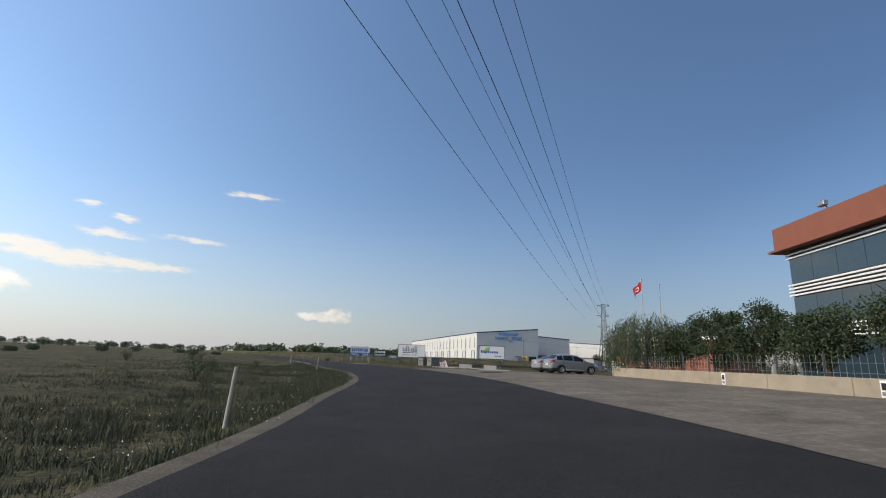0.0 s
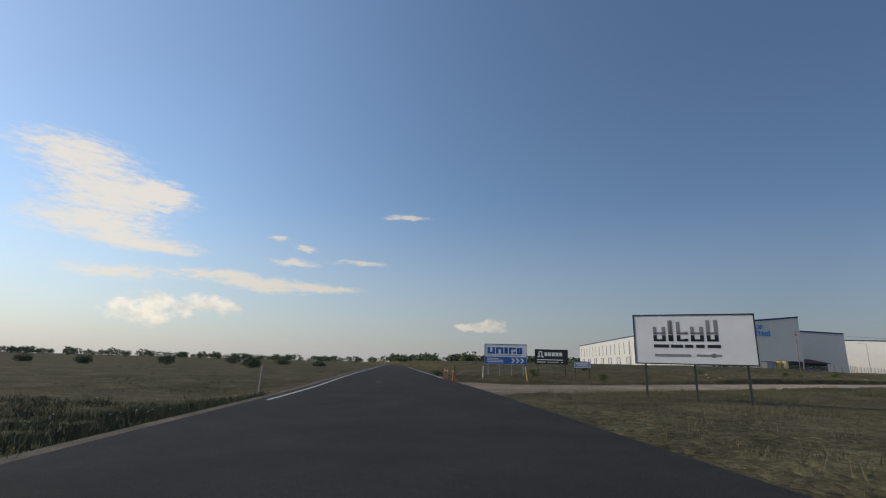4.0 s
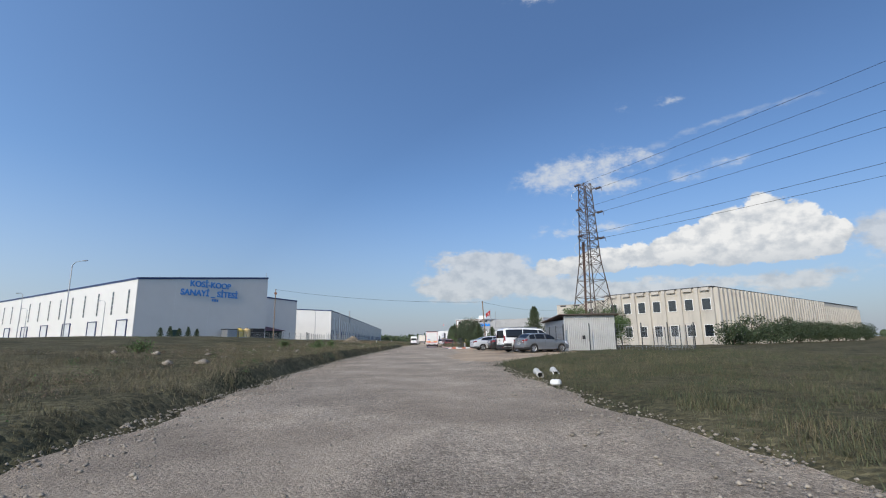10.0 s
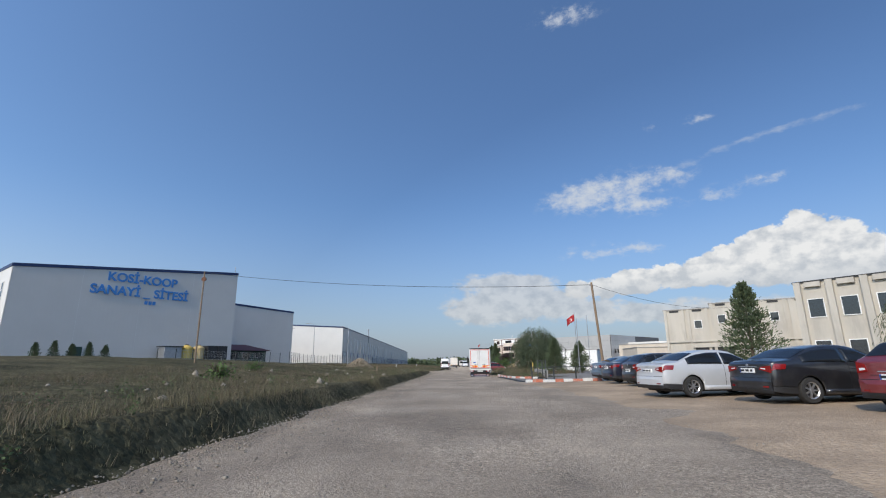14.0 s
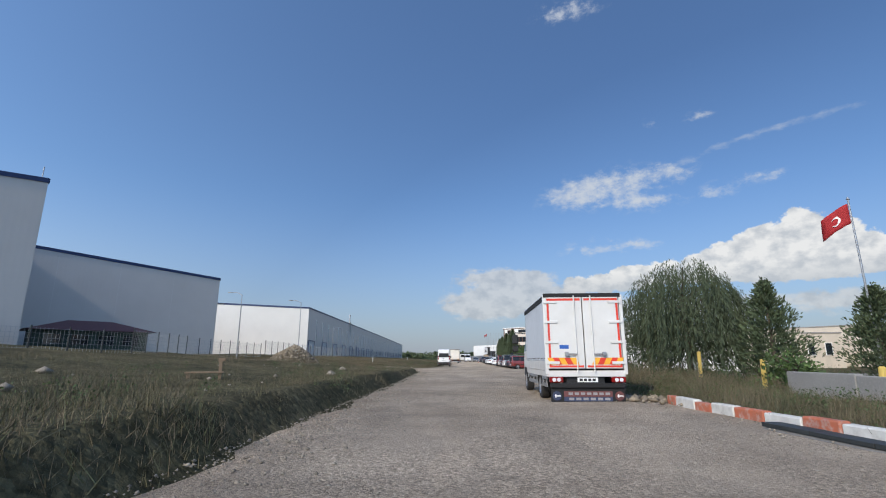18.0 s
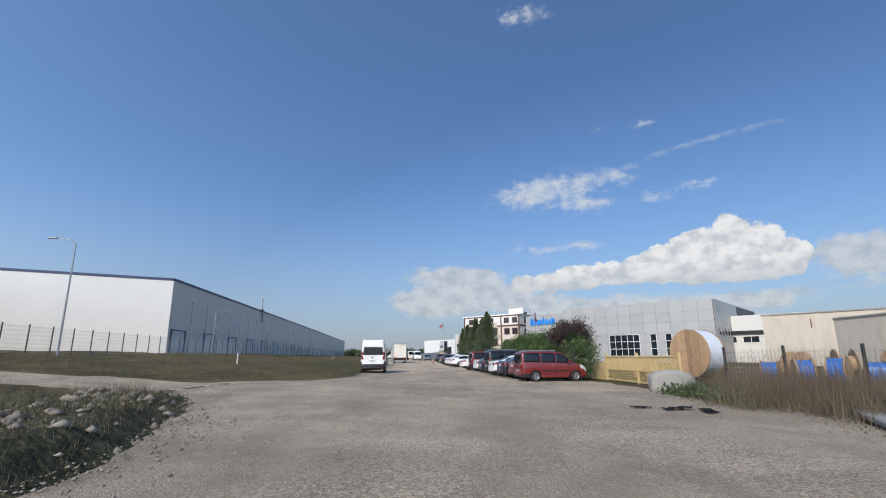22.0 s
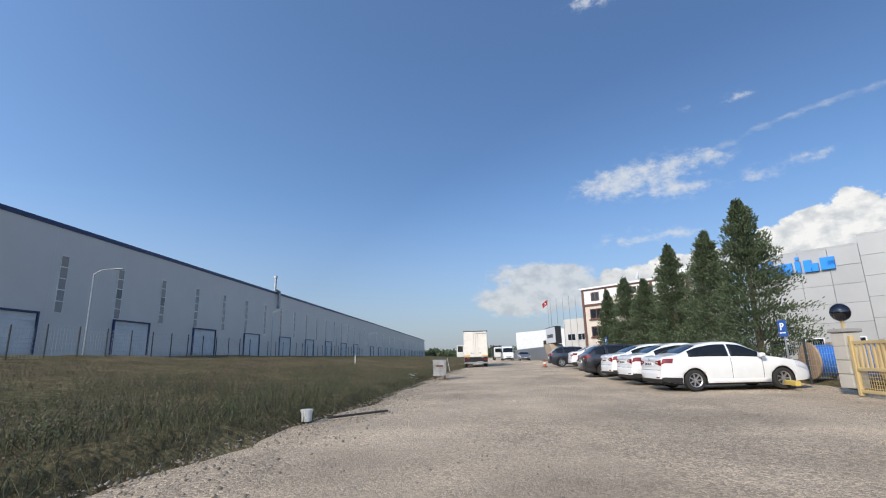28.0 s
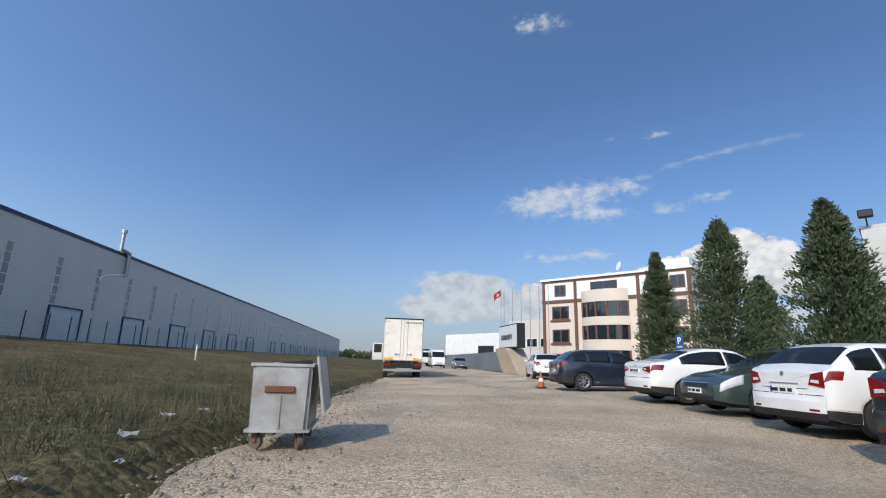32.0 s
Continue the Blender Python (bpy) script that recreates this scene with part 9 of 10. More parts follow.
cn = thing("traffic_cone", pose(9.8, 184.7, 0.22), "orange and white traffic cone on gravel", "traffic cone")
part("base", box(-0.2, -0.2, 0, 0.2, 0.2, 0.04, 0.01), M_DARK, cn)
part("cone", rod((0, 0, 0.04), (0, 0, 0.6), 0.14, 0.03, 14), M_POST_ORANGE, cn)
part("band", rod((0, 0, 0.25), (0, 0, 0.38), 0.105, 0.078, 14), M_PLATE, cn)
# two cement pipes left in the grass, and white litter round the bin
M_CEMENT = mat("weathered_cement_pipe", (0.62, 0.60, 0.55), (0.47, 0.455, 0.41), 0.9, scale=3, bump=0.3, bump_scale=40, fine=(0.30, 0.28, 0.24), fine_scale=9, fine_amount=0.4)


def cement_pipe(p, q, r, lab):
    p, q = Vector(p), Vector(q)
    t = thing("cement_pipe", pose(p.x, p.y, p.z), lab, "pipe", "broken cement pipes")
    d = q - p
    side = Vector((-d.y, d.x, 0)).normalized()
    up = d.cross(side).normalized()
    bm = bmesh.new()
    rings = []
    for s, w in ((0.0, r * 0.82), (0.0, r), (0.10, r * 1.02), (0.5, r), (0.86, r * 0.98), (0.93, r * 1.16), (1.0, r * 1.16), (1.0, r * 0.82), (0.0, r * 0.80)):
        rings.append([bm.verts.new(d * (s + (0.06 * math.sin(3 * a) if s == 0.0 else 0)) + side * math.cos(a) * w + up * math.sin(a) * w) for a in [2 * math.pi * k / 18 for k in range(18)]])
    for a, b in zip(rings[:-1], rings[1:]):
        for k in range(18):
            bm.faces.new((a[k], a[(k + 1) % 18], b[(k + 1) % 18], b[k]))
    bmesh.ops.recalc_face_normals(bm, faces=bm.faces)
    for f in bm.faces:
        f.smooth = True
    part("pipe", bm, M_CEMENT, t)


cement_pipe((3.26, 7.36, 0.10), (3.50, 8.74, 0.12), 0.095, "broken pale cement pipe with a collar lying in the grass")
cement_pipe((3.87, 7.77, 0.10), (4.22, 9.3, 0.12), 0.095, "second pale cement pipe lying beside the first")
for x, y, s, a in ((1.05, 170.9, 0.11, 20), (1.35, 170.2, 0.08, 70), (0.7, 172.6, 0.14, 130), (0.9, 173.4, 0.10, 10), (1.75, 171.0, 0.05, 40), (1.2, 169.2, 0.09, 95)):
    lt = thing("litter_scrap", pose(x, y, float(ground_z(np.array([x]), np.array([y]))[0]) + 0.01, 12, 8, a), "crumpled white paper scrap on the verge", "litter", "paper scraps by the bin")
    bm = bmesh.new()
    v = [[bm.verts.new(((i - 1.5) * s * 0.55, (j - 1) * s * 0.5, 0.02 + s * 0.45 * abs(math.sin(2.1 * i + 1.7 * j + a)))) for j in range(3)] for i in range(4)]
    for i in range(3):
        for j in range(2):
            bm.faces.new((v[i][j], v[i + 1][j], v[i + 1][j + 1], v[i][j + 1]))
    bmesh.ops.solidify(bm, geom=bm.faces[:], thickness=0.006)
    part("scrap", bm, M_PVC, lt)
# white bucket with a plank
bk = thing("bucket", pose(0.84, 155.5, 0.0, 0, 0, 10), "white plastic paint bucket standing on the verge", "bucket")
bm = bmesh.new()
add_rod(bm, (0, 0, 0), (0, 0, 0.22), 0.095, 0.115, 18)
part("pail", bm, M_PVC, bk)
part("rim", rod((0, 0, 0.19), (0, 0, 0.225), 0.123, n=18), M_PVC, bk)
pk = thing("timber_plank", pose(1.2, 155.75, 0.01, 0, 0, 48), "dark wet plank lying at the verge", "plank")
part("plank", box(0, -0.045, 0, 1.5, 0.045, 0.04, 0.005), mat("wet_dark_wood", (0.055, 0.045, 0.037), (0.035, 0.03, 0.026), 0.8, scale=4), pk)
lt = thing("litter_sack", pose(3.3, -3.4, 0.0, 0, 0, 30), "crumpled white plastic packaging on the verge", "litter")
part("bag", box(-0.16, -0.1, 0, 0.16, 0.1, 0.12, 0.04), M_PVC, lt)
lt = thing("litter_sack", pose(3.0, 5.0, 0.02, 0, 0, -30), "small white plastic bag lying in the grass", "litter")
part("bag", box(-0.13, -0.1, 0, 0.13, 0.1, 0.14, 0.04), M_PVC, lt)

# dark repair patch of the forecourt, and an old plank stand in the rough grass
pa = sheet("pavement_patch", [(35.4, -45.7), (36.2, -43.6), (38.4, -45.9), (37.5, -47.8)], 0.0, M_ASPHALT, "dark asphalt repair patch on the forecourt", "repair patch", 2)
for v in pa.data.vertices:
    d_, s_ = main_distance(np.array([v.co.x]), np.array([v.co.y]))
    v.co.z = 0.018 + float(bank_of_main(np.clip(-s_[0] * d_[0], 0, 14), v.co.y))
st = thing("plank_stand", pose(-7.6, 80.2, float(ground_z(np.array([-7.6]), np.array([80.2]))[0]), 0, 0, 20), "weathered plank leaning on a short post in the grass", "plank")
part("post", box(-0.05, -0.05, -0.1, 0.05, 0.05, 0.62, 0.01), M_POST_WOOD, st)
part("knob", box(-0.08, -0.07, 0.56, 0.14, 0.07, 0.66, 0.02), M_POST_WOOD, st)
bm = bmesh.new()
add_box(bm, -1.0, -0.12, 0.20, 0.1, 0.12, 0.25, 0.005)
part("plank", bm, M_POST_WOOD, st)
part("prop", box(-0.95, -0.05, -0.1, -0.85, 0.05, 0.2), M_POST_WOOD, st)

lw2 = thing("yard_wall", pose(7.9, 67.8, 0.1, 0, 0, 84), "low weathered concrete wall beside the yard gate", "wall")
for k in range(4):
    part("wall_length", box(k * 2.5, -0.1, -0.2, k * 2.5 + 2.47, 0.1, 0.62 + 0.03 * (k % 2), 0.015), M_CONCRETE_GROUND, lw2)

# ---- plants ----
M_LEAF = island(mat("green_leaves", (0.070, 0.115, 0.030), (0.045, 0.080, 0.022), 0.75, scale=1.5), 0.55, 1.5, 0.02)
M_LEAF_DARK = island(mat("conifer_needles", (0.084, 0.112, 0.054), (0.054, 0.078, 0.038), 0.85, scale=1.5), 0.5, 1.6, 0.02)
M_LEAF_WILLOW = island(mat("willow_leaves", (0.060, 0.080, 0.037), (0.042, 0.058, 0.028), 0.75, scale=1.5), 0.6, 1.4, 0.02)
M_LEAF_PLUM = island(mat("purple_plum_leaves", (0.055, 0.030, 0.030), (0.04, 0.022, 0.024), 0.7, scale=1.5), 0.6, 1.5, 0.02)
M_LEAF_GARDEN = island(mat("dark_garden_leaves", (0.040, 0.062, 0.024), (0.026, 0.042, 0.017), 0.75, scale=1.5), 0.5, 1.6, 0.02)
M_BARK = mat("tree_bark", (0.11, 0.085, 0.06), (0.07, 0.055, 0.04), 0.95, scale=6, bump=0.5, bump_scale=25)
M_GRASS = island(mat("grass_blades", (0.128, 0.108, 0.060), (0.050, 0.058, 0.027), 0.85, scale=0.35), 0.55, 1.45, 0.02)
M_DRY = island(mat("dry_grass_stalks", (0.185, 0.15, 0.094), (0.115, 0.094, 0.058), 0.9, scale=0.5), 0.6, 1.35, 0.01)
M_VERGE = island(mat("dark_verge_grass", (0.080, 0.080, 0.040), (0.030, 0.044, 0.019), 0.85, scale=0.5), 0.55, 1.45, 0.02)
M_BRUSH = island(mat("dry_brown_brush", (0.17, 0.125, 0.085), (0.11, 0.08, 0.055), 0.9, scale=0.6), 0.55, 1.4, 0.01)
M_WEED = island(mat("broad_weed_leaves", (0.060, 0.095, 0.030), (0.04, 0.065, 0.022), 0.8, scale=0.8), 0.55, 1.5, 0.02)
M_STONE = island(mat("pale_stones", (0.33, 0.29, 0.235), (0.25, 0.22, 0.18), 0.95, scale=3, gloss=0.2), 0.6, 1.2)
M_RUBBLE = island(mat("earthy_rubble", (0.36, 0.30, 0.22), (0.22, 0.18, 0.13), 0.95, scale=2, gloss=0.2), 0.5, 1.25)
R = np.random.default_rng(11)


def tri_mesh(name, tris, material, parent=None, label=""):
    """One mesh of loose triangles, from an array of n x 3 corners."""
    tris = np.asarray(tris, float)
    n = len(tris)
    me = bpy.data.meshes.new(name)
    me.vertices.add(n * 3)
    me.vertices.foreach_set("co", tris.reshape(-1))
    me.loops.add(n * 3)
    me.loops.foreach_set("vertex_index", np.arange(n * 3, dtype=np.int32))
    me.polygons.add(n)
    me.polygons.foreach_set("loop_start", np.arange(0, n * 3, 3, dtype=np.int32))
    me.update(calc_edges=True)
    me.validate()
    me.materials.append(material)
    ob = new(name, me)
    if parent:
        ob.parent = parent
    if label:
        ob["label"] = label
    return ob


def unit(v):
    return v / np.maximum(np.linalg.norm(v, axis=-1, keepdims=True), 1e-9)


def leaf_tris(p, way, length, width):
    """Leaves as kite-shaped pairs of triangles at p, pointing along way."""
    way = unit(way)
    side = unit(np.cross(way, R.normal(size=way.shape)))
    L, W = np.asarray(length)[:, None], np.asarray(width)[:, None]
    tip, m1, m2 = p + way * L, p + way * L * 0.45 + side * W, p + way * L * 0.45 - side * W
    return np.concatenate([np.stack([p, m1, tip], 1), np.stack([p, tip, m2], 1)])


def trunk_mesh(h, r, lean=0.2, limbs=5, reach=1.0, rng=None):
    bm = bmesh.new()
    rng = rng or R
    top = Vector((rng.normal() * lean, rng.normal() * lean, h))
    mid = Vector((top.x * 0.3, top.y * 0.3, h * 0.5))
    add_rod(bm, (0, 0, -0.1), mid, r, r * 0.7, 8)
    add_rod(bm, mid, top, r * 0.7, r * 0.3, 7)
    for k in range(limbs):
        a = rng.uniform(0, 6.28)
        s = mid.lerp(top, rng.uniform(0, 0.9))
        e = s + Vector((math.cos(a) * reach, math.sin(a) * reach, reach * rng.uniform(0.4, 1.0)))
        add_rod(bm, s, e, r * 0.35, r * 0.12, 5)
    return bm


def leafy_tree(x, y, z, h, rad, label, material=None, n=2600, leaf=0.16, trunk=0.35, category="tree", name="tree", squash=0.8, seed=0, group="broad-leaved trees and shrubs"):
    rng = np.random.default_rng(int(abs(x * 31 + y * 17)) + seed)
    t = thing(name, pose(x, y, z, 0, 0, float(rng.uniform(0, 360))), label, category, group)
    part("trunk", trunk_mesh(h * 0.72, 0.05 + 0.022 * h, 0.15, 7, rad * 0.6, rng), M_BARK, t)
    nc = 34
    c = rng.normal(size=(nc, 3))
    c = unit(c) * rng.uniform(0.35, 1.0, (nc, 1)) ** 0.6
    hh = h * (1 - trunk)
    c = c * np.array([rad * 0.8, rad * 0.8, hh * 0.42]) + np.array([0, 0, h * trunk + hh * 0.52])
    size = rng.uniform(0.22, 0.48, nc) * rad
    pick = rng.integers(0, nc, n)
    d = unit(rng.normal(size=(n, 3))) * (rng.uniform(0, 1, (n, 1)) ** 0.45)
    p = c[pick] + d * size[pick][:, None] * np.array([1, 1, squash])
    way = unit(d + rng.normal(size=(n, 3)) * 0.7 + np.array([0, 0, 0.15]))
    tri_mesh("crown", leaf_tris(p, way, rng.uniform(0.6, 1.3, n) * leaf, rng.uniform(0.25, 0.42, n) * leaf), material or M_LEAF, t)
    return t


def conifer(x, y, z, h, rad, label, n=6000, leaf=0.22, seed=0):
    rng = np.random.default_rng(int(abs(x * 13 + y * 7)) + seed)
    t = thing("conifer", pose(x, y, z, 0, 0, float(rng.uniform(0, 360))), label, "conifer", "conifers")
    part("trunk", rod((0, 0, -0.1), (0, 0, h * 0.97), 0.04 + 0.016 * h, 0.015, 8), M_BARK, t)
    nb = 420
    u = rng.uniform(0, 1, nb) ** 0.9
    zb = h * (0.06 + 0.92 * u)
    ab = rng.uniform(0, 2 * math.pi, nb)
    rb = 1.16 * rad * np.clip(1 - u, 0.02, 1) ** 0.78 * np.clip(0.6 + 2.2 * u, 0, 1) * rng.uniform(0.5, 1.14, nb) + 0.05
    pick = rng.integers(0, nb, n)
    s = rng.uniform(0.05, 1.0, n) ** 0.75
    spread = rb[pick] * 0.15 * rng.normal(size=n)
    ca, sa = np.cos(ab[pick]), np.sin(ab[pick])
    r_ = rb[pick] * s
    p = np.stack([ca * r_ - sa * spread, sa * r_ + ca * spread, zb[pick] + r_ * 0.22 - (r_ ** 2) * 0.06 + rng.normal(size=n) * 0.07], 1)
    way = unit(np.stack([ca, sa, np.full(n, 0.9)], 1) + rng.normal(size=(n, 3)) * 0.4)
    crown = tri_mesh("crown", leaf_tris(p, way, rng.uniform(0.6, 1.3, n) * leaf, rng.uniform(0.14, 0.24, n) * leaf), M_LEAF_DARK, t)
    return t


def willow(x, y, z, h, rad, label, n=24000, seed=0):
    rng = np.random.default_rng(int(abs(x * 5 + y * 3)) + seed)
    t = thing("willow", pose(x, y, z), label, "tree", "weeping willows")
    part("trunk", trunk_mesh(h * 0.75, 0.16, 0.2, 8, rad * 0.55, rng), M_BARK, t)
    ns = 620
    a, q = rng.uniform(0, 6.28, ns), rng.uniform(0.10, 1.0, ns) ** 0.6
    bump = 1 + 0.16 * np.sin(a * 3 + 1) + 0.12 * np.sin(a * 7)
    sx, sy = np.cos(a) * q * rad * bump, np.sin(a) * q * rad * bump
    top = h * (1.0 - 0.34 * q ** 2.6) * rng.uniform(0.88, 1.03, ns)
    low = h * rng.uniform(0.03, 0.34, ns)
    pick = rng.integers(0, ns, n)
    s = rng.uniform(0, 1, n) ** 0.85
    zz = top[pick] - (top - low)[pick] * s
    out = 0.86 + 0.20 * np.minimum(1, s * 3) - 0.03 * s
    p = np.stack([sx[pick] * out + rng.normal(size=n) * 0.05, sy[pick] * out + rng.normal(size=n) * 0.05, zz], 1)
    way = unit(np.stack([np.cos(a[pick]) * 0.25, np.sin(a[pick]) * 0.25, np.full(n, -1.0)], 1) + rng.normal(size=(n, 3)) * 0.28)
    tri_mesh("crown", leaf_tris(p, way, rng.uniform(0.6, 1.3, n) * 0.22, rng.uniform(0.05, 0.085, n) * 0.24), M_LEAF_WILLOW, t)
    return t


def bare_shrub(x, y, z, h, label, seed=0):
    rng = np.random.default_rng(seed + int(abs(x * 3 + y)))
    t = thing("bare_shrub", pose(x, y, z), label, "shrub", "bare field shrubs")
    bm = bmesh.new()
    for k in range(14):
        a, l = rng.uniform(0, 6.28), h * rng.uniform(0.5, 1)
        e = Vector((math.cos(a) * l * 0.55, math.sin(a) * l * 0.55, l))
        add_rod(bm, (0, 0, -0.05), e * 0.5, 0.03, 0.018, 4)
        for j in range(3):
            b_ = a + rng.normal() * 0.9
            add_rod(bm, e * 0.5, e * 0.5 + Vector((math.cos(b_), math.sin(b_), 1.1)) * l * 0.42, 0.014, 0.006, 3)
    part("branchwork", bm, M_BARK, t)
    n = 420
    d = rng.normal(size=(n, 3)) * np.array([h * 0.35, h * 0.35, h * 0.22]) + np.array([0, 0, h * 0.45])
    d[:, 2] = np.abs(d[:, 2])
    tri_mesh("foliage", leaf_tris(d, rng.normal(size=(n, 3)), rng.uniform(0.5, 1.2, n) * 0.12, rng.uniform(0.2, 0.4, n) * 0.12), M_LEAF, t)


def gz(x, y):
    return float(ground_z(np.array([x]), np.array([y]))[0])


# conifers and hedge by the works
TALL_CONIFERS = [(15.4, 165.4, 6.7, 2.1), (15.4, 168.6, 6.2, 1.9), (15.0, 171.8, 6.3, 1.7), (15.2, 176.5, 5.2, 1.6), (15.4, 181.0, 6.0, 1.8), (15.2, 184.9, 5.6, 1.2), (17.8, 178.5, 4.6, 1.5), (18.5, 183, 4.4, 1.5)]
for x, y, h, r in TALL_CONIFERS:
    conifer(x, y, 0.15, h * 1.06, r, "tall dark green feathery conifer beside parked cars", 26000, 0.13)
leafy_tree(13.4, 130.6, 0.1, 3.5, 1.7, "purple-leaved plum tree above the parked cars", M_LEAF_PLUM, 9000, 0.09, 0.3)
leafy_tree(13.4, 131.6, 0.1, 3.4, 1.9, "dense green shrub behind parked cars", None, 11000, 0.095, 0.1)
leafy_tree(12.9, 128.0, 0.1, 2.2, 1.3, "low leafy shrub by the wire fence", None, 4000, 0.11, 0.05)
for x, y, h, r in ((13.6, 135.0, 3.2, 1.8), (13.9, 138.6, 3.0, 1.8), (14.0, 142.0, 3.2, 1.8), (14.2, 145.6, 3.0, 1.7), (14.4, 149.0, 2.8, 1.5)):
    leafy_tree(x, y, 0.1, h, r, "dense green hedge tree behind parked cars", None, 12000, 0.095, 0.06)
for x, y, h, r in ((17.4, 158.6, 2.7, 1.3), (18.5, 155.6, 2.8, 1.4)):
    leafy_tree(x, y, 0.1, h, r, "small round-leaved tree behind the gate", None, 1500, 0.15, 0.4)
# gate yard
willow(10.9, 86.6, 0.1, 5.7, 2.9, "green weeping willow with hanging branches", 46000)
conifer(12.3, 83.0, 0.1, 4.0, 1.5, "small dense conifer by the yard", 9000, 0.15)
conifer(14.4, 80.6, 0.1, 3.4, 1.4, "small dense conifer by the yard", 8000, 0.15)
leafy_tree(15.6, 38.8, 0.1, 4.4, 1.8, "leafy shrub overhanging the shed roof", None, 7000, 0.11, 0.1)
leafy_tree(18.6, 37.6, 0.1, 4.1, 1.6, "leafy shrub behind the shed", None, 6000, 0.11, 0.1)
for k in range(5):
    conifer(-43.6 + 1.0 * k, 79.2 + 1.25 * k, gz(-43.6 + k, 79.2 + 1.25 * k) - 0.05, 1.7 + 0.3 * (k % 2), 0.55, "young dark conifer planted before the hall", 1500, 0.16)
leafy_tree(9.6, 78.6, 0.1, 1.2, 0.9, "low round shrub on the green verge", None, 900, 0.12, 0.05)
leafy_tree(11.5, 92.0, 0.1, 3.0, 1.8, "dark green shrub behind the willow", M_LEAF_DARK, 1800, 0.16, 0.05)
conifer(14.9, 52.0, 0.1, 5.1, 1.6, "dense conifer beside the parking ground", 9000, 0.17)
willow(22.7, 48.8, 0.1, 5.8, 2.7, "weeping willow beside the factory wall", 12000)
for k in range(13):
    x, y = 37.5 + 5.3 * k, 47.5 + 3.9 * k
    leafy_tree(x, y, 0.1, 2.6 + 1.3 * abs(math.sin(k * 1.7)), 2.4, "dark hedge conifer along the factory wall", M_LEAF_GARDEN, 2600, 0.22, 0.02)
# garden by the main road
willow(49.2, -43.6, 0.75, 4.7, 3.0, "weeping willow hanging over the low wall", 24000)
for k in range(9):
    x, y = 52.0 + 2.55 * k, -46.0 - 3.0 * k
    leafy_tree(x, y, 0.85, 3.3 + 0.9 * abs(math.sin(k * 2.1)), 1.7, "leafy dark green garden tree behind the low wall", M_LEAF_GARDEN, 11000, 0.12, 0.06)
# scattered field shrubs and far trees on the main road's left
for k in range(16):
    a = radians(-96 + 4.1 * k + 2 * math.sin(k * 5.1))
    d = 90 + 60 * abs(math.sin(k * 1.9))
    x, y = 30 + d * math.sin(a), -50 + d * math.cos(a)
    if main_distance(np.array([x]), np.array([y]))[0][0] < 9 or a > radians(-60):
        continue
    leafy_tree(x, y, gz(x, y) - 0.1, 0.9 + 1.0 * abs(math.sin(k * 2.7)), 1.3 + 0.8 * abs(math.sin(k * 1.3)), "dark green shrub alone in the dry field", M_LEAF_DARK, 1400, 0.22, 0.05)
for x, y, h in ((31.0, -68.0, 1.5), (14.0, -60.0, 1.6), (40.0, -84.0, 1.3), (-8.0, -58.0, 1.4), (2.0, -46.5, 0.9), (22.0, -62.5, 1.0)):
    bare_shrub(x, y, gz(x, y), h, "thin straggling shrub in the field")
for x, y in ((-20.5, -17.0), (-17.2, -7.5), (-9.4, -6.6), (-22, 6), (-14, 18), (-11.5, 36), (-9.2, 46), (-12.5, 58), (-7.6, 30)):
    bare_shrub(x, y, gz(x, y), 0.75, "small twiggy shrub in the rough grass", 3)


def woods(name, az0, az1, d0, d1, h0, h1, count, label, seed):
    """Far woods: many clumps of leaves, joined."""
    rng = np.random.default_rng(seed)
    out = []
    for k in range(count):
        a, d = radians(rng.uniform(az0, az1)), rng.uniform(d0, d1)
        h = rng.uniform(h0, h1)
        c = np.array([d * math.sin(a), d * math.cos(a), 0.5])
        m = 90
        v = unit(rng.normal(size=(m, 3))) * rng.uniform(0.3, 1, (m, 1)) ** 0.5 * np.array([h * 0.7, h * 0.7, h * 0.5]) + np.array([0, 0, h * 0.45])
        out.append(leaf_tris(c + v, rng.normal(size=(m, 3)), rng.uniform(0.15, 0.3, m) * h, rng.uniform(0.08, 0.14, m) * h))
    return tagged(tri_mesh(name, np.concatenate(out), M_LEAF_DARK), label, "woods", kind="stuff")


woods("far_woods", -66, -40, 420, 620, 6, 13, 190, "dark wooded rise far across the fields", 1)
woods("far_woods", -110, -66, 380, 700, 3, 6, 190, "low line of far trees along the horizon", 2)
woods("far_woods", -40, -20, 560, 800, 4, 8, 90, "low line of far trees along the horizon", 4)
woods("far_woods", -6, 7, 480, 760, 5, 10, 110, "far trees at the end of the track", 5)
woods("far_woods", 7, 100, 500, 800, 4, 8, 200, "low line of far trees along the horizon", 6)


# ---- grass, weeds and stones ----
def scatter(n, x0, x1, y0, y1, keep):
    x, y = R.uniform(x0, x1, n), R.uniform(y0, y1, n)
    k = keep(x, y)
    return x[k], y[k]


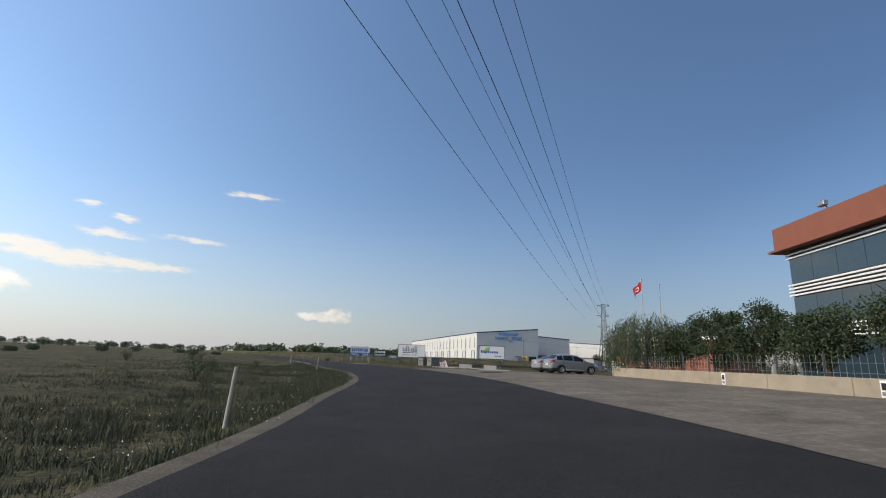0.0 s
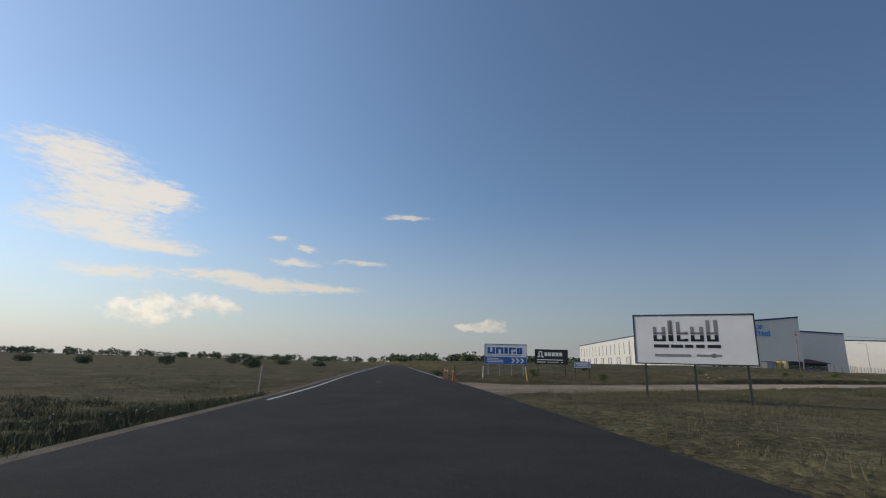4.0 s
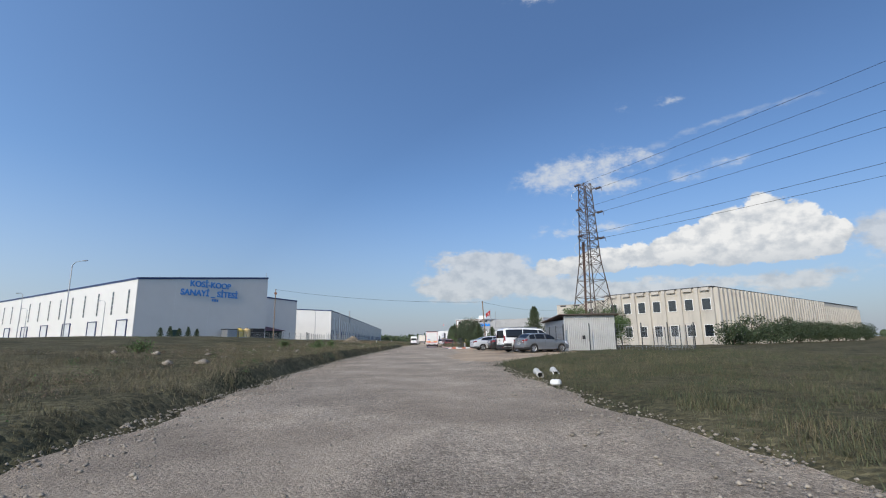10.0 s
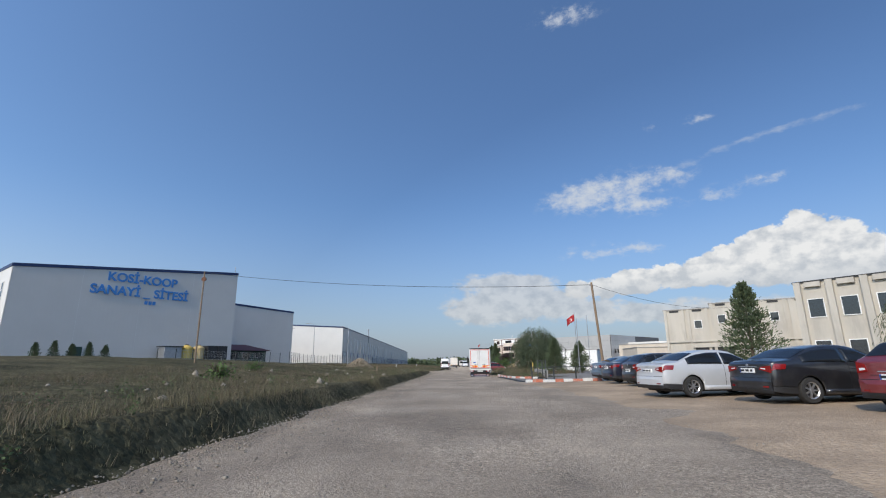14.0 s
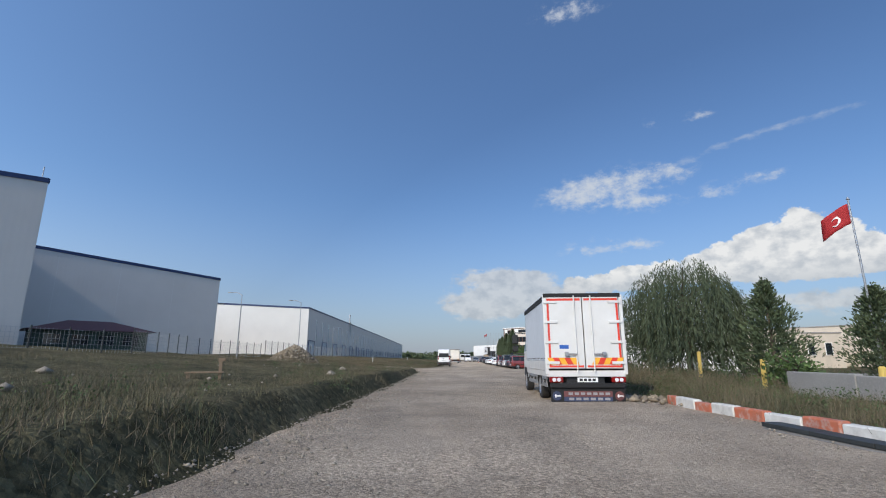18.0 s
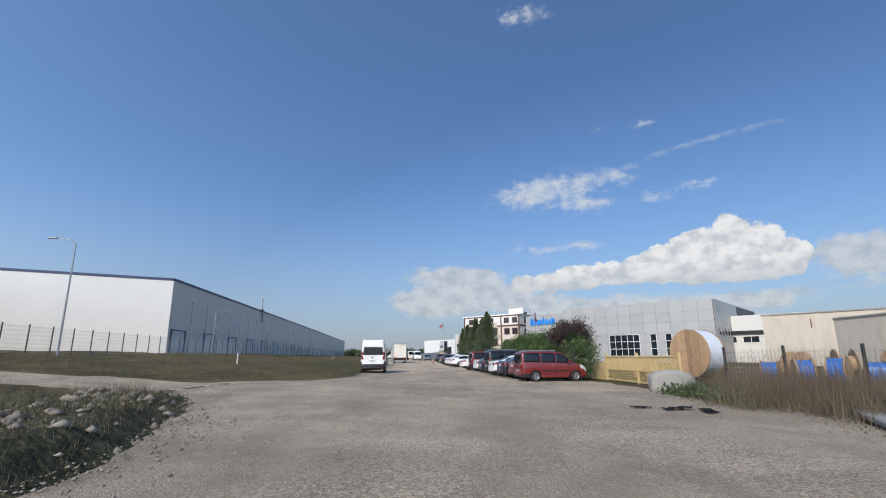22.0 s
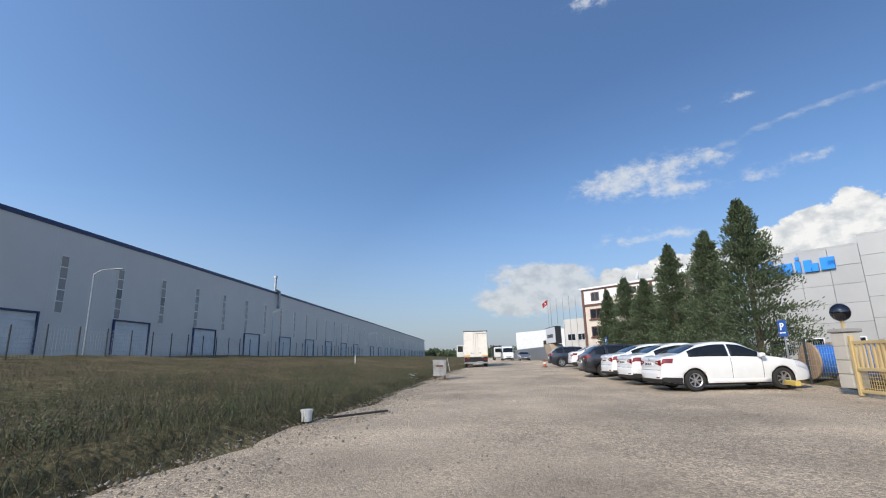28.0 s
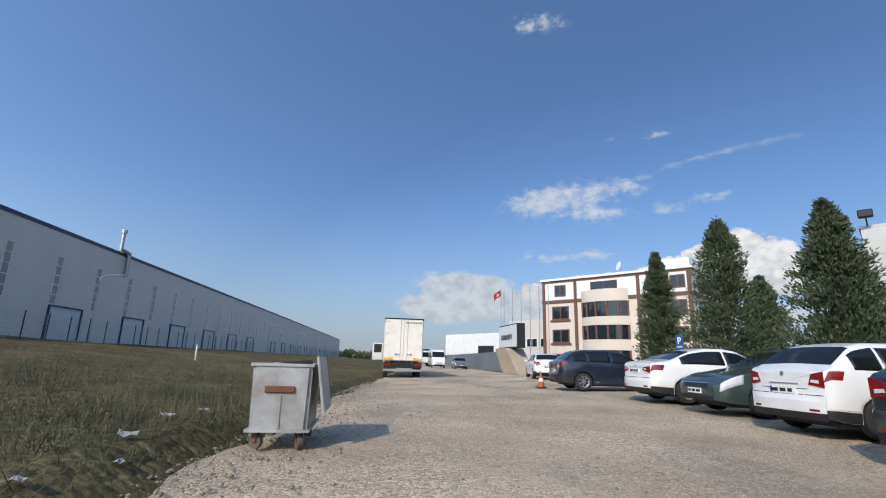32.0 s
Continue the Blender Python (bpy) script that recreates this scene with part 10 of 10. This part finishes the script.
def tufts(x, y, blades, h0, h1, w, lean=0.45, spread=0.07):
    z = ground_z(x, y)
    n = len(x)
    px, py, pz = np.repeat(x, blades), np.repeat(y, blades), np.repeat(z, blades)
    m = n * blades
    px, py = px + R.normal(size=m) * spread, py + R.normal(size=m) * spread
    clump = np.sin(x * 1.7 + 2.1 * np.sin(y * 0.9)) * np.sin(y * 1.3 + 1.7 * np.sin(x * 0.6)) + 0.6 * np.sin(x * 0.5 + np.sin(y * 0.31)) * np.sin(y * 0.43)
    h = np.repeat(R.uniform(h0, h1, n) * np.clip(0.78 + 0.62 * clump, 0.3, 1.5), blades) * R.uniform(0.5, 1.15, m)
    a, b = R.uniform(0, 6.28, m), R.uniform(0, 6.28, m)
    ln = np.abs(R.normal(size=m)) * lean * h
    base = np.stack([px, py, pz - 0.02], 1)
    s = np.stack([np.cos(a), np.sin(a), np.zeros(m)], 1) * w
    tip = base + np.stack([np.cos(b) * ln, np.sin(b) * ln, h], 1)
    return np.stack([base - s, base + s, tip], 1)


def off_roads(x, y, margin=0.06):
    d, s = main_distance(x, y)
    side = np.minimum(x - lerp_table(SIDE_L, y), lerp_table(SIDE_R, y) - x)
    side = np.where(y < -30.5, -9, side)
    apron_ = (s <= 0) & (d < 18) & (y < -35.5) & (x > 21.5)
    drive = (x < 0) & (y > 120.8 - 0.1 * (x + 6)) & (y < 129.3) & (x > -34)
    return (d > 4.4 + margin) & (side < -margin) & ~apron_ & ~drive


def near_edge(x, y):
    """How near a place lies to the way travelled, 0 to 1."""
    d, s = main_distance(x, y)
    side = -np.minimum(x - lerp_table(SIDE_L, y), lerp_table(SIDE_R, y) - x)
    side = np.where(y < -30.5, 99, side)
    return np.exp(-np.minimum(side, d - 4.3) / 5.0)


def thin(x, y, p):
    return R.uniform(0, 1, len(x)) < p


def field(name, label, areas, blades, h0, h1, w, material, power=1.0, patch=None, lean=0.45, spread=0.07):
    out = []
    for n, x0, x1, y0, y1 in areas:
        def keep(x, y):
            rim = 0.5 + 0.45 * np.sin(y * 0.7 + np.sin(y * 0.23) * 2)
            k = off_roads(x, y) & (off_roads(x, y, rim) | thin(x, y, 0.25)) & thin(x, y, np.clip(near_edge(x, y), 0.08, 1) ** power)
            if patch is not None:
                k &= (np.sin(x * 0.9 + 1.3 * np.sin(y * 0.33)) * np.sin(y * 0.41 + x * 0.2) > patch)
            return k
        x, y = scatter(n, x0, x1, y0, y1, keep)
        out.append(tufts(x, y, blades, h0, h1, w, lean, spread))
    return tagged(tri_mesh(name, np.concatenate(out), material), label, "grass", kind="stuff")


LEFT = (-24, 6)
AREAS = [(64000, -20, -1, -26, 60), (68000, -20, 4, 60, 204), (28000, 2.5, 26, -30, 24), (30000, -25, 60, -95, -24), (9000, -70, -8, -45, 20)]
field("grass", "short olive green verge grass", AREAS, 8, 0.05, 0.18, 0.0065, M_GRASS, 0.75)
field("grass", "tall dry straw-coloured grass stalks", [(int(n * (0.35 if r[0] == 2.5 else 0.8)), *r) for n, *r in AREAS], 6, 0.08, 0.34, 0.004, M_DRY, 0.45, -0.35, 0.8, 0.11)
field("grass", "taller green grass clumps", [(int(n * 0.13), *r) for n, *r in AREAS if r[2] == 60], 22, 0.14, 0.46, 0.0055, M_VERGE, 0.7, -0.05, 0.95, 0.24)
field("grass", "green verge grass beside the parking ground", [(26000, 2.5, 24, -6, 30)], 10, 0.08, 0.22, 0.008, M_VERGE, 0.5)
field("grass", "rough olive grass clumps", [(int(n * 0.12), *r) for n, *r in AREAS if r[2] != 60], 18, 0.12, 0.36, 0.0065, M_GRASS, 0.7, -0.05, 0.7, 0.22)


def weeds(name, label, x, y, h, n_leaf, leaf, material):
    """Broad-leaved weeds: leaves round short stems."""
    z = ground_z(x, y)
    m = len(x) * n_leaf
    c = np.stack([np.repeat(x, n_leaf), np.repeat(y, n_leaf), np.repeat(z, n_leaf)], 1)
    hh = np.repeat(R.uniform(0.5, 1.0, len(x)) * h, n_leaf)
    d = R.normal(size=(m, 3)) * np.stack([hh * 0.38, hh * 0.38, hh * 0.0], 1)
    d[:, 2] = R.uniform(0.05, 1.0, m) * hh
    way = unit(R.normal(size=(m, 3)) + np.array([0, 0, 0.5]))
    return tagged(tri_mesh(name, leaf_tris(c + d, way, R.uniform(0.6, 1.3, m) * leaf, R.uniform(0.28, 0.42, m) * leaf), material), label, "weeds", kind="stuff")


x, y = scatter(3400, -8, 3, 134, 184, lambda a, b: off_roads(a, b, 0.25) & thin(a, b, near_edge(a, b) ** 0.7 * np.interp(b, [134, 140, 148, 158, 166, 184], [0.1, 0.25, 1.0, 1.0, 0.6, 0.5])))
tagged(tri_mesh("grass", tufts(x, y, 26, 0.18, 0.50, 0.005, 1.0, 0.24), M_VERGE), "tall dark green grass along the verge", "grass", kind="stuff")
weeds("weeds", "dark green broad-leaved weeds along the verge", x[::3], y[::3], 0.42, 60, 0.028, M_WEED)
weeds("weeds", "dry brown seed heads and stems along the verge", x[1::4] - 0.2, y[1::4] + 0.15, 0.50, 46, 0.030, M_BRUSH)
x, y = scatter(2600, -16, 2, 100, 200, lambda a, b: off_roads(a, b, 0.6) & (np.sin(a * 0.9 + b * 0.31) + np.sin(b * 0.7 - a * 0.4) > 0.0))
weeds("weeds", "dusty brown scrub in the rough field", x, y, 0.36, 34, 0.036, M_BRUSH)
x, y = scatter(1500, -14, -2, -24, 60, lambda a, b: off_roads(a, b, 0.9) & (np.sin(a * 0.8 + b * 0.27) + np.sin(b * 0.6 - a * 0.5) > 0.2))
weeds("weeds", "dusty brown scrub in the bank", x, y, 0.26, 30, 0.034, M_BRUSH)
x, y = scatter(1500, -12, -2, -20, 112, lambda a, b: off_roads(a, b, 0.25) & thin(a, b, near_edge(a, b) ** 0.8) & (np.sin(a * 1.3) * np.sin(b * 0.5) > 0.1))
weeds("weeds", "low green weeds in the bank", x, y, 0.36, 30, 0.045, M_WEED)
kx = lambda b: np.interp(b, [65.4, 66.3, 68.6, 72, 77], [6.6, 5.9, 5.3, 5.05, 5.05])
x, y = scatter(5200, 5.0, 11, 65.5, 86, lambda a, b: (a > kx(b)) & (a < np.interp(b, [65.5, 67.2, 70.6, 86], [6.9, 7.5, 7.9, 10.8])))
tagged(tri_mesh("grass", tufts(x, y, 12, 0.12, 0.42, 0.006, 0.6, 0.10), M_GRASS), "tall rough grass behind the striped kerb", "grass", kind="stuff")
tagged(tri_mesh("grass", tufts(x[::2], y[::2], 8, 0.15, 0.55, 0.004, 0.6, 0.12), M_DRY), "dry grass stalks behind the striped kerb", "grass", kind="stuff")
weeds("weeds", "rough green weeds behind the striped kerb", x[::9], y[::9], 0.32, 26, 0.05, M_WEED)
x, y = scatter(4200, 6.0, 14.6, 80, 117, lambda a, b: (a > np.interp(b, [80, 86, 95, 104, 108, 112, 117], [6.0, 6.1, 6.6, 8.6, 9.4, 10.0, 11.9])) & (np.sin(a * 1.6 + b * 0.3) + np.sin(b * 0.9) > -0.9))
tagged(tri_mesh("grass", tufts(x, y, 18, 0.2, 0.8, 0.0055, 0.6, 0.22), M_DRY), "tall dry weeds and reeds beside the track", "grass", kind="stuff")
tagged(tri_mesh("grass", tufts(x[::2] - 0.25, y[::2], 14, 0.12, 0.5, 0.006, 0.6, 0.22), M_GRASS), "green grass clumps at the foot of the dry weeds", "grass", kind="stuff")
weeds("weeds", "tall dusty weeds beside the track", x[::5], y[::5], 0.75, 40, 0.05, M_WEED)
x, y = scatter(9000, -24, 3, 100, 204, lambda a, b: off_roads(a, b, np.where(b > 140, 3.6, 0.8)) & (np.sin(a * 0.8 + b * 0.23) + np.sin(b * 0.5 - a * 0.3) > -0.2))
tagged(tri_mesh("grass", tufts(x, y, 10, 0.16, 0.50, 0.005, 0.9, 0.2), M_DRY), "tall bleached grass stalks in the rough field", "grass", kind="stuff")
# green verge left of the main road, with small white flowers
k = R.integers(0, len(MAIN_XY) - 1, 160000)
k = k[(MAIN_XY[k, 0] > 2) & (MAIN_XY[k, 0] < 70)]
d = unit(MAIN_XY[k + 1] - MAIN_XY[k])
off = 4.75 + R.exponential(4.5, len(k))
x, y = (MAIN_XY[k] + (MAIN_XY[k + 1] - MAIN_XY[k]) * R.uniform(0, 1, (len(k), 1)) + np.stack([-d[:, 1], d[:, 0]], 1) * off[:, None]).T
keep_ = off < 30
x, y = x[keep_], y[keep_]
tagged(tri_mesh("grass", tufts(x, y, 7, 0.08, 0.30, 0.012, 0.6, 0.13), M_VERGE), "dense dark green roadside grass", "grass", kind="stuff")
x, y = x[::160], y[::160]
n = len(x) * 5
p = np.stack([np.repeat(x, 5) + R.normal(size=n) * 0.4, np.repeat(y, 5) + R.normal(size=n) * 0.4, np.zeros(n)], 1)
p[:, 2] = ground_z(p[:, 0], p[:, 1]) + R.uniform(0.16, 0.30, n)
tagged(tri_mesh("wildflowers", leaf_tris(p, R.normal(size=(n, 3)), np.full(n, 0.03), np.full(n, 0.013)), M_PVC), "small white wildflowers in the roadside grass", "flowers", kind="stuff")
x, y = scatter(1500, 10.6, 16, 103.5, 119, lambda a, b: (a > np.interp(b, [103, 112, 119], [9.6, 11.0, 13.0])) & (np.sin(a * 1.9) * np.sin(b * 1.1) > -0.6))
tagged(tri_mesh("brush", tufts(x, y, 26, 0.5, 1.25, 0.006, 0.5, 0.25), M_BRUSH), "dry brown brush and thistles beside the works yard", "brush", kind="stuff")
x, y = scatter(260, 9.5, 13, 113, 117.5, lambda a, b: a > 10.6 + 0.2 * (b - 113))
weeds("weeds", "rough green weeds by the barrier", x, y, 0.5, 22, 0.10, M_WEED)


def stones(name, label, x, y, z, s, material):
    """Small angular stones, joined: squashed octahedra."""
    n = len(x)
    v = np.array([(1, 0, 0), (-1, 0, 0), (0, 1, 0), (0, -1, 0), (0, 0, 1), (0, 0, -1)], float)
    f = np.array([(0, 2, 4), (2, 1, 4), (1, 3, 4), (3, 0, 4), (2, 0, 5), (1, 2, 5), (3, 1, 5), (0, 3, 5)])
    pts = v[None] * (s[:, None, None] * R.uniform(0.55, 1.3, (n, 6, 1))) * np.array([1, 1, 0.65])
    a = R.uniform(0, 6.28, n)
    ca, sa = np.cos(a)[:, None], np.sin(a)[:, None]
    px, py = pts[..., 0] * ca - pts[..., 1] * sa, pts[..., 0] * sa + pts[..., 1] * ca
    pts = np.stack([px + x[:, None], py + y[:, None], pts[..., 2] + z[:, None]], -1)
    verts = pts.reshape(-1, 3)
    faces = (f[None] + (np.arange(n) * 6)[:, None, None]).reshape(-1, 3)
    me = bpy.data.meshes.new(name)
    me.vertices.add(len(verts))
    me.vertices.foreach_set("co", verts.reshape(-1))
    me.loops.add(len(faces) * 3)
    me.loops.foreach_set("vertex_index", faces.reshape(-1).astype(np.int32))
    me.polygons.add(len(faces))
    me.polygons.foreach_set("loop_start", np.arange(0, len(faces) * 3, 3, dtype=np.int32))
    me.update(calc_edges=True)
    me.materials.append(material)
    return tagged(new(name, me), label, "stones", kind="stuff")


# loose stones: thick along both edges of the track, thinner on it
y = R.uniform(-20, 190, 34000)
x = np.where(R.uniform(0, 1, len(y)) < 0.6, lerp_table(SIDE_L, y) + np.abs(R.normal(size=len(y))) * 0.8 - 0.35, lerp_table(SIDE_R, y) - np.abs(R.normal(size=len(y))) * 0.8 + 0.3)
k = (x < 20) & ~((x > 12) & (y > 20))
x, y = x[k], y[k]
stones("loose_stones", "loose pale gravel stones along the track's edges", x, y, np.maximum(track_z(x, y), -0.01), 0.010 + 0.028 * R.uniform(0, 1, len(x)) ** 2.4, M_STONE)
y = R.uniform(-29, 185, 40000)
x = lerp_table(SIDE_L, y) + R.uniform(0, 1, len(y)) * np.minimum(lerp_table(SIDE_R, y) - lerp_table(SIDE_L, y), 13)
k = (np.sin(x * 1.1 + 2 * np.sin(y * 0.21)) * np.sin(y * 0.6 + x * 0.3) > -0.25)
x, y = x[k], y[k]
stones("loose_stones", "small pale stones scattered on the track", x, y, track_z(x, y) - 0.008, 0.006 + 0.016 * R.uniform(0, 1, len(x)) ** 1.8, M_STONE)
y = R.uniform(-31, -17, 11000)
x = lerp_table(SIDE_L, y) + R.uniform(0, 1, len(y)) * np.minimum(lerp_table(SIDE_R, y) - lerp_table(SIDE_L, y), 17)
k = main_distance(x, y)[0] > 4.7
x, y = x[k], y[k]
stones("loose_stones", "coarse grey stones on the junction's gravel", x, y, track_z(x, y) - 0.006, 0.008 + 0.022 * R.uniform(0, 1, len(x)) ** 2, M_STONE)
n = 60
x, y = 4.9 + R.normal(size=n) * 0.35, 77.2 + R.normal(size=n) * 0.7
stones("rubble", "broken kerb stones at the end of the striped kerb", x, y, track_z(x, y) + 0.03, 0.04 + 0.12 * R.uniform(0, 1, n) ** 2, M_RUBBLE)
# rubble heap and lumps in the verge
n = 2200
a, q = R.uniform(0, 6.28, n), R.uniform(0, 1, n) ** 0.6
x, y = -14.6 + np.cos(a) * q * 2.6, 112.6 + np.sin(a) * q * 3.2
stones("rubble", "heap of pale earth and rubble beside the drive", x, y, ground_z(x, y) + 1.75 * (1 - q ** 1.3) - 0.05, 0.04 + 0.16 * R.uniform(0, 1, n) ** 2, M_RUBBLE)
n = 110
y = R.uniform(10, 108, n)
x = lerp_table(SIDE_L, y) - R.uniform(0.6, 9, n)
stones("rubble", "pale lumps of stone lying in the rough grass", x, y, ground_z(x, y) + 0.06, 0.05 + 0.20 * R.uniform(0, 1, n) ** 3, M_STONE)
n = 160
y = R.uniform(107, 120, n)
x = lerp_table(SIDE_L, y) - R.uniform(-0.2, 3.0, n)
stones("rubble", "broken concrete and stones at the drive's corner", x, y, ground_z(x, y) + 0.03, 0.05 + 0.16 * R.uniform(0, 1, n) ** 2, M_STONE)
